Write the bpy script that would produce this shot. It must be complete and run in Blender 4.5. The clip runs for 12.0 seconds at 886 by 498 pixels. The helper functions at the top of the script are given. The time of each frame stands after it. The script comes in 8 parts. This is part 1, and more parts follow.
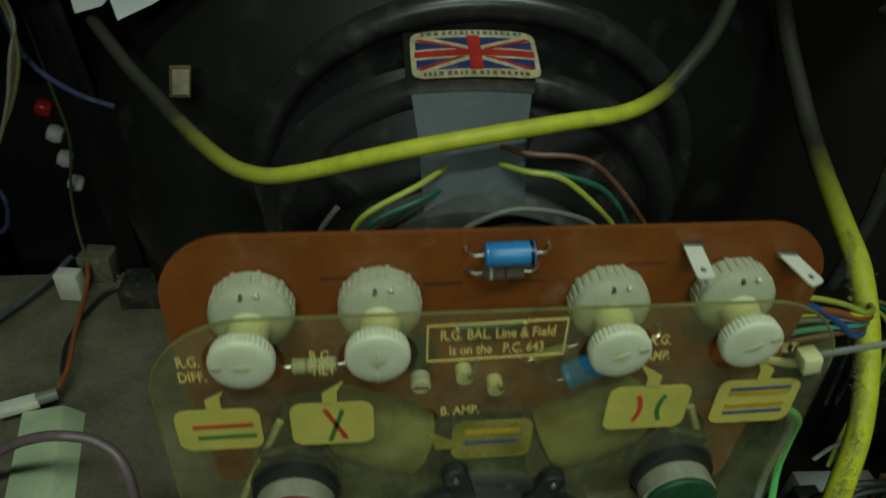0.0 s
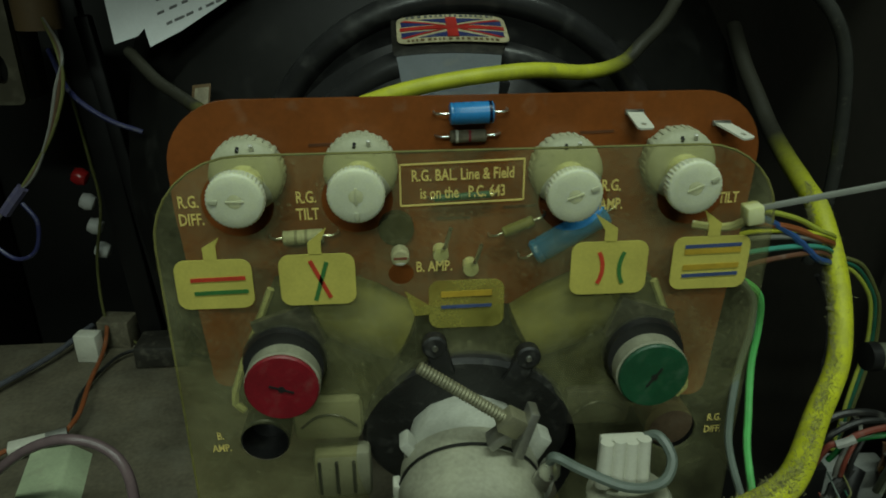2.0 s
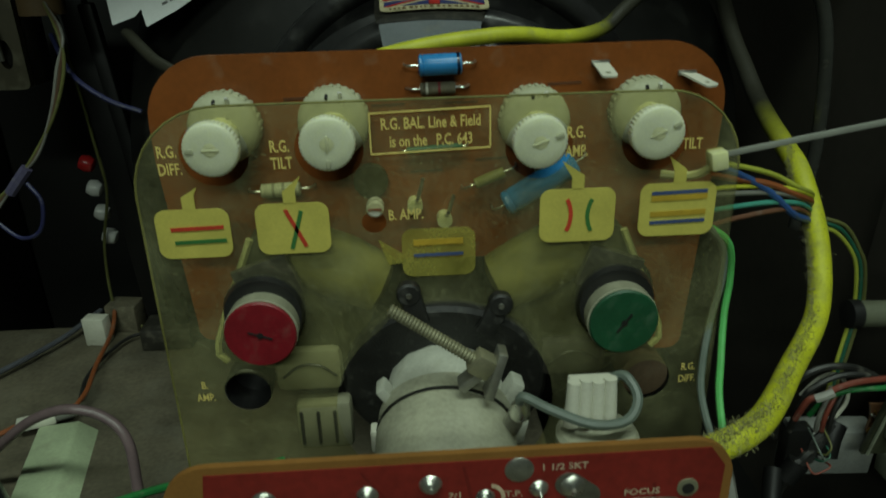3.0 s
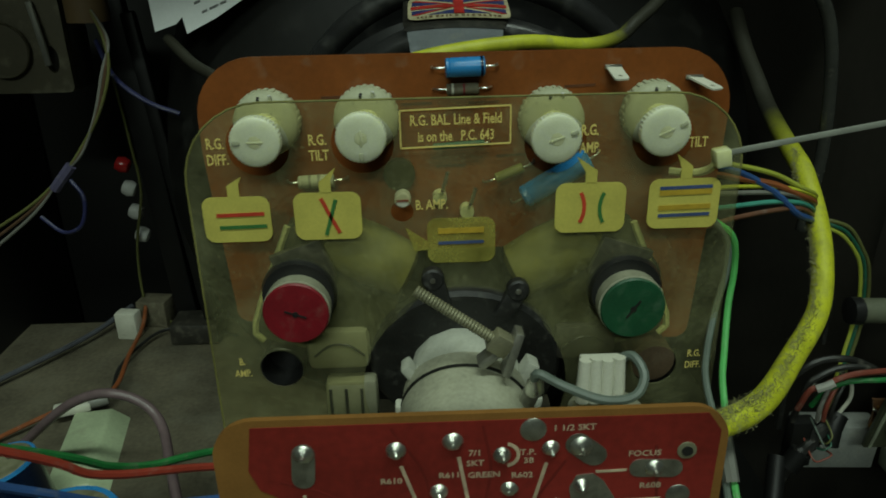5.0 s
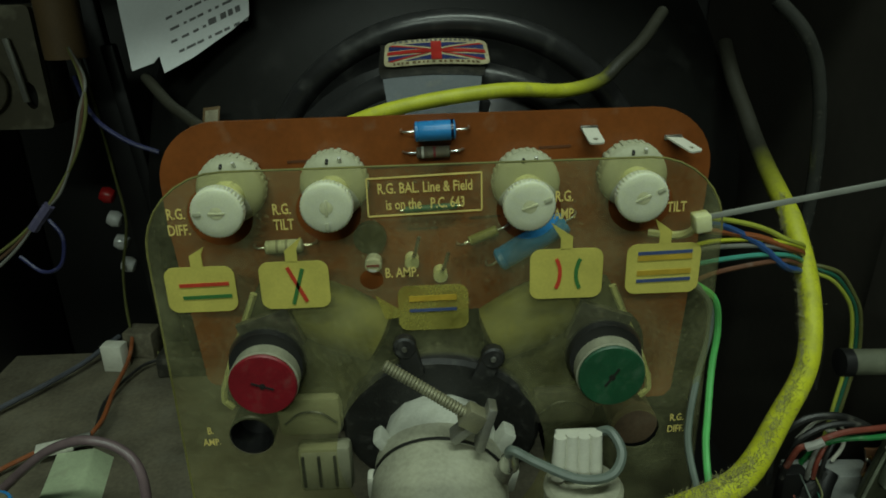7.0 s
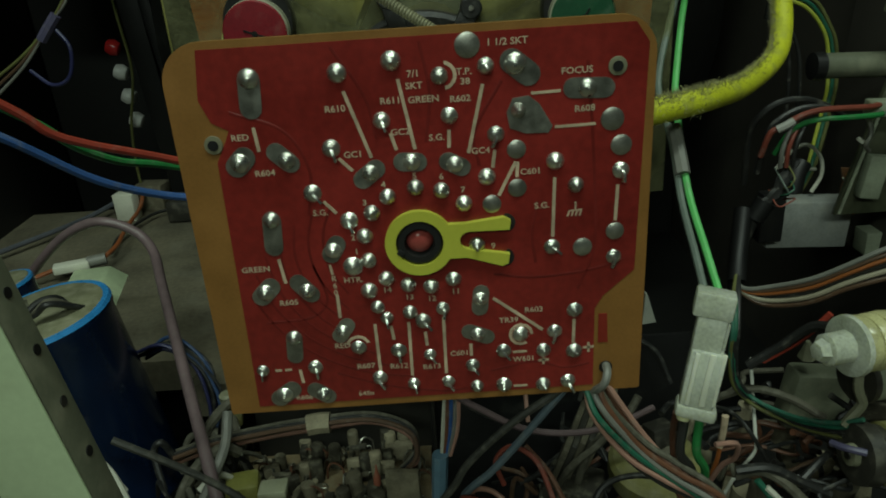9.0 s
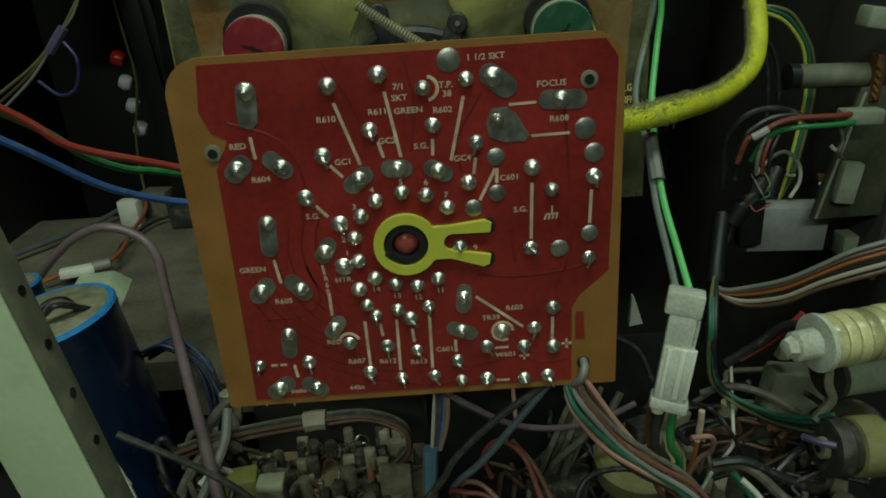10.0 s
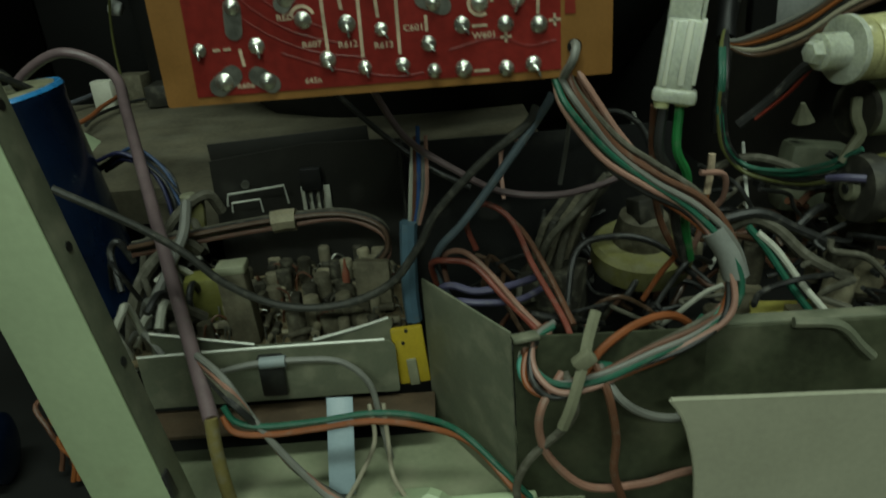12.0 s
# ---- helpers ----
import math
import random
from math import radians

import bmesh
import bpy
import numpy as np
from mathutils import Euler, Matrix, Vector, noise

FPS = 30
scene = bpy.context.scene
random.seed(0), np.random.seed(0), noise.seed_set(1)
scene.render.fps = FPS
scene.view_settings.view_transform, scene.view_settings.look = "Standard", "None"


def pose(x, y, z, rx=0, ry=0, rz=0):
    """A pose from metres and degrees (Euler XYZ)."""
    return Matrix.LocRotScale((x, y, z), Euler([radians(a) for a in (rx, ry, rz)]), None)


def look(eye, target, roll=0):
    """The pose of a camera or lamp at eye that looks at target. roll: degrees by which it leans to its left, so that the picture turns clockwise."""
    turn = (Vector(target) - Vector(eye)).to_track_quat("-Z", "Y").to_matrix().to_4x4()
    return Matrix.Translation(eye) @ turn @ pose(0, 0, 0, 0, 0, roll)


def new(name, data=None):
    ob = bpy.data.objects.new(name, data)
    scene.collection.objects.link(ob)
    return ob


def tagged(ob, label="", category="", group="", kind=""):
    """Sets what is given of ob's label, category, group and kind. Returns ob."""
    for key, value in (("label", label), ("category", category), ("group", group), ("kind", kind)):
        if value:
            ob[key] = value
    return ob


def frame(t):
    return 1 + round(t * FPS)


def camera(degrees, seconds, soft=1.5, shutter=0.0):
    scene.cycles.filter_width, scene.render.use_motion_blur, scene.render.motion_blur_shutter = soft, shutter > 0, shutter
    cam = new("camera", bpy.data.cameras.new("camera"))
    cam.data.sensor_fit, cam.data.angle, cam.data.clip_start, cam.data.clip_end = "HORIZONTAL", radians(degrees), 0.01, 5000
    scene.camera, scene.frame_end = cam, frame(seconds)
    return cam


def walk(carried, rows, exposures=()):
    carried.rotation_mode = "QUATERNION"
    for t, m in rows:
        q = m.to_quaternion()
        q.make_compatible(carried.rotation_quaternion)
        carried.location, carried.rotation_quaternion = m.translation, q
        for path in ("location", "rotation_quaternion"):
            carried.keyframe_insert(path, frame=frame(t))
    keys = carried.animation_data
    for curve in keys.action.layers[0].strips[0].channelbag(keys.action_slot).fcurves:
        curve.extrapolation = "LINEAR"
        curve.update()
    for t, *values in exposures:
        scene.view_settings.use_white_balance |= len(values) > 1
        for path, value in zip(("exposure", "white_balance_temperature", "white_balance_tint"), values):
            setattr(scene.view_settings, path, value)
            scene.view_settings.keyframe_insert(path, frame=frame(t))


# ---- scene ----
cam = camera(62.3, 12.0, soft=1.8, shutter=0.5)
PATH = [
    (0, (-0.0299, -0.0550, 0.4722), (0.1539, 1.5340, -0.7296), 2.44),
    (0.5, (-0.0211, -0.0800, 0.4454), (0.0896, 1.6050, -0.6256), 1.13),
    (1, (-0.0345, -0.0810, 0.4250), (0.0860, 1.6660, -0.5417), -0.45),
    (1.5, (-0.0310, -0.1080, 0.4121), (0.1099, 1.6940, -0.4449), 0.39),
    (2, (-0.0199, -0.1230, 0.4065), (0.1174, 1.7040, -0.3966), -0.24),
    (2.5, (-0.0127, -0.1310, 0.4027), (0.1072, 1.7010, -0.3889), -0.84),
    (3, (-0.0064, -0.1370, 0.3929), (0.0835, 1.6960, -0.4007), -1.44),
    (3.2, (-0.0043, -0.1400, 0.3889), (0.0757, 1.6930, -0.4059), -1.74),
    (4.8, (-0.0124, -0.1600, 0.3927), (0.0338, 1.6850, -0.3782), -0.95),
    (5, (-0.0094, -0.1580, 0.3928), (0.0355, 1.6910, -0.3692), -1.15),
    (5.5, (-0.0042, -0.1550, 0.3869), (0.0390, 1.6900, -0.3841), -1.45),
    (6, (-0.0033, -0.1570, 0.3880), (0.0378, 1.6900, -0.3781), -1.45),
    (6.5, (0.0002, -0.1520, 0.4031), (0.0384, 1.6940, -0.3651), -1.45),
    (7, (0.0020, -0.1420, 0.4102), (0.0418, 1.7090, -0.3470), -1.66),
    (7.5, (0.0034, -0.1600, 0.3672), (0.0372, 1.6900, -0.3921), -2.35),
    (7.7, (0.0010, -0.1700, 0.3481), (0.0290, 1.6780, -0.4164), -2.35),
    (9.3, (0.0103, -0.2070, 0.3054), (0.0107, 1.6230, -0.5010), -3.93),
    (9.5, (0.0123, -0.2090, 0.3074), (0.0096, 1.6210, -0.5001), -3.83),
    (10, (0.0122, -0.2180, 0.3094), (0.0078, 1.6220, -0.4741), -3.94),
    (10.5, (0.0126, -0.2290, 0.2974), (0.0082, 1.6240, -0.4561), -3.96),
    (11, (0.0105, -0.2290, 0.2684), (-0.0022, 1.6150, -0.5054), -3.85),
    (11.5, (0.0107, -0.2230, 0.2283), (-0.0096, 1.6170, -0.5567), -4.14),
    (12, (0.0155, -0.2250, 0.2045), (-0.0017, 1.6120, -0.5855), -4.64),
]
walk(cam, [(t, look(eye, target, roll)) for t, eye, target, roll in PATH], exposures=[(0.0, -0.1), (2.5, 0.0), (7.5, 0.05), (9.5, 0.2), (12.0, 0.35)])

# ---- light: dim workshop, an overhead tube behind the opened set, plus an added fill ----
world = bpy.data.worlds.new("room_air")
world.use_nodes = True
world.node_tree.nodes["Background"].inputs[0].default_value = (0.75, 0.85, 0.70, 1)
world.node_tree.nodes["Background"].inputs[1].default_value = 0.006
scene.world = world


def tube_lamp(name, place, target, size, watts):
    lamp = bpy.data.lights.new(name, "AREA")
    lamp.shape, lamp.size, lamp.size_y, lamp.energy, lamp.color = "RECTANGLE", size[0], size[1], watts, (0.82, 1.0, 0.84)
    ob = new(name, lamp)
    ob.matrix_world = look(place, target)
    return tagged(ob, "cool greenish tube light above and behind the set, unseen", "lamp")


tube_lamp("unseen_room_lamp", (0.12, -0.48, 1.62), (0, 0.1, 0.2), (1.2, 0.12), 11.5)
# Second lamp is an added fill for the low and front-facing parts.
tube_lamp("unseen_room_lamp", (-0.35, -1.90, 1.55), (0, 0.1, 0.1), (1.2, 0.12), 11.5)


# ---- materials ----
def mat(name, col, rough=0.5, metal=0.0, vary=0.25, scale=60.0, dust=0.0, dust_col=(0.30, 0.29, 0.20), bump=0.15, alpha=1.0, coat=0.0, spec=0.5, rand=0.0, end_fade=(), specks=0.0):
    m = bpy.data.materials.new(name)
    m.use_nodes = True
    nt = m.node_tree
    n, l = nt.nodes, nt.links
    b = n["Principled BSDF"]
    b.inputs["Metallic"].default_value = metal
    b.inputs["Specular IOR Level"].default_value = spec
    b.inputs["Coat Weight"].default_value = coat
    tc = n.new("ShaderNodeTexCoord")
    big, fine = n.new("ShaderNodeTexNoise"), n.new("ShaderNodeTexNoise")
    big.inputs["Scale"].default_value, fine.inputs["Scale"].default_value = scale, scale * 14
    big.inputs["Detail"].default_value = fine.inputs["Detail"].default_value = 4
    l.new(tc.outputs["Object"], big.inputs["Vector"])
    l.new(tc.outputs["Object"], fine.inputs["Vector"])
    add = n.new("ShaderNodeMath")
    add.operation = "MULTIPLY_ADD"
    l.new(fine.outputs["Fac"], add.inputs[0])
    add.inputs[1].default_value = 0.5
    l.new(big.outputs["Fac"], add.inputs[2])
    ramp = n.new("ShaderNodeMapRange")
    ramp.inputs["From Min"].default_value, ramp.inputs["From Max"].default_value = 0.45, 1.05
    ramp.inputs["To Min"].default_value, ramp.inputs["To Max"].default_value = 1 - vary, 1 + vary
    l.new(add.outputs[0], ramp.inputs["Value"])
    mul = n.new("ShaderNodeVectorMath")
    mul.operation = "SCALE"
    mul.inputs[0].default_value = col
    l.new(ramp.outputs[0], mul.inputs["Scale"])
    colour = mul.outputs[0]
    if rand:
        info, mr = n.new("ShaderNodeObjectInfo"), n.new("ShaderNodeMapRange")
        mr.inputs["To Min"].default_value, mr.inputs["To Max"].default_value = 1 - rand, 1 + rand
        l.new(info.outputs["Random"], mr.inputs["Value"])
        m2 = n.new("ShaderNodeVectorMath")
        m2.operation = "SCALE"
        l.new(colour, m2.inputs[0])
        l.new(mr.outputs[0], m2.inputs["Scale"])
        colour = m2.outputs[0]
    rough_out = None
    if dust:
        dn = n.new("ShaderNodeTexNoise")
        dn.inputs["Scale"].default_value, dn.inputs["Detail"].default_value = scale * 2.3, 6
        l.new(tc.outputs["Object"], dn.inputs["Vector"])
        dr = n.new("ShaderNodeMapRange")
        dr.inputs["From Min"].default_value, dr.inputs["From Max"].default_value = 0.62 - dust * 0.45, 0.85 - dust * 0.2
        dr.inputs["To Max"].default_value = min(1, 0.3 + dust)
        l.new(dn.outputs["Fac"], dr.inputs["Value"])
        mix = n.new("ShaderNodeMix")
        mix.data_type = "RGBA"
        l.new(dr.outputs[0], mix.inputs["Factor"])
        l.new(colour, mix.inputs["A"])
        mix.inputs["B"].default_value = (*dust_col, 1)
        colour = mix.outputs["Result"]
        rr = n.new("ShaderNodeMapRange")
        rr.inputs["To Min"].default_value, rr.inputs["To Max"].default_value = rough, 0.95
        l.new(dr.outputs[0], rr.inputs["Value"])
        l.new(rr.outputs[0], b.inputs["Roughness"])
    else:
        rr = n.new("ShaderNodeMapRange")
        rr.inputs["To Min"].default_value, rr.inputs["To Max"].default_value = max(0.03, rough - 0.12), min(1, rough + 0.12)
        l.new(big.outputs["Fac"], rr.inputs["Value"])
        l.new(rr.outputs[0], b.inputs["Roughness"])
    # Fades the colour to charcoal along an axis, between two positions.
    for axis, fade_at, black in end_fade:
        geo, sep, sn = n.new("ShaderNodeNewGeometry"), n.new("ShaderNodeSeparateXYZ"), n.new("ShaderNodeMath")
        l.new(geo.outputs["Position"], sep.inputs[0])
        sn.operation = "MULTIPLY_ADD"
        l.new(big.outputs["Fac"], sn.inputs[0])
        sn.inputs[1].default_value = (black - fade_at) * 0.5
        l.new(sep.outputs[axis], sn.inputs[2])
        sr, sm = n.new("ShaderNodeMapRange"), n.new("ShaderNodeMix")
        sr.inputs["From Min"].default_value, sr.inputs["From Max"].default_value = fade_at + (black - fade_at) * 0.25, black + (black - fade_at) * 0.25
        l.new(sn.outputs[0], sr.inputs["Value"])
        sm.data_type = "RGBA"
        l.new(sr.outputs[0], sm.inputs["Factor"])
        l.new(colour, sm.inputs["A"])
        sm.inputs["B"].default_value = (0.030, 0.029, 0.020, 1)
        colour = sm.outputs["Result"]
    l.new(colour, b.inputs["Base Color"])
    if bump:
        bp = n.new("ShaderNodeBump")
        bp.inputs["Strength"].default_value, bp.inputs["Distance"].default_value = bump, 0.0006
        l.new(add.outputs[0], bp.inputs["Height"])
        l.new(bp.outputs[0], b.inputs["Normal"])
    if alpha < 1:
        out = n["Material Output"]
        tr, ms = n.new("ShaderNodeBsdfTransparent"), n.new("ShaderNodeMixShader")
        tr.inputs[0].default_value = (0.92, 0.90, 0.74, 1)
        ar = n.new("ShaderNodeMapRange")
        ar.inputs["From Min"].default_value, ar.inputs["From Max"].default_value = 0.45, 1.05
        ar.inputs["To Min"].default_value, ar.inputs["To Max"].default_value = (alpha * 0.6, alpha * 1.4) if not specks else (alpha * 0.3, alpha * 2.2)
        l.new(add.outputs[0], ar.inputs["Value"])
        cover_of = ar.outputs[0]
        if specks:
            vn, vr, va = n.new("ShaderNodeTexNoise"), n.new("ShaderNodeMapRange"), n.new("ShaderNodeMath")
            vn.inputs["Scale"].default_value, vn.inputs["Detail"].default_value = 620, 2
            l.new(tc.outputs["Object"], vn.inputs["Vector"])
            vr.inputs["From Min"].default_value, vr.inputs["From Max"].default_value, vr.inputs["To Max"].default_value = 0.66, 0.76, specks
            l.new(vn.outputs["Fac"], vr.inputs["Value"])
            va.operation, va.use_clamp = "ADD", True
            l.new(vr.outputs[0], va.inputs[0])
            l.new(ar.outputs[0], va.inputs[1])
            cover_of = va.outputs[0]
        l.new(cover_of, ms.inputs[0])
        l.new(tr.outputs[0], ms.inputs[1])
        l.new(b.outputs[0], ms.inputs[2])
        l.new(ms.outputs[0], out.inputs["Surface"])
    return m


M_BROWN = mat("brown_phenolic_board", (0.21, 0.062, 0.013), 0.36, vary=0.25, scale=40, dust=0.03, bump=0.05)
M_MARK = mat("dark_brown_ink", (0.10, 0.035, 0.012), 0.5, bump=0)
M_TAN = mat("tan_phenolic_board", (0.245, 0.113, 0.027), 0.45, vary=0.2, scale=70, bump=0.06)
M_RED = mat("red_solder_mask", (0.210, 0.019, 0.0145), 0.34, vary=0.42, scale=28, bump=0.04)
M_DARKRED = mat("dark_red_ink", (0.22, 0.02, 0.01), 0.5, vary=0.2)
M_COVER = mat("dusty_clear_plastic", (0.38, 0.39, 0.22), 0.16, vary=0.35, scale=45, bump=0.03, alpha=0.085, dust=0.2, specks=0.30)
M_NYLON = mat("white_nylon", (0.68, 0.70, 0.56), 0.42, vary=0.08, scale=90, bump=0.05)
M_NYLON_Y = mat("yellowed_nylon", (0.64, 0.65, 0.36), 0.4, vary=0.1, scale=90)
M_POT = mat("dusty_cream_pot", (0.42, 0.43, 0.29), 0.6, vary=0.2, scale=90, dust=0.3, dust_col=(0.42, 0.43, 0.33), bump=0.3)
M_SLEEVE = mat("clear_yellow_sleeve", (0.55, 0.56, 0.26), 0.3, vary=0.15, alpha=0.75)
M_INK = mat("yellow_print", (0.72, 0.58, 0.17), 0.6, vary=0.15, bump=0)
M_LABEL2 = mat("faint_yellow_label", (0.46, 0.42, 0.09), 0.6, vary=0.2, scale=80, bump=0.02, alpha=0.38)
M_LABEL = mat("cream_yellow_label", (0.55, 0.485, 0.10), 0.6, vary=0.16, scale=80, bump=0.02)
M_LINE_R = mat("red_print", (0.55, 0.05, 0.02), 0.6, bump=0)
M_LINE_G = mat("green_print", (0.04, 0.17, 0.04), 0.6, bump=0)
M_LINE_B = mat("blue_print", (0.05, 0.08, 0.20), 0.6, bump=0)
M_LINE_O = mat("ochre_print", (0.50, 0.33, 0.03), 0.6, bump=0)
M_SILK = mat("cream_silkscreen", (0.50, 0.39, 0.27), 0.6, vary=0.45, scale=200, bump=0)
M_SOLDER = mat("bright_solder", (0.60, 0.61, 0.55), 0.29, metal=0.94, vary=0.25, scale=300, bump=0.2, rand=0.25)
M_TIN = mat("dull_tinned_pad", (0.40, 0.40, 0.35), 0.36, metal=0.9, vary=0.4, scale=260, bump=0.2, rand=0.2)
M_SINK = mat("dull_black_anodised_sheet", (0.018, 0.017, 0.014), 0.5, vary=0.3, scale=30, dust=0.1, dust_col=(0.07, 0.065, 0.05), bump=0.1)
M_DBROWN = mat("dark_brown_board_edge", (0.075, 0.048, 0.026), 0.7, vary=0.45, scale=60, dust=0.15, dust_col=(0.14, 0.12, 0.08), bump=0.3)
M_PALEGREEN = mat("pale_grey_green_steel", (0.26, 0.29, 0.21), 0.5, vary=0.25, scale=60, dust=0.25, dust_col=(0.15, 0.15, 0.11), bump=0.15)
M_GILT = mat("gold_plated_tag", (0.45, 0.28, 0.07), 0.3, metal=0.8, vary=0.3, scale=200)
M_STEEL = mat("dusty_steel", (0.34, 0.34, 0.30), 0.42, metal=0.8, vary=0.2, scale=60, dust=0.3, dust_col=(0.25, 0.25, 0.19))
M_BRASS = mat("dull_plated_brass", (0.30, 0.29, 0.19), 0.45, metal=0.5, vary=0.25, scale=90, dust=0.2)
M_WHITE_EDGE = mat("bare_aluminium", (0.62, 0.63, 0.56), 0.42, metal=0.35, vary=0.15, scale=70)
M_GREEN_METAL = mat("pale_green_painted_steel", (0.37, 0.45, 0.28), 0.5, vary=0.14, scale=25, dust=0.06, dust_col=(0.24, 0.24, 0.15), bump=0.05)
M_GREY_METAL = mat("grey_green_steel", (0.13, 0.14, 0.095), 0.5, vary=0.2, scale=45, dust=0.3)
# Dark olive paint with shade mixed into the colour.
M_OLIVE_SHADE = mat("olive_painted_steel_and_shade", (0.050, 0.056, 0.032), 0.40, vary=0.6, scale=22, dust=0.2, dust_col=(0.11, 0.105, 0.062))
M_BLACK = mat("black_plastic", (0.016, 0.016, 0.016), 0.34, vary=0.3, scale=40, dust=0.05, dust_col=(0.10, 0.10, 0.08))
M_FUNNEL = mat("black_graphite_coat", (0.008, 0.008, 0.007), 0.5, spec=0.28, vary=0.4, scale=18, dust=0.06, dust_col=(0.05, 0.05, 0.045))
M_SHROUD = mat("dusty_grey_shroud", (0.055, 0.058, 0.056), 0.5, vary=0.3, scale=50, dust=0.25, dust_col=(0.15, 0.15, 0.12))
M_YOKE = mat("dusty_black_coil_moulding", (0.022, 0.022, 0.022), 0.30, vary=0.3, scale=40, dust=0.14, dust_col=(0.10, 0.10, 0.09))
M_DUSTBLACK = mat("dusty_black_plastic", (0.030, 0.028, 0.022), 0.5, vary=0.35, scale=80, dust=0.25, dust_col=(0.16, 0.15, 0.11), bump=0.4)
M_YELLOWCLAMP = mat("lime_yellow_nylon", (0.50, 0.50, 0.06), 0.42, vary=0.08, scale=60)
M_GLASS = mat("dark_rose_glass", (0.30, 0.06, 0.05), 0.12, vary=0.2, coat=0.4)
M_FLOOR = mat("dusty_chipboard", (0.105, 0.092, 0.060), 0.8, vary=0.55, scale=22, dust=0.28, dust_col=(0.15, 0.14, 0.10), bump=0.5)
M_POST = mat("black_painted_steel", (0.006, 0.006, 0.006), 0.5, vary=0.3, scale=40, spec=0.35)
M_CAB = mat("black_cabinet_board", (0.007, 0.007, 0.006), 0.6, vary=0.3, scale=10)
M_CABR = mat("brown_black_cabinet_board", (0.048, 0.043, 0.034), 0.65, vary=0.25, scale=9)
M_ROOM = mat("grey_workshop_wall", (0.12, 0.125, 0.11), 0.9, vary=0.1, scale=3, bump=0)
M_STRAP = mat("slate_blue_grey_plastic", (0.13, 0.155, 0.175), 0.45, vary=0.14, scale=60, dust=0.12)
M_PAPER = mat("white_paper", (0.56, 0.58, 0.58), 0.75, vary=0.08, scale=40, bump=0.02)
M_PAPERINK = mat("grey_print", (0.10, 0.10, 0.10), 0.7, bump=0)
M_FLAGB = mat("flag_blue", (0.022, 0.030, 0.11), 0.4, vary=0.4, scale=150, dust=0.1, bump=0)
M_FLAGR = mat("flag_red", (0.34, 0.022, 0.016), 0.4, vary=0.3, scale=150, bump=0)
M_FLAGW = mat("flag_cream", (0.40, 0.36, 0.22), 0.4, vary=0.45, scale=120, dust=0.32, dust_col=(0.12, 0.10, 0.06), bump=0)
M_CAPBLUE = mat("bright_blue_sleeve", (0.03, 0.22, 0.52), 0.28, vary=0.18, scale=120)
M_CANBLUE = mat("dark_blue_can", (0.004, 0.012, 0.036), 0.2, vary=0.25, scale=40, dust=0.02, dust_col=(0.10, 0.11, 0.10))
M_CANTOP = mat("dusty_olive_cap", (0.17, 0.17, 0.10), 0.6, vary=0.3, scale=80, dust=0.4)
M_KRED = mat("red_plastic", (0.20, 0.007, 0.014), 0.46, vary=0.3, scale=80, dust=0.2, dust_col=(0.20, 0.06, 0.05))
M_BEADRED = mat("glossy_red_bead", (0.42, 0.02, 0.02), 0.2, vary=0.15, scale=90)
M_BEADWHITE = mat("glossy_white_bead", (0.66, 0.67, 0.64), 0.18, vary=0.1, scale=90)
M_KGREEN = mat("green_plastic", (0.009, 0.070, 0.030), 0.46, vary=0.3, scale=80, dust=0.24, dust_col=(0.07, 0.13, 0.08))
M_RIM = mat("dusty_grey_rim", (0.27, 0.27, 0.19), 0.6, vary=0.3, scale=90, dust=0.3, dust_col=(0.36, 0.36, 0.27))
M_KNOB = mat("milky_white_nylon", (0.66, 0.68, 0.50), 0.36, vary=0.14, scale=110, bump=0.05)
M_FLUFF = mat("grey_brown_fluff", (0.26, 0.25, 0.12), 0.9, vary=0.4, scale=200)
M_MAGNET = mat("dusty_grey_white_magnet", (0.35, 0.35, 0.26), 0.5, vary=0.35, scale=45, dust=0.25, dust_col=(0.42, 0.42, 0.33), bump=0.3)
M_COLLAR = mat("dull_white_collar", (0.46, 0.47, 0.40), 0.5, vary=0.2, scale=80, dust=0.2, dust_col=(0.30, 0.30, 0.22))
M_COIL = mat("olive_plastic_former", (0.19, 0.185, 0.045), 0.5, vary=0.25, scale=40, dust=0.2)
M_WIND = mat("dusty_olive_winding", (0.165, 0.158, 0.040), 0.75, vary=0.45, scale=90, dust=0.22, dust_col=(0.16, 0.16, 0.07), bump=0.5)
M_COILDUST = mat("dusty_yellow_former", (0.17, 0.16, 0.05), 0.65, vary=0.35, scale=70, dust=0.45, dust_col=(0.20, 0.19, 0.12), bump=0.4)
M_ARM = mat("dark_olive_moulding", (0.040, 0.040, 0.018), 0.45, vary=0.3, scale=40, dust=0.2, dust_col=(0.16, 0.16, 0.08))
M_GREYPL = mat("grey_olive_plastic", (0.20, 0.20, 0.13), 0.55, vary=0.2, scale=50, dust=0.2)
M_RING = mat("black_pitted_ring", (0.015, 0.015, 0.014), 0.5, vary=0.5, scale=120, dust=0.12, dust_col=(0.16, 0.16, 0.14), bump=0.6)
M_CERAM = mat("white_ceramic", (0.62, 0.62, 0.52), 0.5, vary=0.12, scale=90, dust=0.1)
M_CARD = mat("beige_grey_card", (0.37, 0.37, 0.27), 0.8, vary=0.14, scale=30, bump=0.15)
M_PCBDUST = mat("dust_covered_board", (0.17, 0.125, 0.065), 0.8, vary=0.5, scale=90, dust=0.34, dust_col=(0.22, 0.20, 0.13), bump=0.5)
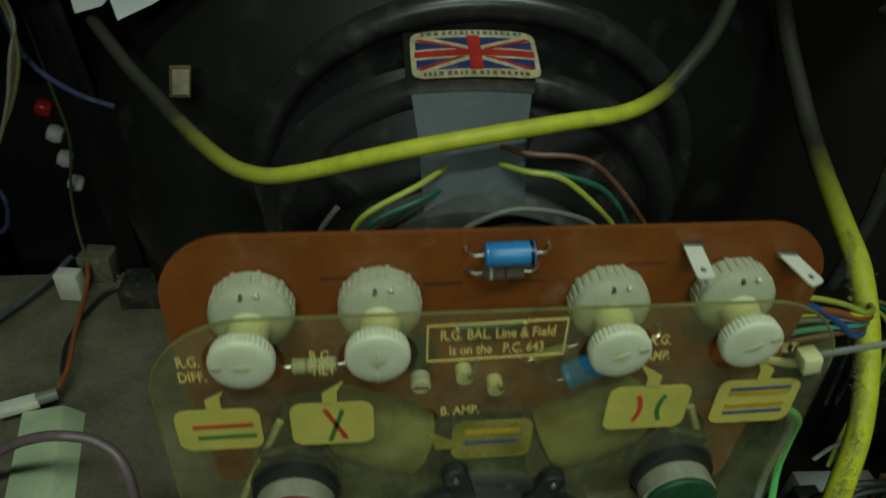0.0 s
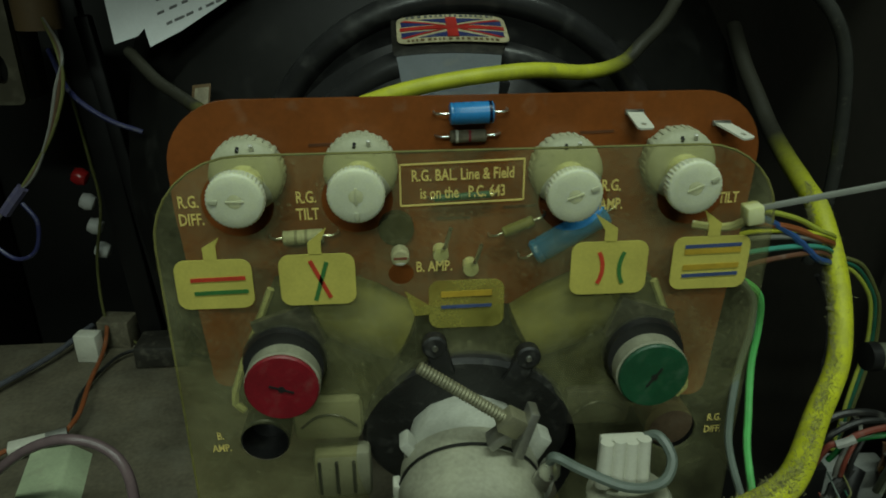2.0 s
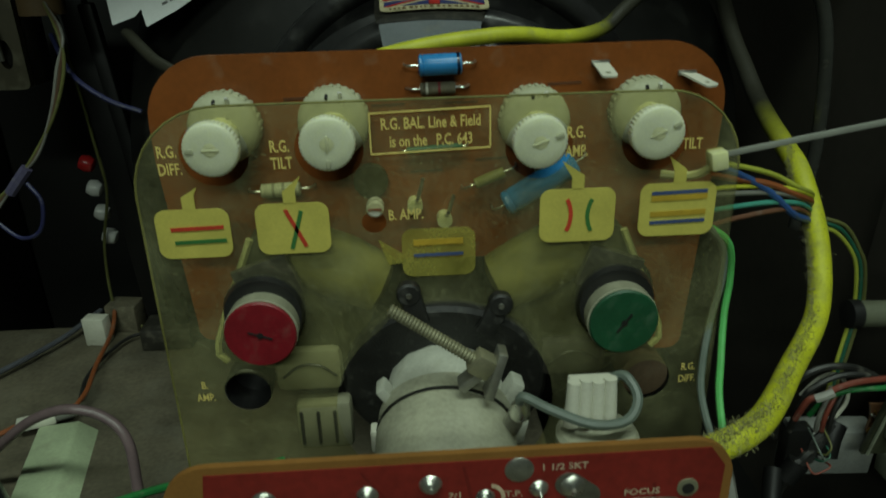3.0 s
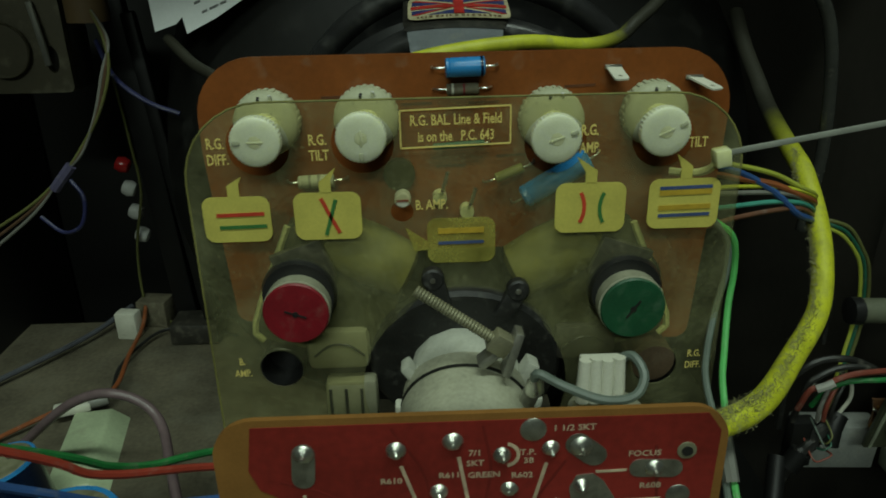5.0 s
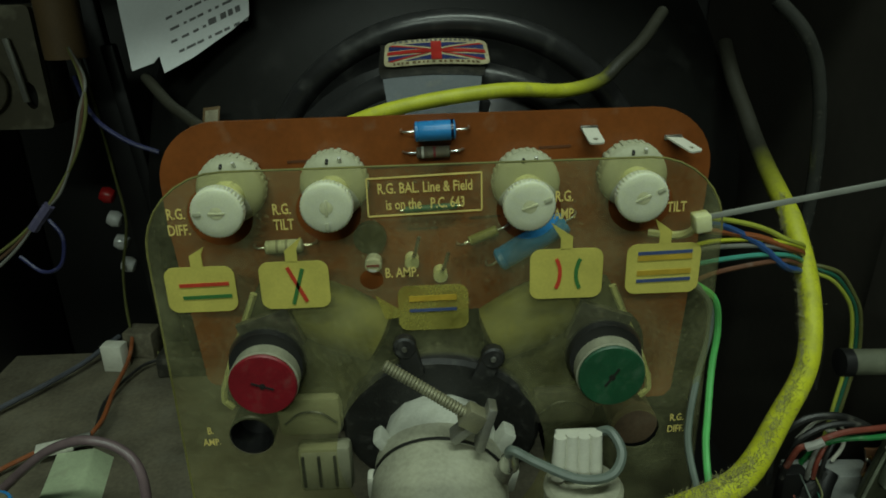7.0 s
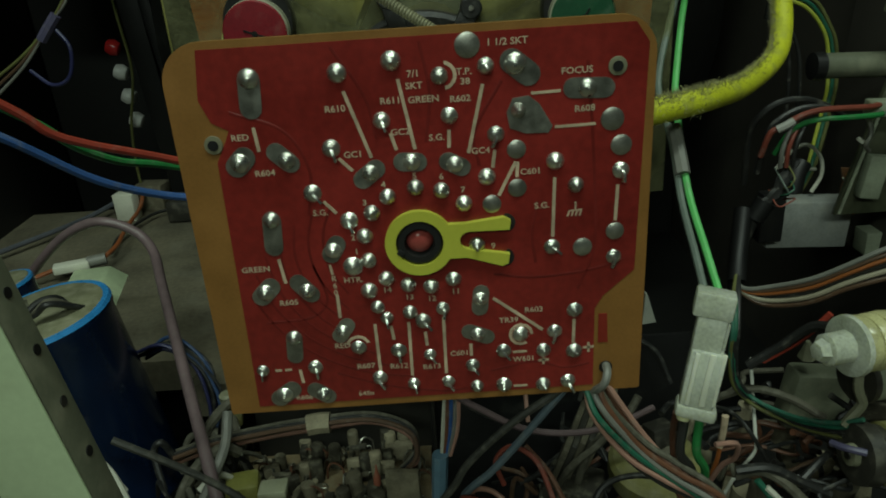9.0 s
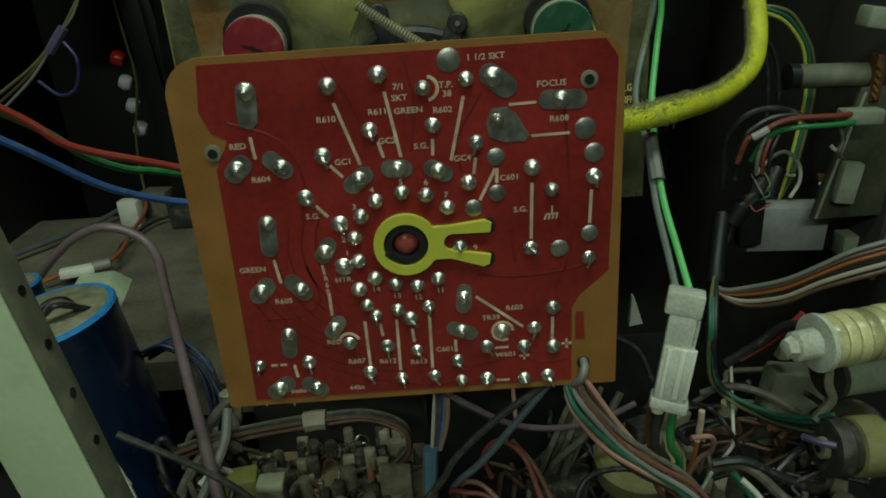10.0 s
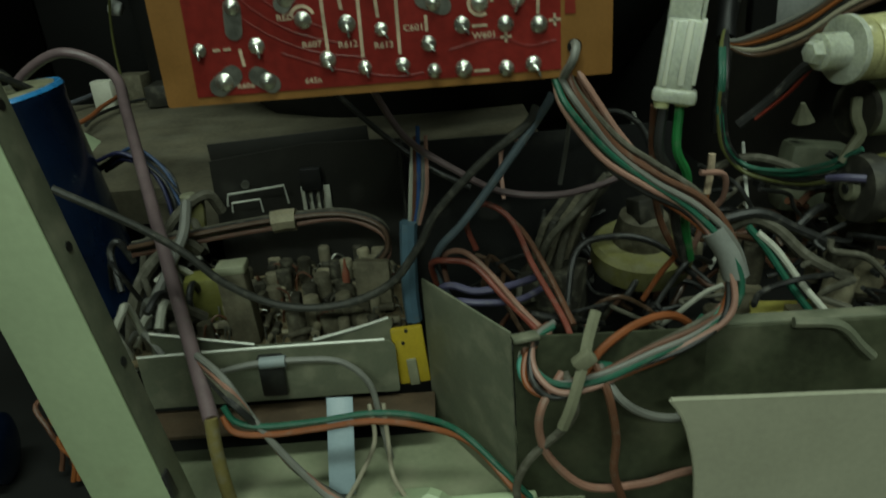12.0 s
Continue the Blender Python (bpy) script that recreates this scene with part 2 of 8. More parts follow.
M_DUSTPART = mat("dust_covered_part", (0.165, 0.145, 0.095), 0.7, vary=0.5, scale=110, dust=0.24, dust_col=(0.30, 0.29, 0.20), bump=0.5, rand=0.85)
M_YTAG = mat("yellow_tag", (0.46, 0.33, 0.02), 0.5, vary=0.2, scale=60, dust=0.1)
M_FRAMEBR = mat("brown_card_tube", (0.10, 0.062, 0.025), 0.7, vary=0.2, scale=30)
M_CREAM = mat("cream_moulding", (0.060, 0.052, 0.030), 0.6, vary=0.2, scale=30, dust=0.2)
M_COPPER = mat("copper_board_edge", (0.20, 0.10, 0.05), 0.4, metal=0.4, vary=0.5, scale=150, bump=0.5)
WIRE = {}


def wire_mat(name, col, rough=0.45, dust=0.15):
    if name not in WIRE:
        WIRE[name] = mat(name + "_wire_sleeve", col, rough, vary=0.2, scale=120, dust=dust, dust_col=(0.22, 0.21, 0.17), bump=0.15)
    return WIRE[name]


W_YELLOW = wire_mat("yellow", (0.50, 0.52, 0.035), 0.5, 0.12)
W_GREEN = wire_mat("green", (0.018, 0.18, 0.045))
W_LGREEN = wire_mat("light_green", (0.10, 0.46, 0.12))
W_RUST = wire_mat("rust_red", (0.20, 0.045, 0.028), 0.5, 0.2)
W_DPINK = wire_mat("dull_pink", (0.27, 0.135, 0.095), 0.5, 0.2)
W_INDIGO = wire_mat("indigo", (0.020, 0.022, 0.075), 0.4, 0.1)
W_BURNT = wire_mat("burnt_orange", (0.27, 0.085, 0.022), 0.4, 0.04)
W_UMBER = wire_mat("umber", (0.085, 0.048, 0.028), 0.4, 0.05)
W_CREAM = wire_mat("cream", (0.29, 0.26, 0.19), 0.45, 0.08)
W_OLIVE = wire_mat("thin_olive", (0.11, 0.115, 0.035), 0.5, 0.1)
W_DGREEN = wire_mat("dark_green", (0.015, 0.10, 0.06))
W_BLUE = wire_mat("blue", (0.030, 0.085, 0.25))
W_GREYB = wire_mat("grey_green", (0.120, 0.150, 0.128))
W_RED = wire_mat("red", (0.27, 0.035, 0.02))
W_ORANGE = wire_mat("orange", (0.25, 0.075, 0.024))
W_BROWN = wire_mat("brown", (0.13, 0.055, 0.03))
W_PINK = wire_mat("pink", (0.35, 0.19, 0.145))
W_MAUVE = wire_mat("mauve", (0.15, 0.105, 0.11), 0.38, 0.06)
W_BLACK = wire_mat("black", (0.018, 0.018, 0.017))
W_GREY = wire_mat("grey", (0.17, 0.17, 0.15))
W_WHITE = wire_mat("white", (0.48, 0.48, 0.40))
W_YG = wire_mat("yellow_green", (0.36, 0.40, 0.05))
W_DUSTY = wire_mat("dust_grey", (0.080, 0.074, 0.052), 0.75, 0.3)
W_NAVY = wire_mat("navy", (0.03, 0.06, 0.14))
W_TEAL = wire_mat("teal", (0.05, 0.26, 0.20))
W_VIOLET = wire_mat("violet", (0.075, 0.068, 0.125))


# ---- builders ----
ORG = {}


def thing(name, place, label, category, group="", kind=""):
    ob = new(name)
    ob.empty_display_size = 0.005
    ob.location = place
    ORG[ob] = Vector(place)
    return tagged(ob, label, category, group, kind)


def part(name, bm, material, parent=None, label="", smooth=True):
    """Links bm, in world places, as one mesh object."""
    me = bpy.data.meshes.new(name)
    if parent is not None:
        bmesh.ops.translate(bm, vec=-ORG[parent], verts=bm.verts)
    for f in bm.faces:
        f.smooth = smooth
    bmesh.ops.recalc_face_normals(bm, faces=bm.faces)
    bm.to_mesh(me)
    bm.free()
    me.materials.append(material)
    if smooth:
        me.set_sharp_from_angle(angle=radians(38))
    ob = new(name, me)
    if parent is not None:
        ob.parent = parent
    ORG[ob] = ORG[parent] if parent is not None else Vector()
    if label:
        ob["label"] = label
    return ob


def piece(name, mesh, parent, place, turn=(0, 0, 0), scale=(1, 1, 1), label=""):
    ob = new(name, mesh)
    ob.parent = parent
    ob.location = Vector(place) - ORG[parent]
    ob.rotation_euler = [radians(a) for a in turn]
    ob.scale = scale
    ORG[ob] = Vector(place)
    if label:
        ob["label"] = label
    return ob


def mesh_of(name, bm, material, smooth=True):
    me = bpy.data.meshes.new(name)
    for f in bm.faces:
        f.smooth = smooth
    bmesh.ops.recalc_face_normals(bm, faces=bm.faces)
    bm.to_mesh(me)
    bm.free()
    me.materials.append(material)
    if smooth:
        me.set_sharp_from_angle(angle=radians(38))
    return me


def box(centre, size, bevel=0.0, turn=(0, 0, 0), bm=None):
    bm = bm or bmesh.new()
    made = bmesh.ops.create_cube(bm, size=1)["verts"]
    bmesh.ops.scale(bm, vec=size, verts=made)
    if bevel:
        edges = list({e for v in made for e in v.link_edges})
        r = bmesh.ops.bevel(bm, geom=edges, offset=bevel, segments=2, affect="EDGES", profile=0.5)
        made = list({v for f in r["faces"] for v in f.verts} | {v for v in made if v.is_valid})
    bmesh.ops.transform(bm, matrix=pose(*centre, *turn), verts=made)
    return bm


def rod(a, b, r0, r1=None, seg=16, bm=None, cap=True):
    bm = bm or bmesh.new()
    a, b = Vector(a), Vector(b)
    made = bmesh.ops.create_cone(bm, cap_ends=cap, segments=seg, radius1=r0, radius2=r0 if r1 is None else r1, depth=(b - a).length)["verts"]
    m = Matrix.Translation((a + b) / 2) @ (b - a).to_track_quat("Z", "Y").to_matrix().to_4x4()
    bmesh.ops.transform(bm, matrix=m, verts=made)
    return bm


def lathe(a, b, profile, seg=32, bm=None, ripple=0.0, teeth=0):
    """Turns (along, radius) pairs round the line from a towards b."""
    bm = bm or bmesh.new()
    a = Vector(a)
    d = (Vector(b) - a).normalized()
    q = d.to_track_quat("Z", "Y").to_matrix()
    rings = []
    for s, r in profile:
        ring = []
        for k in range(seg):
            w = 2 * math.pi * k / seg
            rr = r * (1 + (ripple * (1 if k % 2 else -1) if teeth else 0))
            ring.append(bm.verts.new(a + q @ Vector((rr * math.cos(w), rr * math.sin(w), s))))
        rings.append(ring)
    for p, n in zip(rings, rings[1:]):
        for k in range(seg):
            bm.faces.new((p[k], p[(k + 1) % seg], n[(k + 1) % seg], n[k]))
    for ring in (rings[0], rings[-1]):
        bm.faces.new(ring)
    return bm


def smooth_line(points, per=6):
    p = [Vector(q) for q in points]
    if len(p) == 2:
        return p
    p = [2 * p[0] - p[1]] + p + [2 * p[-1] - p[-2]]
    out = []
    for a, b, c, d in zip(p, p[1:], p[2:], p[3:]):
        for k in range(per):
            t = k / per
            out.append(0.5 * (2 * b + (c - a) * t + (2 * a - 5 * b + 4 * c - d) * t * t + (3 * b - a - 3 * c + d) * t ** 3))
    return out + [p[-2]]


def tube(points, r, seg=8, per=6, bm=None, wobble=0.0, seed=0):
    bm = bm or bmesh.new()
    line = smooth_line(points, per)
    rnd = random.Random(seed)
    if wobble:
        line = [q + Vector((rnd.uniform(-1, 1), rnd.uniform(-1, 1), rnd.uniform(-1, 1))) * wobble for q in line]
    up = Vector((0.3, 0.2, 1)).normalized()
    rings = []
    for k, q in enumerate(line):
        d = (line[min(k + 1, len(line) - 1)] - line[max(k - 1, 0)]).normalized()
        side = d.cross(up)
        if side.length < 0.05:
            side = d.cross(Vector((1, 0, 0)))
        side.normalize()
        up = side.cross(d).normalized()
        rings.append([bm.verts.new(q + r * (math.cos(2 * math.pi * j / seg) * side + math.sin(2 * math.pi * j / seg) * up)) for j in range(seg)])
    for p, n in zip(rings, rings[1:]):
        for j in range(seg):
            bm.faces.new((p[j], p[(j + 1) % seg], n[(j + 1) % seg], n[j]))
    bm.faces.new(rings[0])
    bm.faces.new(rings[-1])
    return bm


def arc(cx, cz, r, a0, a1, n=8):
    return [(cx + r * math.cos(radians(a0 + (a1 - a0) * k / n)), cz + r * math.sin(radians(a0 + (a1 - a0) * k / n))) for k in range(n + 1)]


def ring_loop(cx, cz, r, n=28, rz=None):
    return [(cx + r * math.cos(2 * math.pi * k / n), cz + (rz or r) * math.sin(2 * math.pi * k / n)) for k in range(n)]


def round_rect(x0, x1, z0, z1, tl, tr=None, br=None, bl=None):
    tr, br, bl = (tl if q is None else q for q in (tr, br, bl))
    return arc(x1 - tr, z1 - tr, tr, 0, 90) + arc(x0 + tl, z1 - tl, tl, 90, 180) + arc(x0 + bl, z0 + bl, bl, 180, 270) + arc(x1 - br, z0 + br, br, 270, 360)


def plate(loops, y0, y1, bm=None):
    """A plate in the x-z plane between y0 and y1, with its outline first and its holes after."""
    bm = bm or bmesh.new()
    front, edges = [], []
    for loop in loops:
        vs = [bm.verts.new((x, y0, z)) for x, z in loop]
        front.append(vs)
        edges += [bm.edges.new((vs[k], vs[(k + 1) % len(vs)])) for k in range(len(vs))]
    faces = [g for g in bmesh.ops.triangle_fill(bm, use_beauty=True, edges=edges)["geom"] if isinstance(g, bmesh.types.BMFace)]
    twin = {v: bm.verts.new((v.co.x, y1, v.co.z)) for vs in front for v in vs}
    for f in faces:
        bm.faces.new([twin[v] for v in reversed(f.verts)])
    for vs in front:
        for k in range(len(vs)):
            a, b = vs[k], vs[(k + 1) % len(vs)]
            bm.faces.new((a, b, twin[b], twin[a]))
    return bm


def stroke(a, b, width, y0, y1, bm=None):
    """A flat printed bar from a to b in the x-z plane."""
    a, b = Vector(a), Vector(b)
    d = (b - a).normalized() * width / 2
    n = Vector((-d.y, d.x))
    return plate([[tuple(a + n), tuple(a - n), tuple(b - n), tuple(b + n)]], y0, y1, bm)


def capsule(a, b, r, y0, y1, n=7):
    a, b = Vector(a), Vector(b)
    w = math.degrees(math.atan2(b.y - a.y, b.x - a.x))
    return plate([arc(b.x, b.y, r, w - 90, w + 90, n) + arc(a.x, a.y, r, w + 90, w + 270, n)], y0, y1)


TEXTS = {}


def text(body, size, place, parent, material, name="printed_text", squeeze=1.0, turn=0, label=""):
    """Printed words that face the open back of the set, centred on place."""
    key = (body, material.name)
    if key not in TEXTS:
        cu = bpy.data.curves.new("words", "FONT")
        cu.body, cu.align_x, cu.align_y, cu.resolution_u = body, "CENTER", "CENTER", 2
        cu.offset = 0.018
        ob = new("words", cu)
        bpy.context.view_layer.update()
        TEXTS[key] = bpy.data.meshes.new_from_object(ob.evaluated_get(bpy.context.evaluated_depsgraph_get()))
        bpy.data.objects.remove(ob)
        TEXTS[key].materials.clear()
        TEXTS[key].materials.append(material)
    return piece(name, TEXTS[key], parent, place, (90, turn, 0), (size * squeeze, size, size), label or "printed words " + body)


def wire(name, points, r, material, label, group="", wobble=0.0, category="wire", seg=8):
    ob = part(name, tube(points, r, seg, wobble=wobble, seed=len(points)), material)
    return tagged(ob, label, category, group)


# ---- setting: workshop and cabinet ----
def slab(name, centre, size, material, label, bevel=0.0):
    return tagged(part(name, box(centre, size, bevel), material, smooth=False), label, "wall" if "wall" in name else name.split("_")[0], kind="structure")


slab("floor", (0, -0.6, -0.82), (4.2, 4.2, 0.04), M_ROOM, "grey workshop floor")
slab("ceiling", (0, -0.6, 1.82), (4.2, 4.2, 0.04), M_ROOM, "grey workshop ceiling")
slab("wall_north", (0, 1.52, 0.5), (4.2, 0.04, 2.6), M_ROOM, "plain grey workshop wall")
slab("wall_south", (0, -2.72, 0.5), (4.2, 0.04, 2.6), M_ROOM, "plain grey workshop wall")
slab("wall_east", (2.12, -0.6, 0.5), (0.04, 4.2, 2.6), M_ROOM, "plain grey workshop wall")
slab("wall_west", (-2.12, -0.6, 0.5), (0.04, 4.2, 2.6), M_ROOM, "plain grey workshop wall")
slab("bench_top", (0, 0.1, -0.06), (1.6, 1.3, 0.04), M_FLOOR, "worn workbench top under the set")
slab("cabinet_base", (0, 0.22, -0.025), (0.76, 0.60, 0.03), M_CAB, "black cabinet bottom board")
bm = bmesh.new()
low = [bm.verts.new((x, y, 0.068)) for x, y in ((-0.370, 0.433), (-0.370, 0.160), (-0.134, 0.160), (-0.134, 0.132), (0.076, 0.132), (0.076, 0.433))]
lid = bmesh.ops.extrude_face_region(bm, geom=[bm.faces.new(low)])
bmesh.ops.translate(bm, verts=[v for v in lid["geom"] if isinstance(v, bmesh.types.BMVert)], vec=(0, 0, 0.020))
bmesh.ops.recalc_face_normals(bm, faces=bm.faces[:])
tagged(part("cabinet_shelf", bm, M_FLOOR, smooth=False), "dusty grey-brown board on the cabinet bottom, cut back round the cans", kind="structure")
slab("cabinet_wall_west", (-0.372, 0.20, 0.26), (0.016, 0.64, 0.56), M_CAB, "black inner side of the cabinet")
slab("cabinet_wall_east", (0.262, 0.26, 0.26), (0.016, 0.52, 0.56), M_CABR, "dark brown inner side of the cabinet")
slab("cabinet_front", (-0.055, 0.535, 0.26), (0.63, 0.016, 0.56), M_CAB, "black front frame round the picture tube")
slab("cabinet_roof", (-0.055, 0.36, 0.548), (0.65, 0.36, 0.016), M_CAB, "black cabinet top board")

# ---- picture tube, scanning coils and neck ----
AX = Vector((0.004, 0.085, 0.2405))
AXD = (AX - Vector((0, 0, 0.22))).normalized()


def on_axis(y):
    return Vector((0, 0, 0.22)) + AXD * (y / AXD.y)


crt = thing("picture_tube", (0.02, 0.30, 0.26), "black graphite-coated glass picture tube lying on its face", "picture tube")
bm = lathe((0.016, 0.262, 0.245), (0.016, 0.5, 0.245), [(0, 0.060), (0.004, 0.098), (0.018, 0.112), (0.026, 0.142), (0.036, 0.172), (0.07, 0.200), (0.15, 0.225), (0.22, 0.245), (0.25, 0.245)], 64)
part("funnel", bm, M_FUNNEL, crt, "black coated funnel")
part("neck", lathe(on_axis(0.004), on_axis(0.26), [(0, 0.012), (0.004, 0.018), (0.25, 0.018)], 32), M_DUSTBLACK, crt, "glass neck")

yoke = thing("deflection_yoke", (0.016, 0.20, 0.245), "black plastic scanning coil assembly round the tube neck", "deflection yoke")


def hoop(y, big, small, seg=72):
    """A round moulded ring about the tube's axis."""
    prof = [(small * math.sin(w), big + small * math.cos(w)) for w in (radians(a) for a in range(-150, 151, 25))]
    return lathe(on_axis(y) + Vector((0.006, 0, 0)), on_axis(y + 0.1) + Vector((0.006, 0, 0)), [(prof[0][0], big - small * 2.2)] + prof + [(prof[-1][0], big - small * 2.2)], seg)


part("front_flange", hoop(0.250, 0.1000, 0.0065), M_YOKE, yoke, "black outer ring")
part("middle_ring", hoop(0.222, 0.0850, 0.0068), M_YOKE, yoke, "black inner ring")
part("coil_former", lathe(on_axis(0.178), on_axis(0.26), [(0, 0.03), (0.002, 0.056), (0.012, 0.060), (0.030, 0.070), (0.05, 0.092), (0.06, 0.05)], 48), M_BLACK, yoke, "black coil former")
part("rear_shroud", lathe(on_axis(0.172) + Vector((0, 0, 0.008)), on_axis(0.26) + Vector((0, 0, 0.008)), [(0.0, 0.025), (0.0, 0.050), (0.003, 0.056), (0.014, 0.058), (0.015, 0.03)], 48), M_SHROUD, yoke, "dusty grey-black rear shroud")
for k in range(12):
    w = radians(15 + 30 * k)
    c = on_axis(0.200)
    part("coil_rib", box((c.x + 0.071 * math.cos(w), 0.200, c.z + 0.071 * math.sin(w)), (0.005, 0.024, 0.020), 0.001, (0, -math.degrees(w) + 90, 0)), M_BLACK, yoke)

strap = thing("clamp_bracket", (0.014, 0.19, 0.30), "slate-grey plastic bracket over the scanning coils", "bracket")
SX0, SX1 = -0.0155, 0.0288


def bent_strip(prof, grow, th):
    bm = bmesh.new()
    rows = [[bm.verts.new((SX0 - grow + d * 0.5 + (SX1 - SX0 + 2 * grow - d) * k / 6, y, z + 0.0012 * math.sin(math.pi * k / 6))) for k in range(7)] for y, z, d in prof]
    for p, q in zip(rows, rows[1:]):
        for k in range(6):
            bm.faces.new((p[k], p[k + 1], q[k + 1], q[k]))
    bmesh.ops.solidify(bm, geom=bm.faces[:], thickness=th)
    return bm


part("leg", bent_strip(((0.150, 0.268, 0.008), (0.160, 0.314, 0.008), (0.180, 0.342, 0.005), (0.190, 0.3572, 0.000)), 0, 0.003), M_STRAP, strap, "sloping slate-grey leg")
part("top_plate", bent_strip(((0.1900, 0.3575, 0), (0.1925, 0.3600, -0.002), (0.218, 0.3686, -0.002), (0.236, 0.3640, -0.002), (0.25, 0.33, -0.002)), 0.0008, 0.003), M_DUSTBLACK, strap, "black top plate")


flag = thing("flag_sticker", (0.0090, 0.205, 0.365), "small cream-edged sticker with a red, white and blue crossed flag", "sticker")


def on_sticker(points, lift):
    """A thin printed patch on the sloping top of the bracket; u across, v away."""
    bm = bmesh.new()
    up = []
    for h in (lift, lift - 0.00015):
        up.append([bm.verts.new((u, v, h)) for u, v in points])
    bm.faces.new(up[0])
    bm.faces.new(up[1][::-1])
    for k in range(len(points)):
        bm.faces.new((up[0][k], up[0][k - 1], up[1][k - 1], up[1][k]))
    for c in (-0.75, -0.5, -0.25, 0, 0.25, 0.5, 0.75):
        bmesh.ops.bisect_plane(bm, geom=bm.verts[:] + bm.edges[:] + bm.faces[:], plane_co=(c, 0, 0), plane_no=(1, 0, 0))
    for q in bm.verts:
        u, v, h = q.co
        q.co = (0.0090 + u * 0.0240, 0.2052 + v * 0.0122 - h * 0.3, 0.3646 + v * 0.0041 + 0.0014 * (1 - u * u) + h)
    return bm


sq = [(math.copysign(abs(math.cos(w)) ** 0.25, math.cos(w)), math.copysign(abs(math.sin(w)) ** 0.25, math.sin(w))) for w in (2 * math.pi * k / 40 for k in range(40))]
part("backing", on_sticker(sq, 0.0010), M_FLAGW, flag, "cream backing")
for sx in (-1, 1):
    for sy in (-1, 1):
        part("blue_field", on_sticker([(sx * 0.10, sy * 0.66), (sx * 0.10, sy * 0.30), (sx * 0.62, sy * 0.66)], 0.0012), M_FLAGB, flag, "dark blue field")
        part("blue_field", on_sticker([(sx * 0.92, sy * 0.22), (sx * 0.30, sy * 0.22), (sx * 0.92, sy * 0.56)], 0.0012), M_FLAGB, flag, "dark blue field")
        part("red_diagonal", on_sticker([(sx * 0.14, sy * 0.16), (sx * 0.26, sy * 0.16), (sx * 0.92, sy * 0.60), (sx * 0.84, sy * 0.66)], 0.0013), M_FLAGR, flag, "thin red diagonal")
part("red_cross_bar", on_sticker([(-0.94, -0.12), (0.94, -0.12), (0.94, 0.12), (-0.94, 0.12)], 0.0014), M_FLAGR, flag, "red bar")
part("red_cross_bar", on_sticker([(-0.10, -0.70), (0.10, -0.70), (0.10, 0.72), (-0.10, 0.72)], 0.00145), M_FLAGR, flag, "red bar")
rnd = random.Random(4)
for row_v in (-0.84, 0.86):
    u = -0.82
    while u < 0.8:
        wd = rnd.uniform(0.03, 0.07)
        part("print_bar", on_sticker([(u, row_v - 0.07), (u + wd, row_v - 0.07), (u + wd, row_v + 0.07), (u, row_v + 0.07)], 0.0013), M_FRAMEBR if row_v < 0 else M_PAPERINK, flag, "unreadable print")
        u += wd + rnd.uniform(0.03, 0.07)

# neck rings and magnets
ring = thing("neck_clamp_ring", AX, "black pitted ring with two ears round the tube neck", "clamp ring")
R0 = on_axis(0.0885)
part("ring_body", lathe(R0, on_axis(0.1), [(0.0, 0.022), (0.0, 0.0355), (0.0015, 0.037), (0.005, 0.037), (0.006, 0.022)], 48), M_RING, ring)
for dx, dz in ((-0.0075 - R0.x, 0.2832 - R0.z), (0.0190, 0.0365)):
    b0 = Vector((R0.x + dx, 0.0800, R0.z + dz))
    bm = lathe(b0 + Vector((0, -0.0015, 0)), b0 + Vector((0, 0.01, 0)), [(0, 0.0034), (0.0006, 0.0041), (0.004, 0.0041)], 20)
    box(b0 + Vector((-dx * 0.16, 0.001, -0.006)), (0.0070, 0.004, 0.012), 0.0008, (0, math.degrees(math.atan2(dx, dz)), 0), bm)
    ear = part("ear", bm, M_RING, ring, "rounded ear")
    part("rivet", lathe(b0 + Vector((0, -0.0022, 0)), b0 + Vector((0, 0.01, 0)), [(0, 0.0009), (0.001, 0.0012)], 10), M_TIN, ear)

mag = thing("neck_magnet_assembly", on_axis(0.05), "dusty grey-white cylindrical magnet assembly on the tube neck", "magnet assembly")
part("body", lathe(on_axis(0.016), on_axis(0.09), [(0, 0.018), (0.0, 0.0222), (0.0015, 0.0232), (0.050, 0.0238), (0.0505, 0.0226), (0.0515, 0.0226), (0.0520, 0.0236), (0.0590, 0.0232), (0.0600, 0.0215)], 48), M_MAGNET, mag)
part("groove_band", lathe(on_axis(0.0662), on_axis(0.09), [(0, 0.0225), (0.0, 0.0238), (0.0008, 0.0238), (0.0008, 0.0225)], 48), M_BLACK, mag, "dark joint line")
part("white_collar", lathe(on_axis(0.0735), on_axis(0.099), [(0, 0.017), (0, 0.0216), (0.007, 0.0222), (0.016, 0.0205), (0.016, 0.017)], 14), M_COLLAR, mag, "white faceted collar")
c0 = on_axis(0.073)
part("lug", box((c0.x - 0.0192, c0.y, c0.z + 0.0115), (0.004, 0.008, 0.010), 0.001, (0, -35, 0)), M_COLLAR, mag)
part("lug", box((c0.x + 0.022, c0.y, c0.z + 0.010), (0.005, 0.008, 0.012), 0.001, (0, 30, 0)), M_COLLAR, mag)
part("tab", box((c0.x + 0.0245, c0.y - 0.008, c0.z + 0.001), (0.004, 0.006, 0.010), 0.0012, (0, 12, 0)), M_COLLAR, mag)
part("tab", box((c0.x - 0.0245, c0.y - 0.004, c0.z - 0.003), (0.003, 0.006, 0.009), 0.001), M_CERAM, mag)
rnd = random.Random(8)
bm = bmesh.new()
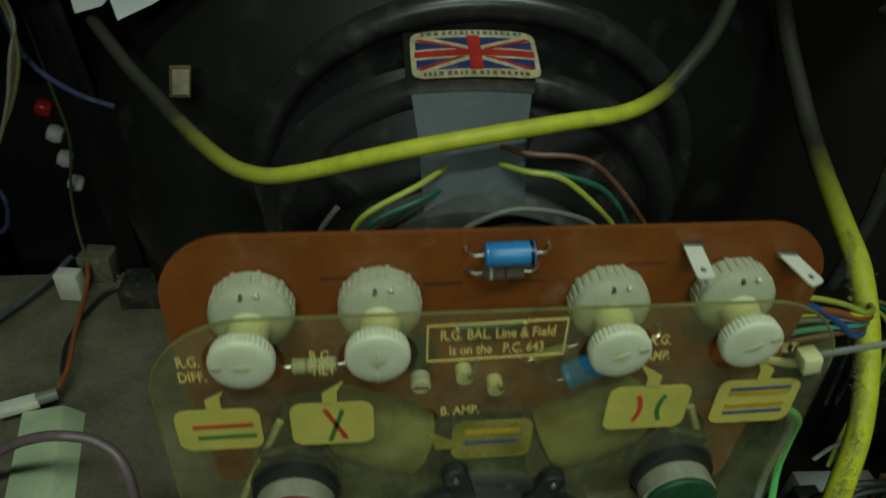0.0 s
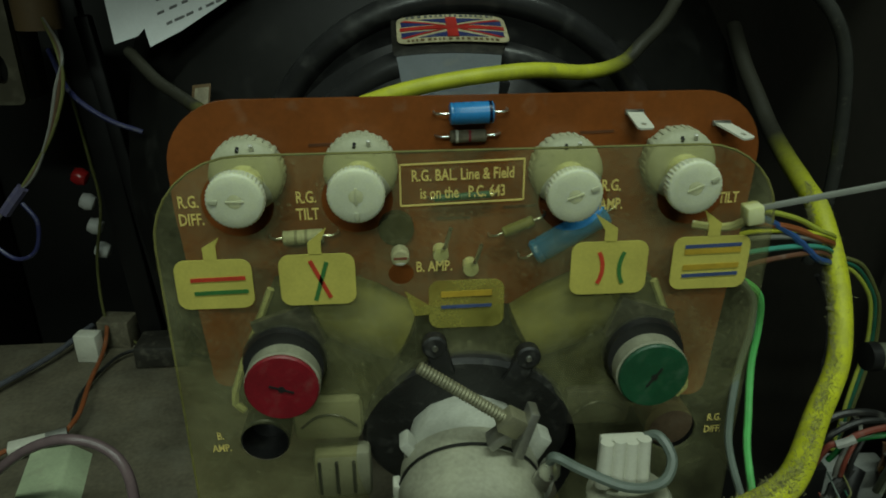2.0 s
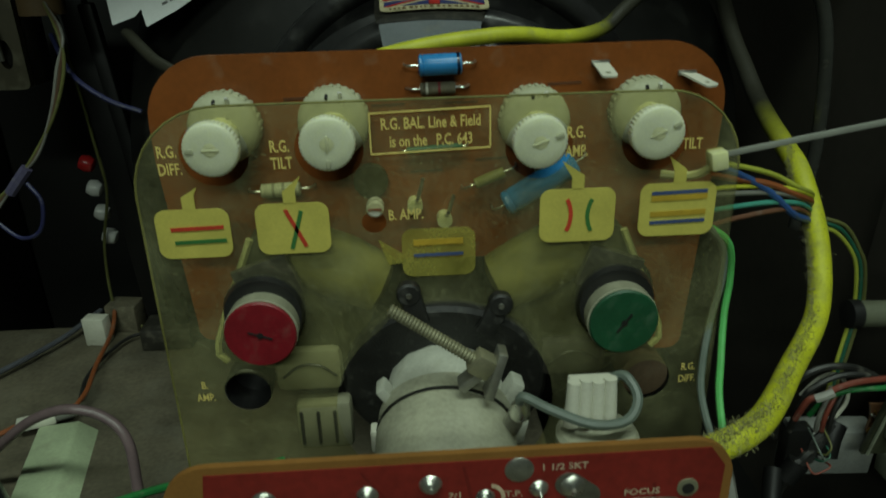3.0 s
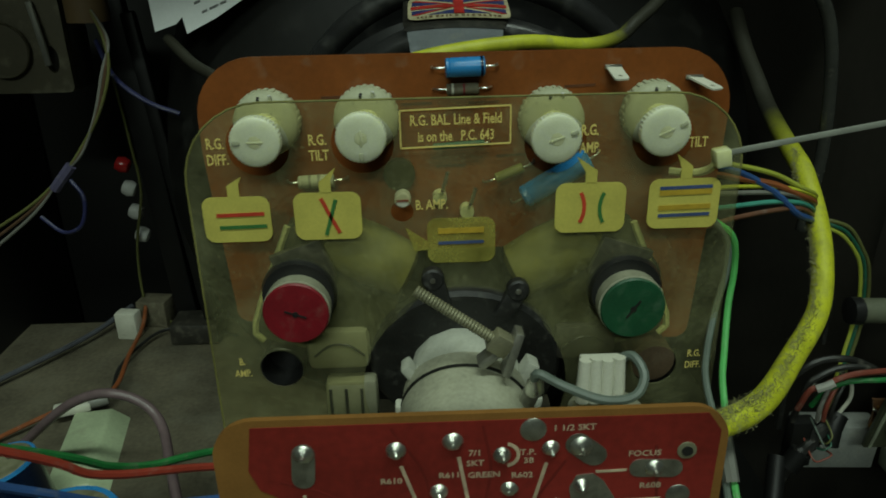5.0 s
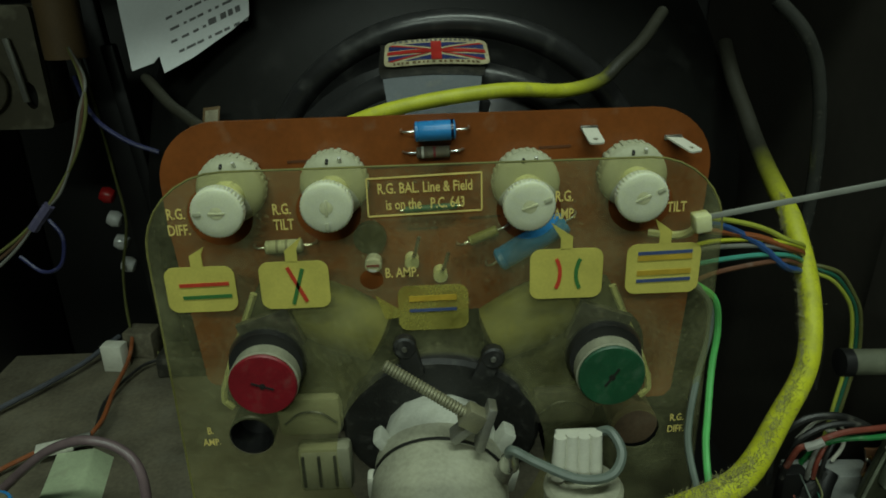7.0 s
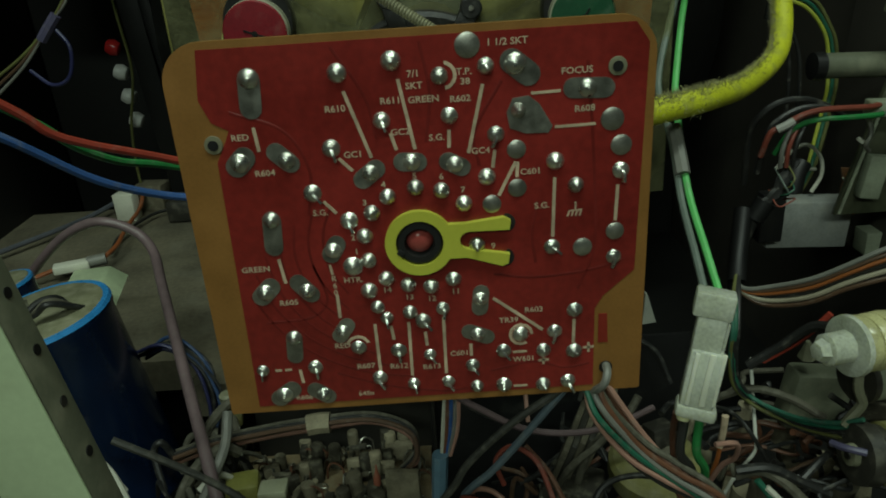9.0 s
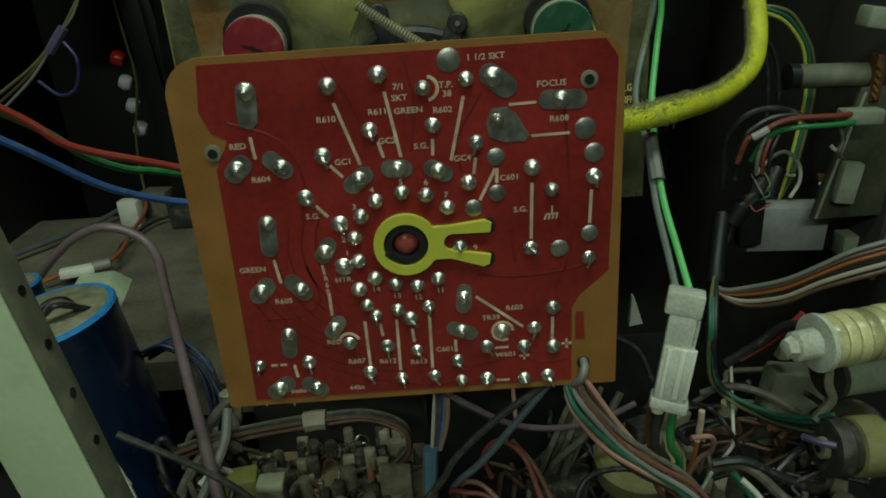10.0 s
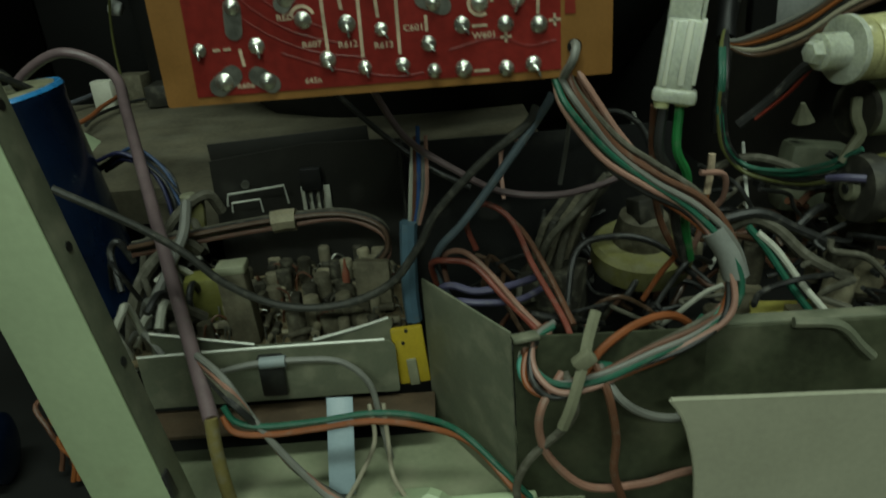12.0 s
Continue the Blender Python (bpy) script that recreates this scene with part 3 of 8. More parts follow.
for k in range(26):
    q = on_axis(0.032) + Vector((rnd.gauss(-0.005, 0.0022), rnd.gauss(0, 0.002), 0.0232))
    tube([q, q + Vector((rnd.uniform(-1, 1), rnd.uniform(-1, 1), rnd.uniform(0, 1))) * 0.0016, q + Vector((rnd.uniform(-1, 1), rnd.uniform(-1, 1), rnd.uniform(0, 1.2))) * 0.002], 0.00022, 4, 2, bm)
part("dust_tuft", bm, M_DUSTBLACK, mag, "dark tuft of fluff")

screw = thing("clamp_screw", (0.0, 0.06, 0.28), "long threaded clamp screw with a square nut", "screw")
SA, SB = Vector((-0.0135, 0.060, 0.2885)), Vector((0.0165, 0.056, 0.2685))
bm = bmesh.new()
prof = []
L = (SB - SA).length
for k in range(64):
    prof.append((L * k / 63, 0.0021 if k % 2 else 0.0017))
part("thread", lathe(SA, SB, prof, 12, bm), M_BRASS, screw)
part("nut", box(SA.lerp(SB, 0.93), (0.0075, 0.0055, 0.0075), 0.0006, (10, 36, 8)), M_BRASS, screw)
part("clamp_leg", box((0.0185, 0.057, 0.266), (0.003, 0.007, 0.017), 0.0005, (0, 16, 0)), M_STEEL, screw)
part("clamp_leg", box((0.0125, 0.058, 0.2655), (0.003, 0.007, 0.013), 0.0005, (0, 50, 0)), M_STEEL, screw)

# convergence coils: plastic arms with a coloured disc magnet each
conv = thing("convergence_coil_unit", (0.004, 0.095, 0.236), "olive plastic convergence coil unit round the neck", "coil unit")
for sx, top in ((-1, 0.0), (1, 0.0)):
    cx, cz = (-0.056, 0.2755) if sx < 0 else (0.063, 0.2735)
    side = [(cx + sx * 0.016, cz - 0.020), (cx + sx * 0.0185, cz - 0.012), (cx + sx * 0.003, cz + 0.026), (cx - sx * 0.006, cz + 0.029), (cx - sx * 0.034, cz + 0.012), (cx - sx * 0.040, cz + 0.004), (cx - sx * 0.026, cz - 0.024), (cx - sx * 0.004, cz - 0.026)]
    part("arm", plate([side if sx > 0 else side[::-1]], 0.0900, 0.098), M_ARM, conv, "olive moulded arm", smooth=False)
    part("arm_edge", tube([(x, 0.0892, z) for x, z in side[:3]], 0.0013, 6, 3), M_SLEEVE, conv, "pale raised rim")
    part("winding", lathe((cx - sx * 0.040, 0.0975, cz + 0.003), (cx - sx * 0.008, 0.0975, cz + 0.020), [(0, 0.007), (0.002, 0.0108), (0.016, 0.0120), (0.034, 0.0108), (0.038, 0.006)], 24), M_WIND, conv, "yellow-olive taped winding")
    part("magnet_holder", lathe((cx, 0.0865, cz + 0.002), (cx, 0, cz + 0.002), [(0, 0.0135), (0.002, 0.0138), (0.006, 0.0128)], 32), M_BLACK, conv, "black disc holder")
    part("holder_body", box((cx - sx * 0.002, 0.0855, cz + 0.012), (0.020, 0.003, 0.016), 0.001, (0, sx * 20, 0)), M_DUSTBLACK, conv)
part("lower_cover", box((-0.044, 0.088, 0.252), (0.024, 0.006, 0.017), 0.003), M_GREYPL, conv, "grey olive cover")
part("lower_cover", box((-0.040, 0.088, 0.229), (0.020, 0.008, 0.020), 0.002), M_GREYPL, conv, "grey olive cover")
part("lower_cover", box((0.050, 0.088, 0.252), (0.024, 0.006, 0.015), 0.003), M_DUSTBLACK, conv, "dark cover")
part("cover_rib", tube([(-0.053, 0.0848, 0.250), (-0.047, 0.0848, 0.2545), (-0.040, 0.0848, 0.2545), (-0.034, 0.0848, 0.250)], 0.0005, 5), M_BLACK, conv)
part("cover_rib", tube([(0.041, 0.0848, 0.250), (0.047, 0.0848, 0.2545), (0.053, 0.0848, 0.2545), (0.059, 0.0848, 0.251)], 0.0005, 5), M_BLACK, conv)
for k in range(3):
    part("cover_rib", box((-0.048 + k * 0.006, 0.0836, 0.229), (0.0012, 0.001, 0.014), 0.0003), M_BLACK, conv)


def disc_magnet(name, place, material, label):
    x, y, z = place
    ob = thing(name, place, label, "magnet knob")
    part("rim", lathe((x, y + 0.0075, z), (x, y - 1, z), [(0, 0.0105), (0, 0.0118), (0.0055, 0.0120), (0.006, 0.0112)], 40), M_RIM, ob, "cream rim")
    face = part("face", lathe((x, y + 0.0016, z), (x, y - 1, z), [(0, 0.0114), (0.0012, 0.0117), (0.0018, 0.0112), (0.0021, 0.0040)], 40), material, ob, "coloured face")
    part("slot", box((x, y - 0.0006, z), (0.0080, 0.0006, 0.0006), 0, (0, 20 if "red" in label else -55, 0)), M_BLACK, face)
    part("hub_hole", rod((x, y - 0.0008, z), (x, y + 0.001, z), 0.0011, seg=12), M_BLACK, face)
    return ob


disc_magnet("red_magnet_knob", (-0.056, 0.073, 0.2745), M_KRED, "red plastic disc magnet with a cream rim")
disc_magnet("green_magnet_knob", (0.0635, 0.073, 0.2725), M_KGREEN, "green plastic disc magnet with a cream rim")

# ---- convergence panel: brown board, pots with white knobs, clear cover ----
panel = thing("convergence_circuit_board", (0.006, 0.1028, 0.20), "brown phenolic circuit board with rounded corners", "circuit board")
legs = arc(0.101 - 0.021, 0.359 - 0.021, 0.021, 0, 90) + arc(-0.089 + 0.021, 0.359 - 0.021, 0.021, 90, 180) + [(-0.0890, 0.325), (-0.0845, 0.264)] + arc(-0.0795, 0.262, 0.005, 180, 270, 4) + [(-0.0745, 0.257)] + arc(-0.0545, 0.2685, 0.0175, 180, 90, 6) + arc(0.0655, 0.2685, 0.0175, 90, 0, 6) + [(0.0845, 0.244)] + arc(0.0905, 0.249, 0.005, 270, 360, 4) + [(0.1005, 0.325)]
board = part("board", plate([legs], 0.102, 0.1036), M_BROWN, panel, "translucent brown board", smooth=False)
for k, (x, z) in enumerate([(0.0, 0.3185), (0.022, 0.322), (-0.04, 0.3445), (0.046, 0.3465), (0.012, 0.3415), (-0.012, 0.3415)]):
    part("board_mark", stroke((x - 0.005, z), (x + 0.006, z + 0.0003), 0.0009, 0.1018, 0.1020), M_MARK, board, "faint dark print", smooth=False)


def pot(name, x, z, turn, pointer):
    ob = thing(name, (x, 0.1, z), "cream control pot with a white serrated knob on a yellowed spindle", "control pot", "row of control pots")
    xb, zb = x + 0.001, z + 0.0026
    part("body", lathe((xb, 0.1018, zb), (xb, 0, zb), [(0, 0.0106), (0.0006, 0.0112), (0.0068, 0.0113), (0.0078, 0.0106), (0.0092, 0.0084), (0.0096, 0.004)], 32), M_POT, ob, "dusty cream pot body")
    for k in range(30):
        w = radians(k * 12 + turn)
        part("body_tooth", box((xb + 0.0108 * math.cos(w), 0.0988, zb + 0.0108 * math.sin(w)), (0.0016, 0.0056 - 0.0012 * (k % 3), 0.0014), 0.0002, (0, -math.degrees(w), 0)), M_POT, ob)
    part("terminal", box((xb - 0.0015, 0.0934, zb + 0.0082), (0.0010, 0.0016, 0.0030), 0.0002, (30, 8, 0)), M_BLACK, ob)
    part("terminal", box((xb + 0.003, 0.0932, zb + 0.0088), (0.0012, 0.0010, 0.0040), 0.0003, (30, turn - 15, 0)), M_WHITE_EDGE, ob)
    part("spindle", rod((xb, 0.093, zb - 0.001), (x, 0.082, z), 0.0056, 0.0050, 20), M_NYLON_Y, ob, "yellowed nylon spindle")
    knob = part("knob", lathe((x, 0.0842, z), (x, 0, z), [(0, 0.0072), (0.0004, 0.0083), (0.0038, 0.0085), (0.0044, 0.0083), (0.0048, 0.0077), (0.0050, 0.0050)], 76, ripple=0.018, teeth=1), M_KNOB, ob, "white serrated knob")
    w = radians(pointer)
    part("hub", lathe((x, 0.0796, z), (x, 0, z), [(0, 0.0032), (0.00035, 0.0026), (0.0005, 0.0014)], 18), M_NYLON_Y, knob, "yellowed hub")
    part("slot", box((x, 0.0791, z), (0.0054, 0.0004, 0.0009), 0.0002, (0, pointer, 0)), M_NYLON_Y, knob)
    part("pointer_mark", box((x + 0.0062 * math.cos(w), 0.0790, z - 0.0062 * math.sin(w)), (0.0026, 0.0005, 0.0014), 0.0002, (0, pointer, 0)), M_POT, knob, "grey pointer mark")
    return ob


pot("control_pot", -0.0648, 0.3345, 4, 180)
pot("control_pot", -0.0300, 0.3350, 7, 90)
pot("control_pot", 0.0350, 0.3330, 2, -20)
pot("control_pot", 0.0715, 0.3345, 0, -25)


def axial(name, a, b, r, material, label, lead=0.0045, band=None, cat="component"):
    a, b = Vector(a), Vector(b)
    d = (b - a).normalized()
    ob = thing(name, (a + b) / 2, label, cat)
    L = (b - a).length
    part("body", lathe(a, b, [(0, r * 0.8), (L * 0.03, r), (L * 0.08, r), (L * 0.10, r * 0.93), (L * 0.13, r), (L * 0.97, r), (L, r * 0.8)], 20), material, ob)
    for q, s in ((a, -1), (b, 1)):
        e = q + d * s * lead
        part("lead", tube([q, e - d * s * lead * 0.4, e + Vector((0, 0.002, 0)), e + Vector((0, 0.1018 - e.y, 0))], 0.0004, 6, 3), M_SOLDER, ob, "tinned wire lead")
    if band:
        for f, m in band:
            part("band", lathe(a + d * L * f, b, [(0, r * 1.03), (L * 0.07, r * 1.03)], 20), m, ob)
    return ob


axial("blue_capacitor", (-0.0012, 0.0975, 0.3545), (0.0125, 0.0975, 0.3548), 0.0034, M_CAPBLUE, "bright blue axial capacitor on the brown board", band=[(0.88, M_CANBLUE)], cat="capacitor")
axial("small_resistor", (-0.0008, 0.0995, 0.3468), (0.0105, 0.0995, 0.3470), 0.0020, M_DUSTPART, "small dusty mauve-grey resistor with bent leads", band=[(0.15, M_CERAM), (0.5, M_KRED)], cat="resistor")
axial("grey_resistor", (-0.055, 0.098, 0.3150), (-0.042, 0.098, 0.3155), 0.0024, M_POT, "pale grey banded resistor behind the clear cover", band=[(0.3, M_GREYPL), (0.55, M_GREYPL)], cat="resistor")
axial("long_blue_capacitor", (0.0265, 0.096, 0.3075), (0.050, 0.096, 0.3215), 0.0042, M_CAPBLUE, "long blue capacitor lying aslant behind the clear cover", cat="capacitor")
axial("tan_resistor", (0.0165, 0.098, 0.3145), (0.0265, 0.098, 0.3185), 0.0018, M_COIL, "small tan resistor behind the clear cover", cat="resistor")
axial("green_link", (-0.006, 0.0995, 0.3265), (0.0125, 0.0995, 0.3275), 0.0012, W_DGREEN, "green sleeved wire link on the brown board", lead=0.002, cat="link")
trim = thing("trimmer", (-0.0175, 0.097, 0.3085), "small round preset seen through a hole in the clear cover", "preset")
part("base", lathe((-0.0185, 0.1018, 0.3165), (-0.0185, 0, 0.3165), [(0, 0.0058), (0.003, 0.0058), (0.0035, 0.004)], 24), M_ARM, trim)
part("screw_head", lathe((-0.0175, 0.098, 0.3085), (-0.0175, 0, 0.3085), [(0, 0.003), (0.004, 0.003), (0.0046, 0.0024)], 18), M_CERAM, trim)
part("screw_slot", box((-0.0175, 0.0933, 0.3085), (0.0045, 0.0004, 0.0008)), M_KRED, trim)
for x, z, turn in ((0.0578, 0.3530, 2), (0.0868, 0.3488, 24)):
    tab = thing("tag_terminal", (x, 0.1, z), "cream flat tag terminal with a hole", "terminal")
    bm = plate([round_rect(-0.0026, 0.0026, -0.0125, 0.0, 0.0004, 0.0004, 0.0014, 0.0014), ring_loop(0, -0.0095, 0.0009, 12)], -0.0003, 0.0003)
    bmesh.ops.transform(bm, matrix=Matrix.Translation((x, 0.1018, z)) @ Euler((0, 0, radians(turn))).to_matrix().to_4x4() @ Euler((radians(-78), 0, 0)).to_matrix().to_4x4(), verts=bm.verts)
    part("blade", bm, M_CERAM, tab, smooth=False)
    part("root", box((x, 0.1012, z), (0.0060, 0.0012, 0.0016), 0.0002), M_TIN, tab)
for x, z, dz in ((-0.004, 0.3135, 0.009), (0.006, 0.308, 0.008)):
    post = thing("wire_post", (x, 0.1, z), "bent tinned wire post on the brown board", "wire post")
    part("pin", tube([(x, 0.1018, z - 0.006), (x + 0.001, 0.094, z - 0.002), (x + 0.003, 0.093, z + dz * 0.6)], 0.0007, 6), M_SOLDER, post)
    part("collar", rod((x, 0.1018, z - 0.006), (x, 0.097, z - 0.006), 0.0026, seg=14), M_NYLON_Y, post)

# clear cover
YC = 0.083
cover = thing("clear_cover", (0.005, YC, 0.2), "dusty clear plastic cover sheet with yellow printed labels", "cover sheet")
holes = [ring_loop(x, z, 0.0106, 28) for x, z in ((-0.0648, 0.3325), (-0.0298, 0.3325), (0.0352, 0.3308), (0.0718, 0.3320))]
holes += [ring_loop(-0.0175, 0.3078, 0.0040, 20), ring_loop(-0.0655, 0.2460, 0.0082, 28), ring_loop(0.0770, 0.2425, 0.0085, 28), ring_loop(-0.056, 0.2755, 0.0135, 30), ring_loop(0.0635, 0.2735, 0.0138, 30)]
notch = arc(0.004, 0.236, 0.039, -55, 235, 30)
outline = arc(0.100 - 0.026, 0.347 - 0.026, 0.026, 0, 90) + arc(-0.0905 + 0.028, 0.347 - 0.028, 0.028, 90, 180) + [(-0.0905, 0.20), (notch[-1][0], 0.20)] + notch[::-1] + [(notch[0][0], 0.20), (0.100, 0.20)]
sheet = part("sheet", plate([outline] + holes, YC, YC + 0.0012), M_COVER, cover, "clear yellowish plastic sheet", smooth=False)
sheet.visible_shadow = False
edge = part("sheet_edge", tube([(x, YC + 0.0006, z) for x, z in outline[:19]] + [(-0.0905, YC + 0.0006, 0.205)], 0.0004, 5, 1), M_WIND, cover, "dull cut edge")
edge.visible_shadow = False
dark = thing("control_recess", (-0.0655, 0.09, 0.246), "black recessed pot seen through a hole in the clear cover", "recess")
part("cup", lathe((-0.0655, 0.1015, 0.246), (-0.0655, 0, 0.246), [(0, 0.0080), (0.0164, 0.0084), (0.0168, 0.0078), (0.0060, 0.0070)], 28), M_BLACK, dark)
dark2 = thing("control_recess", (0.077, 0.09, 0.2425), "dusty brown pot behind a hole in the clear cover", "recess")
part("cup", lathe((0.077, 0.1015, 0.2425), (0.077, 0, 0.2425), [(0, 0.0085), (0.0150, 0.0087), (0.0155, 0.006)], 28), M_DBROWN, dark2)

YP0, YP1 = YC - 0.0004, YC - 0.0001


def callout(x, z, w, h, tip, pointer_at, paint=M_LABEL):
    """A rounded label with a pointed tail that ends at tip."""
    bm = plate([round_rect(x - w / 2, x + w / 2, z - h / 2, z + h / 2, 0.0035)], YP0, YP1)
    ob = part("label_patch", bm, paint, cover, "yellow callout label", smooth=False)
    px, pz = pointer_at
    horizontal = abs(px - x) > w / 2 - 0.001
    if horizontal:
        tail = [(px, pz + 0.0016), (px, pz - 0.0016), (tip[0] + 0.003, pz - 0.0018), tip]
    else:
        tail = [(px - 0.002, pz), (px + 0.002, pz), (px + 0.002, pz + 0.0045), tip, (px - 0.002, pz + 0.004)]
    part("label_tail", plate([tail], YP0, YP1), paint, ob, smooth=False)
    return ob


def bar(ob, a, b, m, width=0.0013):
    part("colour_line", stroke(a, b, width, YP0 - 0.0003, YP0 - 0.0001), m, ob, smooth=False)


def bow(ob, x, z, r, a0, a1, m):
    pts = arc(x, z, r, a0, a1, 8)
    inner = arc(x, z, r - 0.0013, a1, a0, 8)
    part("colour_line", plate([pts + inner], YP0 - 0.0003, YP0 - 0.0001), m, ob, smooth=False)


c = callout(-0.0745, 0.3068, 0.0232, 0.0165, (-0.0715, 0.3222), (-0.0748, 0.3150))
bar(c, (-0.0815, 0.3085), (-0.0650, 0.3088), M_LINE_R)
bar(c, (-0.0808, 0.3040), (-0.0645, 0.3043), M_LINE_G)
c = callout(-0.0432, 0.3072, 0.0232, 0.0172, (-0.0395, 0.3245), (-0.0435, 0.3156))
bar(c, (-0.0452, 0.3138), (-0.0395, 0.3010), M_LINE_R)
bar(c, (-0.0402, 0.3132), (-0.0442, 0.3002), M_LINE_G)
c = callout(0.0030, 0.2968, 0.0240, 0.0168, (-0.0165, 0.3020), (-0.0088, 0.2950), M_LABEL2)
bar(c, (-0.0052, 0.3005), (0.0110, 0.3007), M_LINE_O, 0.0020)
bar(c, (-0.0052, 0.2960), (0.0110, 0.2962), M_LINE_B, 0.0011)
c = callout(0.0482, 0.3076, 0.0246, 0.0182, (0.0425, 0.3262), (0.0480, 0.3165))
bow(c, 0.0345, 0.3078, 0.0122, -28, 28, M_LINE_R)
bow(c, 0.0630, 0.3076, 0.0122, 152, 208, M_LINE_G)
c = callout(0.0810, 0.3082, 0.0250, 0.0182, (0.0770, 0.3262), (0.0810, 0.3172))
for dz, m in ((0.0056, M_LINE_B), (0.0038, M_LINE_O), (-0.0016, M_LINE_O), (-0.0045, M_LINE_B)):
    bar(c, (0.0722, 0.3084 + dz), (0.0905, 0.3088 + dz), m, 0.0012 if m == M_LINE_B else 0.0018)

x0, x1, z0, z1 = -0.0170, 0.0198, 0.3305, 0.3432
for a, b in (((x0, z0), (x1, z0 + 0.0010)), ((x1, z0 + 0.0010), (x1, z1 + 0.0010)), ((x1, z1 + 0.0010), (x0, z1)), ((x0, z1), (x0, z0))):
    part("frame_line", stroke(a, b, 0.0005, YP0, YP1), M_INK, cover, "thin yellow frame line", smooth=False)
for body, size, x, z, sq_ in (("R.G. BAL. Line & Field", 0.0050, 0.0016, 0.3398, 0.68), ("is on the   P.C. 643", 0.0050, 0.0016, 0.3343, 0.66), ("R.G.", 0.0052, -0.0788, 0.3335, 0.66), ("DIFF.", 0.0052, -0.0785, 0.3280, 0.66),
                              ("R.G.", 0.0052, -0.0448, 0.3340, 0.66), ("TILT", 0.0052, -0.0446, 0.3287, 0.66), ("B. AMP.", 0.0050, -0.0072, 0.3102, 0.7), ("R.G.", 0.0052, 0.0466, 0.3350, 0.66), ("AMP.", 0.0050, 0.0470, 0.3290, 0.66),
                              ("TILT", 0.0050, 0.0838, 0.3300, 0.66), ("B.", 0.0042, -0.0798, 0.2500, 0.7), ("AMP.", 0.0042, -0.0798, 0.2450, 0.7), ("R.G.", 0.0042, 0.0915, 0.2475, 0.7), ("DIFF.", 0.0042, 0.0915, 0.2425, 0.7)):
    text(body, size, (x, YC - 0.0003, z), cover, M_INK, squeeze=sq_, turn=-0.8)

# cable tie through the cover's edge
tie = thing("cable_tie", (0.092, YC, 0.325), "translucent white nylon cable tie round the wire loom", "cable tie")
part("strap", box((0.124, 0.0835, 0.3308), (0.062, 0.0012, 0.0021), 0.0004, (0, -9.5, 0)), mat("greyed_nylon", (0.24, 0.25, 0.22), 0.4, vary=0.15, scale=90), tie)
part("head", box((0.0925, 0.083, 0.3245), (0.0055, 0.006, 0.0062), 0.0008, (0, -10, 0)), M_NYLON_Y, tie, "yellowed square head")
part("loop", tube([(0.0915, 0.083, 0.323), (0.090, 0.088, 0.3185), (0.0855, 0.092, 0.3165), (0.079, 0.095, 0.3165)], 0.0014, 6), M_NYLON_Y, tie)


# ---- picture tube base board ----
base = thing("tube_base_board", (0.002, 0.0, 0.164), "square phenolic board with red solder mask on the tube's end", "circuit board")
bb = part("board", plate([round_rect(-0.0668, 0.0690, 0.1615, 0.2816, 0.0115, 0.0105, 0.0008, 0.0008), ring_loop(0.0, 0.2195, 0.0072, 24)], 0.0, 0.0017), M_TAN, base, "tan board with bright edge", smooth=False)
mask_left = [(-0.0562, 0.2795), (-0.0580, 0.2660), (-0.0555, 0.2595), (-0.0510, 0.2570), (-0.0525, 0.2540), (-0.0558, 0.2480), (-0.0572, 0.1640)]
mask_right = [(0.0535, 0.1640), (0.0535, 0.1925), (0.0560, 0.1970), (0.0655, 0.2055), (0.0668, 0.2740), (0.0630, 0.2795)]
mask = part("solder_mask", plate([mask_left + mask_right, ring_loop(0.0, 0.2195, 0.0072, 24)], -0.00025, -0.00002), M_RED, bb, "glossy red solder mask", smooth=False)
part("ink_block", plate([[(0.0548, 0.1800), (0.0580, 0.1800), (0.0575, 0.1905), (0.0548, 0.1905)]], -0.00025, -0.00002), M_DARKRED, bb, "dark red ink block", smooth=False)



def ribbon(points, width, y0, y1):
    """A flat bent strip on a board in the x-z plane."""
    bm = bmesh.new()
    line = [Vector((q.x, q.z)) for q in smooth_line([(x, 0, z) for x, z in points], 6)]
    rows = []
    for k, q in enumerate(line):
        d = (line[min(k + 1, len(line) - 1)] - line[max(k - 1, 0)]).normalized() * width / 2
        rows.append([bm.verts.new(p) for p in ((q.x - d.y, y1, q.y + d.x), (q.x - d.y * 0.6, y0, q.y + d.x * 0.6), (q.x + d.y * 0.6, y0, q.y - d.x * 0.6), (q.x + d.y, y1, q.y - d.x))])
    for a, b in zip(rows, rows[1:]):
        for k in range(3):
            bm.faces.new((a[k], a[k + 1], b[k + 1], b[k]))
    return bm


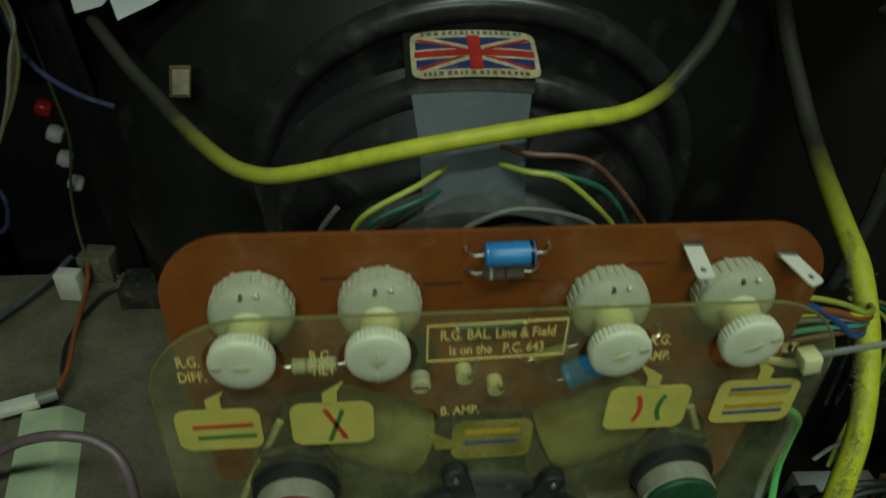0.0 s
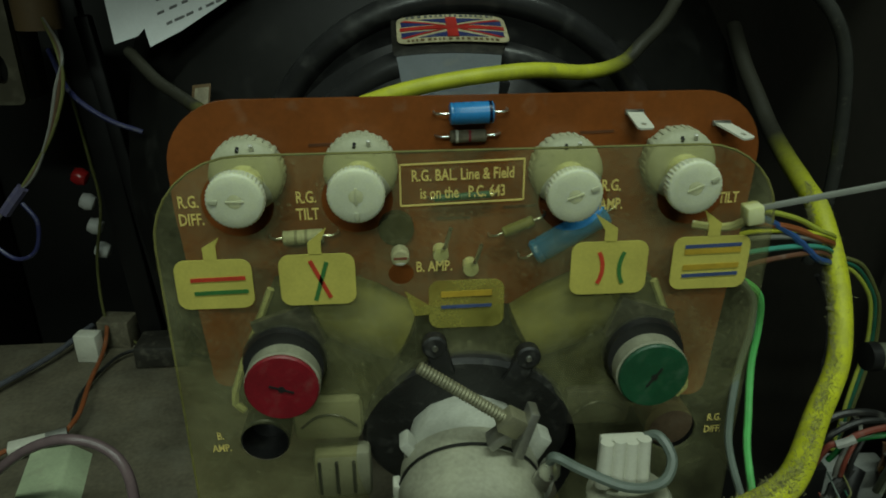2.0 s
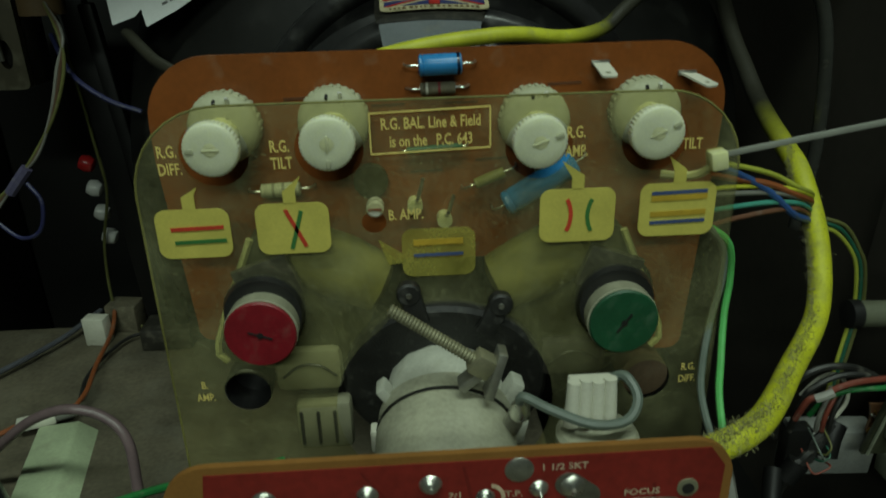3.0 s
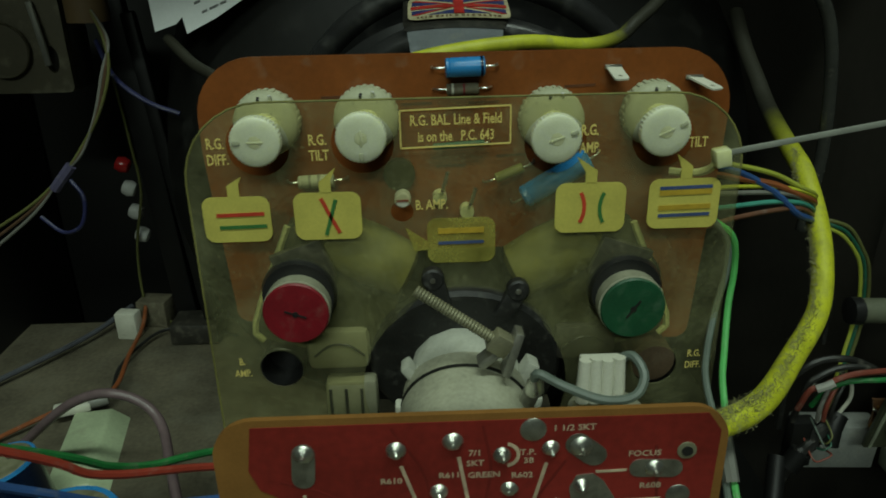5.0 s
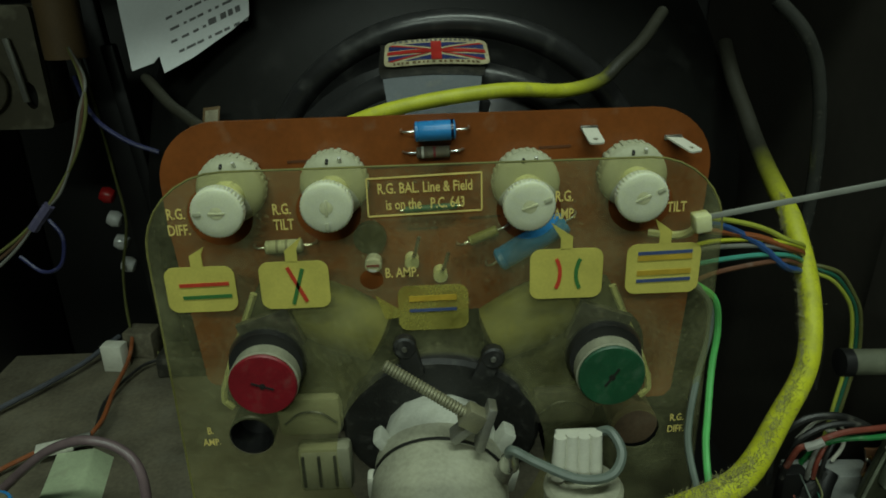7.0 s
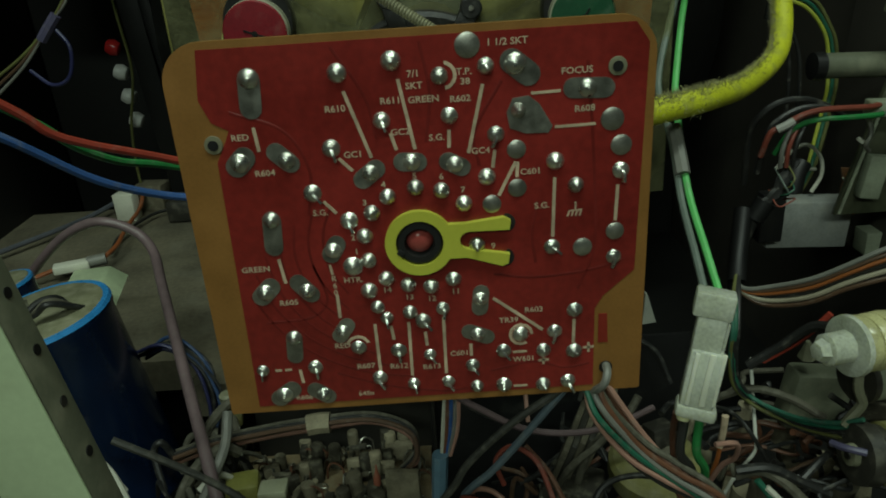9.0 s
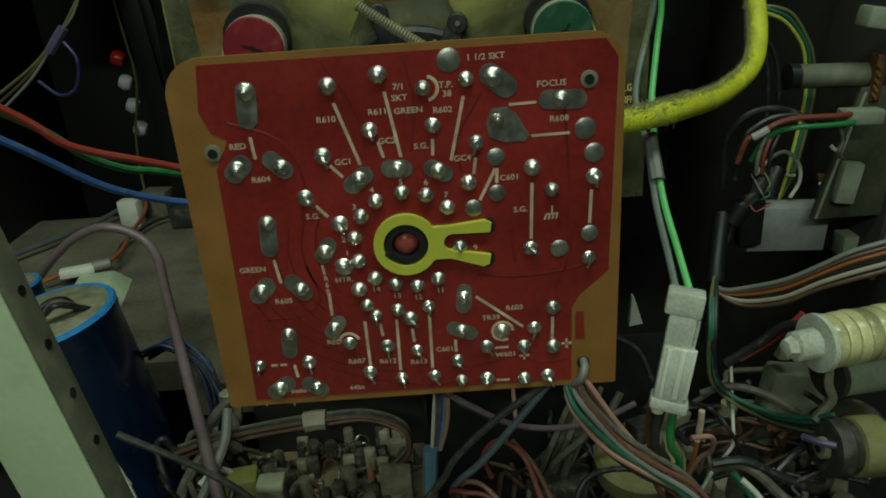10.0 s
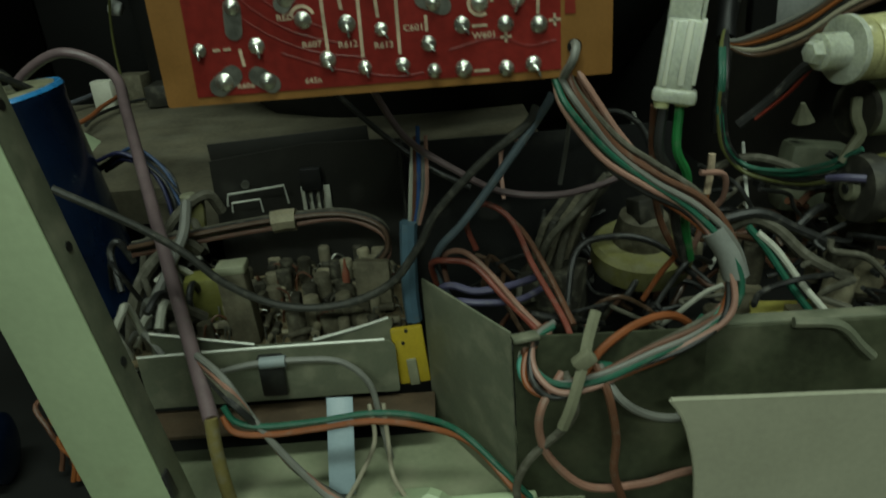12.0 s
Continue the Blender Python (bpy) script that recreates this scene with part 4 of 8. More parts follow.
M_TRACE = mat("copper_under_mask", (0.155, 0.014, 0.011), 0.36, vary=0.3, scale=40, bump=0.03)
for q in range(7):
    part("trace_gap", ribbon([(0.028 * math.cos(w) * (1 + 0.16 * q) - 0.001, 0.2195 + 0.026 * math.sin(w) * (1 + 0.14 * q)) for w in (radians(150 + 8 * q + k * 17) for k in range(5))], 0.0009, -0.00031, -0.00024), M_TRACE, mask, smooth=False)
for pts in (((-0.050, 0.2620), (-0.036, 0.2560), (-0.030, 0.2440), (-0.032, 0.2300)), ((-0.020, 0.2780), (-0.012, 0.2640), (-0.010, 0.2520)), ((0.004, 0.2780), (0.006, 0.2640), (0.004, 0.2500)), ((0.026, 0.2660), (0.018, 0.2520), (0.019, 0.2420)), ((0.050, 0.2700), (0.052, 0.2450), (0.053, 0.2150), (0.048, 0.2000)),
            ((0.022, 0.2070), (0.034, 0.2050), (0.050, 0.2060), (0.062, 0.2090)), ((0.020, 0.1720), (0.034, 0.1745), (0.044, 0.1715), (0.052, 0.1725)), ((-0.030, 0.1750), (-0.014, 0.1690), (0.004, 0.1655), (0.012, 0.1660)), ((-0.050, 0.1950), (-0.036, 0.1960), (-0.030, 0.2020), (-0.033, 0.2140)), ((0.036, 0.2300), (0.034, 0.2200), (0.035, 0.2100))):
    part("trace_gap", ribbon(pts, 0.0010, -0.00031, -0.00024), M_TRACE, mask, smooth=False)
rnd = random.Random(11)
bm = lathe((0, 0, 0), (0, -1, 0), [(0, 0.0032), (0.0002, 0.0031), (0.0007, 0.0027), (0.0012, 0.0021), (0.0016, 0.0013), (0.0018, 0.0007), (0.0027, 0.0006), (0.0028, 0.0003)], 16)
bmesh.ops.rotate(bm, cent=(0, 0, 0), matrix=Matrix.Rotation(0.2, 3, "X"), verts=[v for v in bm.verts if v.co.y < -0.0025])
DOME = mesh_of("solder_joint", bm, M_SOLDER)
bm = lathe((0, 0, 0), (0, -1, 0), [(0, 0.0031), (0.0002, 0.0030), (0.0008, 0.0025), (0.0013, 0.0017), (0.0016, 0.0008)], 16)
tube([(0, -0.0012, 0), (0.0006, -0.0022, -0.0014), (0.0010, -0.0022, -0.0038)], 0.00065, 5, 2, bm)
BENT = mesh_of("solder_joint_bent_lead", bm, M_SOLDER)
FLAT = mesh_of("tinned_pad", lathe((0, 0, 0), (0, -1, 0), [(0, 0.0030), (0.00025, 0.0029), (0.0007, 0.0021)], 16), M_TIN)
JOINTS_A = ((-0.019, 0.271, 0), (-0.0040, 0.2733, 0), (0.009, 0.2685, 0), (0.0218, 0.2703, 0), (0.011, 0.2572, 0), (-0.008, 0.2572, 1), (-0.023, 0.250, 1), (0.024, 0.251, 1), (0.021, 0.2385, 0), (0.041, 0.242, 0), (0.047, 0.2343, 0), (0.0602, 0.238, 1), (0.059, 0.2103, 1), (0.040, 0.2150, 1))
PINS = ((-0.0162, 0.2225), (-0.0135, 0.2297), (-0.0083, 0.2344), (0.0, 0.2367), (0.0075, 0.2353), (0.0140, 0.2308), (0.0172, 0.2172), (0.0095, 0.2062), (0.0025, 0.2042), (-0.0045, 0.2053), (-0.0112, 0.2080), (-0.0160, 0.2145))
JOINTS_B = ((-0.030, 0.237, 1), (-0.0205, 0.2278, 1), (-0.0208, 0.2128, 0), (-0.0168, 0.2042, 0), (-0.0148, 0.1982, 0), (-0.0122, 0.1943, 1), (-0.0048, 0.1957, 0), (-0.0008, 0.1923, 1), (0.0057, 0.1963, 1), (-0.0095, 0.1820, 1), (0.0005, 0.1797, 1), (-0.0165, 0.1722, 1), (-0.0055, 0.1692, 1), (0.0058, 0.1690, 1))
JOINTS_C = ((0.0140, 0.1747, 1), (0.0152, 0.1665, 0), (0.0242, 0.1792, 1), (0.0240, 0.1663, 0), (0.0373, 0.1785, 0), (0.0370, 0.1655, 0), (0.0452, 0.1662, 1), (0.0472, 0.1775, 0), (0.0472, 0.1925, 0), (0.0408, 0.1853, 1), (0.0300, 0.1850, 0), (-0.0222, 0.1840, 0), (-0.0368, 0.1778, 1), (-0.0540, 0.1778, 1))
for x, z, bent in JOINTS_A + JOINTS_B + JOINTS_C:
    s = rnd.uniform(0.78, 1.0) * (0.9 if z < 0.2 else 1.0)
    piece("solder_joint", BENT if bent else DOME, base, (x, -0.0002, z), (rnd.uniform(-8, 8), rnd.uniform(-40, 40) if bent else rnd.uniform(0, 360), rnd.uniform(-8, 8)), (s, rnd.uniform(0.8, 1.2), s))
for x, z in PINS:
    piece("pin_joint", DOME, base, (x, -0.0002, z), (rnd.uniform(-9, 9), rnd.uniform(0, 360), rnd.uniform(-9, 9)), (0.82, 1.15, 0.82))
for x, z, s in ((0.017, 0.2762, 1.2), (0.0298, 0.2462, 0.95), (0.0298, 0.2345, 0.95), (0.0222, 0.2300, 0.95), (0.0572, 0.2532, 1.15), (0.0600, 0.2455, 1.05), (0.0590, 0.2188, 0.95), (0.0493, 0.2142, 1.0)):
    piece("tinned_pad", FLAT, base, (x, -0.00022, z), (0, rnd.uniform(0, 360), 0), (s, 1, s))


def long_pad(a, b, r, blob):
    ob = part("long_pad", capsule(a, b, r, -0.0005, -0.0002), M_TIN, base, "dull tinned oblong pad")
    q = Vector(a).lerp(Vector(b), blob)
    d = part("solder_blob", lathe((q.x, -0.0003, q.y), (q.x, -1, q.y), [(0, r * 0.95), (0.0005, r * 0.88), (0.0010, r * 0.68), (0.0014, r * 0.42), (0.0017, 0.0007), (0.0030, 0.0006), (0.0031, 0.0003)], 16), M_SOLDER, ob, "bright solder blob")
    return ob


LONG_A = ((-0.0432, 0.2710, -0.0438, 0.2630, 0.0031, 0.0), (-0.0480, 0.2490, -0.0505, 0.2465, 0.0032, 0.6), (-0.0388, 0.2500, -0.0352, 0.2465, 0.0028, 0.75), (-0.0432, 0.2295, -0.0438, 0.2208, 0.0028, 0.0), (-0.0468, 0.2077, -0.0500, 0.2045, 0.0030, 0.6), (-0.0382, 0.2085, -0.0348, 0.2043, 0.0028, 0.7))
LONG_B = ((-0.0422, 0.1893, -0.0428, 0.1825, 0.0026, 0.0), (-0.0455, 0.1700, -0.0500, 0.1668, 0.0030, 0.6), (-0.0380, 0.1692, -0.0342, 0.1665, 0.0028, 0.7), (-0.0250, 0.2205, -0.0270, 0.2172, 0.0028, 0.6), (-0.0250, 0.1925, -0.0275, 0.1890, 0.0026, 0.6), (-0.0110, 0.2432, -0.0150, 0.2402, 0.0028, 0.4))
LONG_C = ((-0.0030, 0.2447, 0.0012, 0.2444, 0.0028, 0.6), (0.0100, 0.2440, 0.0138, 0.2420, 0.0027, 0.5), (0.0460, 0.2627, 0.0548, 0.2623, 0.0029, 0.45), (0.0290, 0.2712, 0.0335, 0.2675, 0.0034, 0.2), (0.0178, 0.2010, 0.0172, 0.1955, 0.0026, 0.4), (0.0135, 0.1873, 0.0190, 0.1850, 0.0026, 0.5))
for ax, az, bx, bz, r, q in LONG_A + LONG_B + LONG_C:
    long_pad((ax, az), (bx, bz), r, q)
tri = part("broad_pad", plate([[(0.0290, 0.2610), (0.0272, 0.2570), (0.0280, 0.2525), (0.0325, 0.2507), (0.0390, 0.2505), (0.0402, 0.2525), (0.0365, 0.2590), (0.0335, 0.2615)]], -0.0005, -0.0002), M_TIN, base, "broad dull tinned pad", smooth=False)
part("solder_blob", lathe((0.0305, -0.0003, 0.2575), (0.0305, -1, 0.2575), [(0, 0.0024), (0.0012, 0.0017), (0.0028, 0.0005)], 12), M_SOLDER, tri)
for x, z in ((0.0582, 0.2680), (-0.0560, 0.2532)):
    eye = part("eyelet", lathe((x, 0, z), (x, -1, z), [(0, 0.0027), (0.0006, 0.0026), (0.0007, 0.0018)], 20), M_BRASS, base, "dull brass eyelet")
    part("eyelet_hole", rod((x, -0.0001, z), (x, -0.0010, z), 0.0015, seg=16), M_BLACK, eye)
for x, z, a0, a1 in ((0.0098, 0.2685, -80, 80), (-0.0222, 0.1845, 20, 165), (0.0300, 0.1850, 0, 300)):
    part("printed_ring", plate([arc(x, z, 0.0040, a0, a1, 10) + arc(x, z, 0.0030, a1, a0, 10)], -0.0004, -0.00026), M_SILK, base, "cream printed ring", smooth=False)

LINES_A = ((-0.0440, 0.2575, -0.0435, 0.2505), (-0.0178, 0.2660, -0.0118, 0.2465), (-0.0025, 0.2683, 0.0008, 0.2482), (-0.0058, 0.2533, -0.0045, 0.2483), (0.0108, 0.2532, 0.0105, 0.2480), (0.0208, 0.2655, 0.0160, 0.2460), (0.0236, 0.2465, 0.0228, 0.2412), (0.0295, 0.2425, 0.0243, 0.2325), (0.0300, 0.2425, 0.0298, 0.2378), (0.0342, 0.2620, 0.0425, 0.2622), (0.0408, 0.2520, 0.0525, 0.2522))
LINES_B = ((0.0408, 0.2370, 0.0402, 0.2182), (0.0594, 0.2335, 0.0590, 0.2222), (-0.0212, 0.2470, -0.0176, 0.2430), (-0.0272, 0.2343, -0.0238, 0.2303), (-0.0278, 0.2138, -0.0274, 0.2105), (-0.0268, 0.2035, -0.0268, 0.1953), (-0.0430, 0.2168, -0.0420, 0.2085), (-0.0420, 0.1772, -0.0415, 0.1722), (-0.0162, 0.1922, -0.0160, 0.1737), (-0.0055, 0.1922, -0.0058, 0.1722), (-0.0112, 0.1912, -0.0106, 0.1862))
LINES_C = ((-0.0005, 0.1883, -0.0002, 0.1832), (0.0056, 0.1932, 0.0053, 0.1722), (0.0215, 0.1987, 0.0370, 0.1862), (0.0138, 0.1828, 0.0138, 0.1782), (0.0272, 0.1786, 0.0318, 0.1786), (0.0272, 0.1655, 0.0318, 0.1655), (0.0470, 0.1893, 0.0468, 0.1805), (-0.0500, 0.1775, -0.0478, 0.1775), (-0.0468, 0.1775, -0.0446, 0.1775), (0.0500, 0.1785, 0.0535, 0.1787), (0.0518, 0.1768, 0.0517, 0.1804), (0.0372, 0.1765, 0.0371, 0.1732), (0.0355, 0.1748, 0.0389, 0.1749))
for ax, az, bx, bz in LINES_A + LINES_B + LINES_C:
    part("printed_line", stroke((ax, az), (bx, bz), 0.0010 if abs(bz - az) > 0.004 else 0.0008, -0.0004, -0.00026), M_SILK, base, "cream printed line", smooth=False)
for ax, az, bx, bz in ((0.0450, 0.2262, 0.0490, 0.2264), (0.0470, 0.2264, 0.0470, 0.2290), (0.0452, 0.2262, 0.0446, 0.2245), (0.0464, 0.2262, 0.0458, 0.2245), (0.0476, 0.2263, 0.0470, 0.2246), (0.0488, 0.2263, 0.0482, 0.2246)):
    part("ground_symbol", stroke((ax, az), (bx, bz), 0.0005, -0.0004, -0.00026), M_SILK, base, "printed ground symbol", smooth=False)
WORDS_A = (("RED", -0.0482, 0.2548), ("R604", -0.0428, 0.2440), ("R610", -0.0206, 0.2612), ("R611", -0.0050, 0.2625), ("GC1", -0.0170, 0.2478), ("GC2", -0.0030, 0.2535), ("7/1", 0.0018, 0.2695), ("SKT", 0.0018, 0.2662), ("T.P.", 0.0158, 0.2692), ("38", 0.0160, 0.2665), ("GREEN", 0.0042, 0.2623), ("R602", 0.0144, 0.2618), ("1 1/2 SKT", 0.0278, 0.2765))
WORDS_B = (("FOCUS", 0.0470, 0.2675), ("R608", 0.0493, 0.2568), ("S.G.", 0.0072, 0.2512), ("GC4", 0.0195, 0.2465), ("C601", 0.0338, 0.2393), ("S.G.", 0.0370, 0.2285), ("3", -0.0152, 0.2330), ("4", -0.0092, 0.2382), ("5", 0.0, 0.2402), ("6", 0.0078, 0.2395), ("7", 0.0138, 0.2350), ("2", -0.0198, 0.2222), ("1", -0.0192, 0.2175), ("9", 0.0222, 0.2165))
WORDS_C = (("14", -0.0112, 0.2040), ("13", -0.0045, 0.2010), ("12", 0.0024, 0.2000), ("11", 0.0100, 0.2020), ("HTR.", -0.0212, 0.2082), ("GREEN", -0.0504, 0.2138), ("R605", -0.0420, 0.2018), ("S.G.", -0.0285, 0.2308), ("R603", 0.0342, 0.1937), ("W601", 0.0308, 0.1758), ("C601", 0.0100, 0.1795), ("R607", -0.0205, 0.1770), ("R612", -0.0098, 0.1762), ("R613", 0.0008, 0.1752), ("645n", -0.0215, 0.1665), ("TR39", 0.0262, 0.1905), ("RED", -0.0272, 0.1852), ("R606", -0.0420, 0.1665))
for body, x, z in WORDS_A + WORDS_B + WORDS_C:
    text(body, 0.0026 if z > 0.169 else 0.0024, (x, -0.00042, z), base, M_SILK, squeeze=1.08, turn=-0.5)
for k, ch in enumerate("R601"):
    text(ch, 0.0026, (-0.0271, -0.00042, 0.2090 - k * 0.0024), base, M_SILK)

clamp = thing("neck_pin_clip", (0.006, -0.001, 0.2195), "lime-yellow nylon fork clip round the tube's pinch seal", "clip")
fork = arc(0, 0.2195, 0.0104, 32, 328, 26) + [(0.0140, 0.2140), (0.0245, 0.2105), (0.0265, 0.2112), (0.0270, 0.2142), (0.0145, 0.2166)] + arc(0.0150, 0.2195, 0.0029, 270, 90, 8)[0:9] + [(0.0270, 0.2222), (0.0275, 0.2250), (0.0255, 0.2262), (0.0140, 0.2250)]
part("fork", plate([fork, ring_loop(0, 0.2195, 0.0072, 26)], -0.0022, -0.0002), M_YELLOWCLAMP, clamp, smooth=False)
# Black crescents draw the slot and the shadow at each tine's end.
part("fork_shadow_slot", plate([arc(0.026, 0.2238, 0.0030, -70, 90, 8) + [(0.0245, 0.2238)]], -0.0004, -0.0001), M_BLACK, clamp, "black slot and fork tip shadow", smooth=False)
part("fork_shadow_slot", plate([arc(0.0255, 0.2125, 0.0030, -90, 70, 8) + [(0.0240, 0.2125)]], -0.0004, -0.0001), M_BLACK, clamp, "black slot and fork tip shadow", smooth=False)
tip = thing("tube_tip", (0, 0, 0.2195), "dark rose glass tip of the tube in a black collar", "glass tip")
part("collar", lathe((0, 0.004, 0.2195), (0, -1, 0.2195), [(0, 0.0071), (0.0052, 0.0070), (0.0058, 0.0064), (0.0058, 0.0046), (0.0030, 0.0044)], 28), M_BLACK, tip, "black collar")
part("glass", lathe((0, 0.003, 0.2195), (0, -1, 0.2195), [(0, 0.0043), (0.002, 0.0042), (0.0035, 0.0032), (0.0042, 0.0016)], 24), M_GLASS, tip, "rose glass tip")
part("key", box((-0.0058, -0.0020, 0.2168), (0.0022, 0.001, 0.0018), 0.0002, (0, 35, 0)), M_BLACK, tip)
grom = thing("wire_loop", (0.057, -0.001, 0.169), "grey sleeved wire looped through a hole in the board", "wire")
part("loop", tube([(0.0575, 0.004, 0.1712), (0.0575, -0.0030, 0.1708), (0.0562, -0.0050, 0.1672), (0.0545, -0.002, 0.1630), (0.054, 0.004, 0.158)], 0.0014, 8), W_GREY, grom)
part("hole_rim", rod((0.0576, -0.0003, 0.1705), (0.0576, 0.0001, 0.1705), 0.0022, seg=16), M_BLACK, grom)
sock = thing("tube_socket", (0, 0.01, 0.22), "black round tube socket behind the base board", "socket")
part("shell", lathe((0, 0.0019, 0.2195), (0, 1, 0.2195), [(0, 0.021), (0.012, 0.021), (0.013, 0.019)], 28), M_BLACK, sock)

# ceramic block with a looped grey lead on the base board's rear
cer = thing("ceramic_spark_gap", (0.047, 0.045, 0.255), "white fluted ceramic block behind the base board", "ceramic block")
bm = bmesh.new()
for k in range(4):
    rod((0.0408 + k * 0.0040, 0.0470, 0.252), (0.0414 + k * 0.0037, 0.0480, 0.2672 + 0.0007 * (k % 2)), 0.0024, 0.0021, 10, bm)
box((0.047, 0.0500, 0.2595), (0.0136, 0.0055, 0.0150), 0.0008, bm=bm)
part("fluted_body", bm, M_CERAM, cer)
part("foot_disc", lathe((0.049, 0.046, 0.243), (0.049, 0.046, 1), [(0, 0.0125), (0.006, 0.0128), (0.0075, 0.0115)], 28), M_MAGNET, cer)
part("support", rod((0.049, 0.046, 0.243), (0.049, 0.002, 0.225), 0.004), M_GREYPL, cer)
wire("grey_looped_lead", [(0.0255, 0.052, 0.2565), (0.0262, 0.049, 0.2620), (0.034, 0.046, 0.2590), (0.046, 0.040, 0.2570), (0.056, 0.040, 0.2580), (0.0600, 0.044, 0.2630), (0.0575, 0.050, 0.2670), (0.0535, 0.053, 0.2635), (0.0525, 0.056, 0.257)], 0.0016, W_GREYB, "thick dull grey-green looped lead")
blob = thing("solder_tag", (0.025, 0.05, 0.257), "bright solder blob on a tag beside the magnets", "solder tag")
part("blob", lathe((0.0258, 0.0535, 0.2510), (0.0258, 0.0500, 0.2620), [(0, 0.0018), (0.002, 0.0034), (0.006, 0.0030), (0.009, 0.0012)], 12), M_SOLDER, blob)
part("tag", box((0.024, 0.054, 0.249), (0.006, 0.001, 0.008), 0.0002, (0, 20, 0)), M_TIN, blob)


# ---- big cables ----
# Position darkens both ends of this sleeve to charcoal.
YELLOW_DARK_ENDS = mat("dark_ended_yellow_sleeve", (0.50, 0.52, 0.035), 0.5, vary=0.22, scale=110, dust=0.2, dust_col=(0.22, 0.22, 0.11), bump=0.3, end_fade=(("X", -0.050, -0.112), ("X", 0.067, 0.092)))
wire("yellow_cable", [(-0.160, 0.300, 0.345), (-0.139, 0.270, 0.3350), (-0.125, 0.250, 0.3320), (-0.109, 0.225, 0.3300), (-0.090, 0.201, 0.3265), (-0.077, 0.191, 0.3250), (-0.060, 0.183, 0.3290), (-0.013, 0.169, 0.3475), (0.034, 0.173, 0.3535), (0.066, 0.190, 0.3495), (0.086, 0.205, 0.3510), (0.097, 0.214, 0.3575), (0.111, 0.228, 0.3655), (0.128, 0.253, 0.377)], 0.0032, YELLOW_DARK_ENDS, "yellow sleeved cable, charcoal at its ends, across the scanning coils", category="cable", seg=14)
YR = [(0.1690, 0.183, 0.2980), (0.1640, 0.158, 0.2930), (0.1655, 0.139, 0.2700), (0.1570, 0.116, 0.2490), (0.1320, 0.086, 0.2420), (0.1040, 0.052, 0.2450), (0.082, 0.040, 0.2445), (0.060, 0.034, 0.243), (0.04, 0.03, 0.240)]
# Dusty yellow that runs to charcoal as y grows.
W_YFUZZ = mat("grimy_yellow_sleeve", (0.52, 0.54, 0.02), 0.55, vary=0.25, scale=70, dust=0.30, dust_col=(0.27, 0.27, 0.09), bump=0.5, end_fade=(("Y", 0.163, 0.236),))
wire("grimy_yellow_cable", [(0.1940, 0.330, 0.350), (0.1900, 0.300, 0.332), (0.1880, 0.275, 0.3185), (0.1850, 0.250, 0.3070), (0.1770, 0.215, 0.3010)] + YR, 0.0046, W_YFUZZ, "thick yellow cable caked with fluff, charcoal towards its far end", category="cable", seg=14)
rnd = random.Random(3)
bm = bmesh.new()
line = smooth_line(YR, 30)
for k, q in enumerate(line):
    if q.z > 0.297 or q.x < 0.075:
        continue
    d = (line[min(k + 1, len(line) - 1)] - line[k - 1]).normalized()
    side = d.cross(Vector((0, 1, 0))).normalized()
    top = -side if side.z < 0 or (abs(side.z) < 0.4 and side.x > 0) else side
    thick = 18 + int(24 * (0.5 + 0.5 * math.sin(k * 0.21) * math.cos(k * 0.083)))
    for j in range(thick):
        n = (top * rnd.gauss(0.75, 0.5) + Vector((0, -1, 0)) * rnd.gauss(0.35, 0.5)).normalized()
        p = q + n * 0.0046 + d * rnd.uniform(-0.0008, 0.0008)
        e = Vector((rnd.uniform(-1, 1), rnd.uniform(-1, 1), rnd.uniform(-1, 1)))
        tube([p, p + n * rnd.uniform(0.0002, 0.0008) + e * 0.0005, p + n * rnd.uniform(0.0, 0.0011) + e * rnd.uniform(0.0006, 0.0016)], rnd.uniform(0.00004, 0.00009), 3, 1, bm)
tagged(part("cable_fluff", bm, M_FLUFF), "grey fluff clinging to the yellow cable", "fluff", kind="stuff")
wire("grey_plastic_lead", [(0.165, 0.205, 0.385), (0.178, 0.20, 0.370), (0.1875, 0.20, 0.350), (0.1925, 0.20, 0.318), (0.1935, 0.20, 0.285), (0.190, 0.20, 0.25)], 0.0033, wire_mat("glossy_dark", (0.035, 0.036, 0.032), 0.14, 0.02), "glossy grey plastic lead by the cabinet side", category="cable", seg=10)
wire("mauve_cable", [(-0.272, 0.228, 0.104), (-0.241, 0.2175, 0.1330), (-0.219, 0.212, 0.1500), (-0.197, 0.208, 0.1580), (-0.178, 0.207, 0.1520), (-0.164, 0.197, 0.1420), (-0.149, 0.163, 0.1310), (-0.117, 0.090, 0.1000), (-0.094, 0.038, 0.0745), (-0.0735, -0.008, 0.052)], 0.0029, W_MAUVE, "thick mauve-grey sleeved cable", category="cable", seg=12)
wire("cable_stub", [(-0.0735, -0.008, 0.053), (-0.0735, -0.010, 0.040), (-0.0730, -0.010, 0.022), (-0.072, -0.008, 0.0)], 0.0025, wire_mat("ochre_braid", (0.20, 0.16, 0.05), 0.7, 0.35), "frayed ochre braid below the mauve cable", category="cable", seg=10)

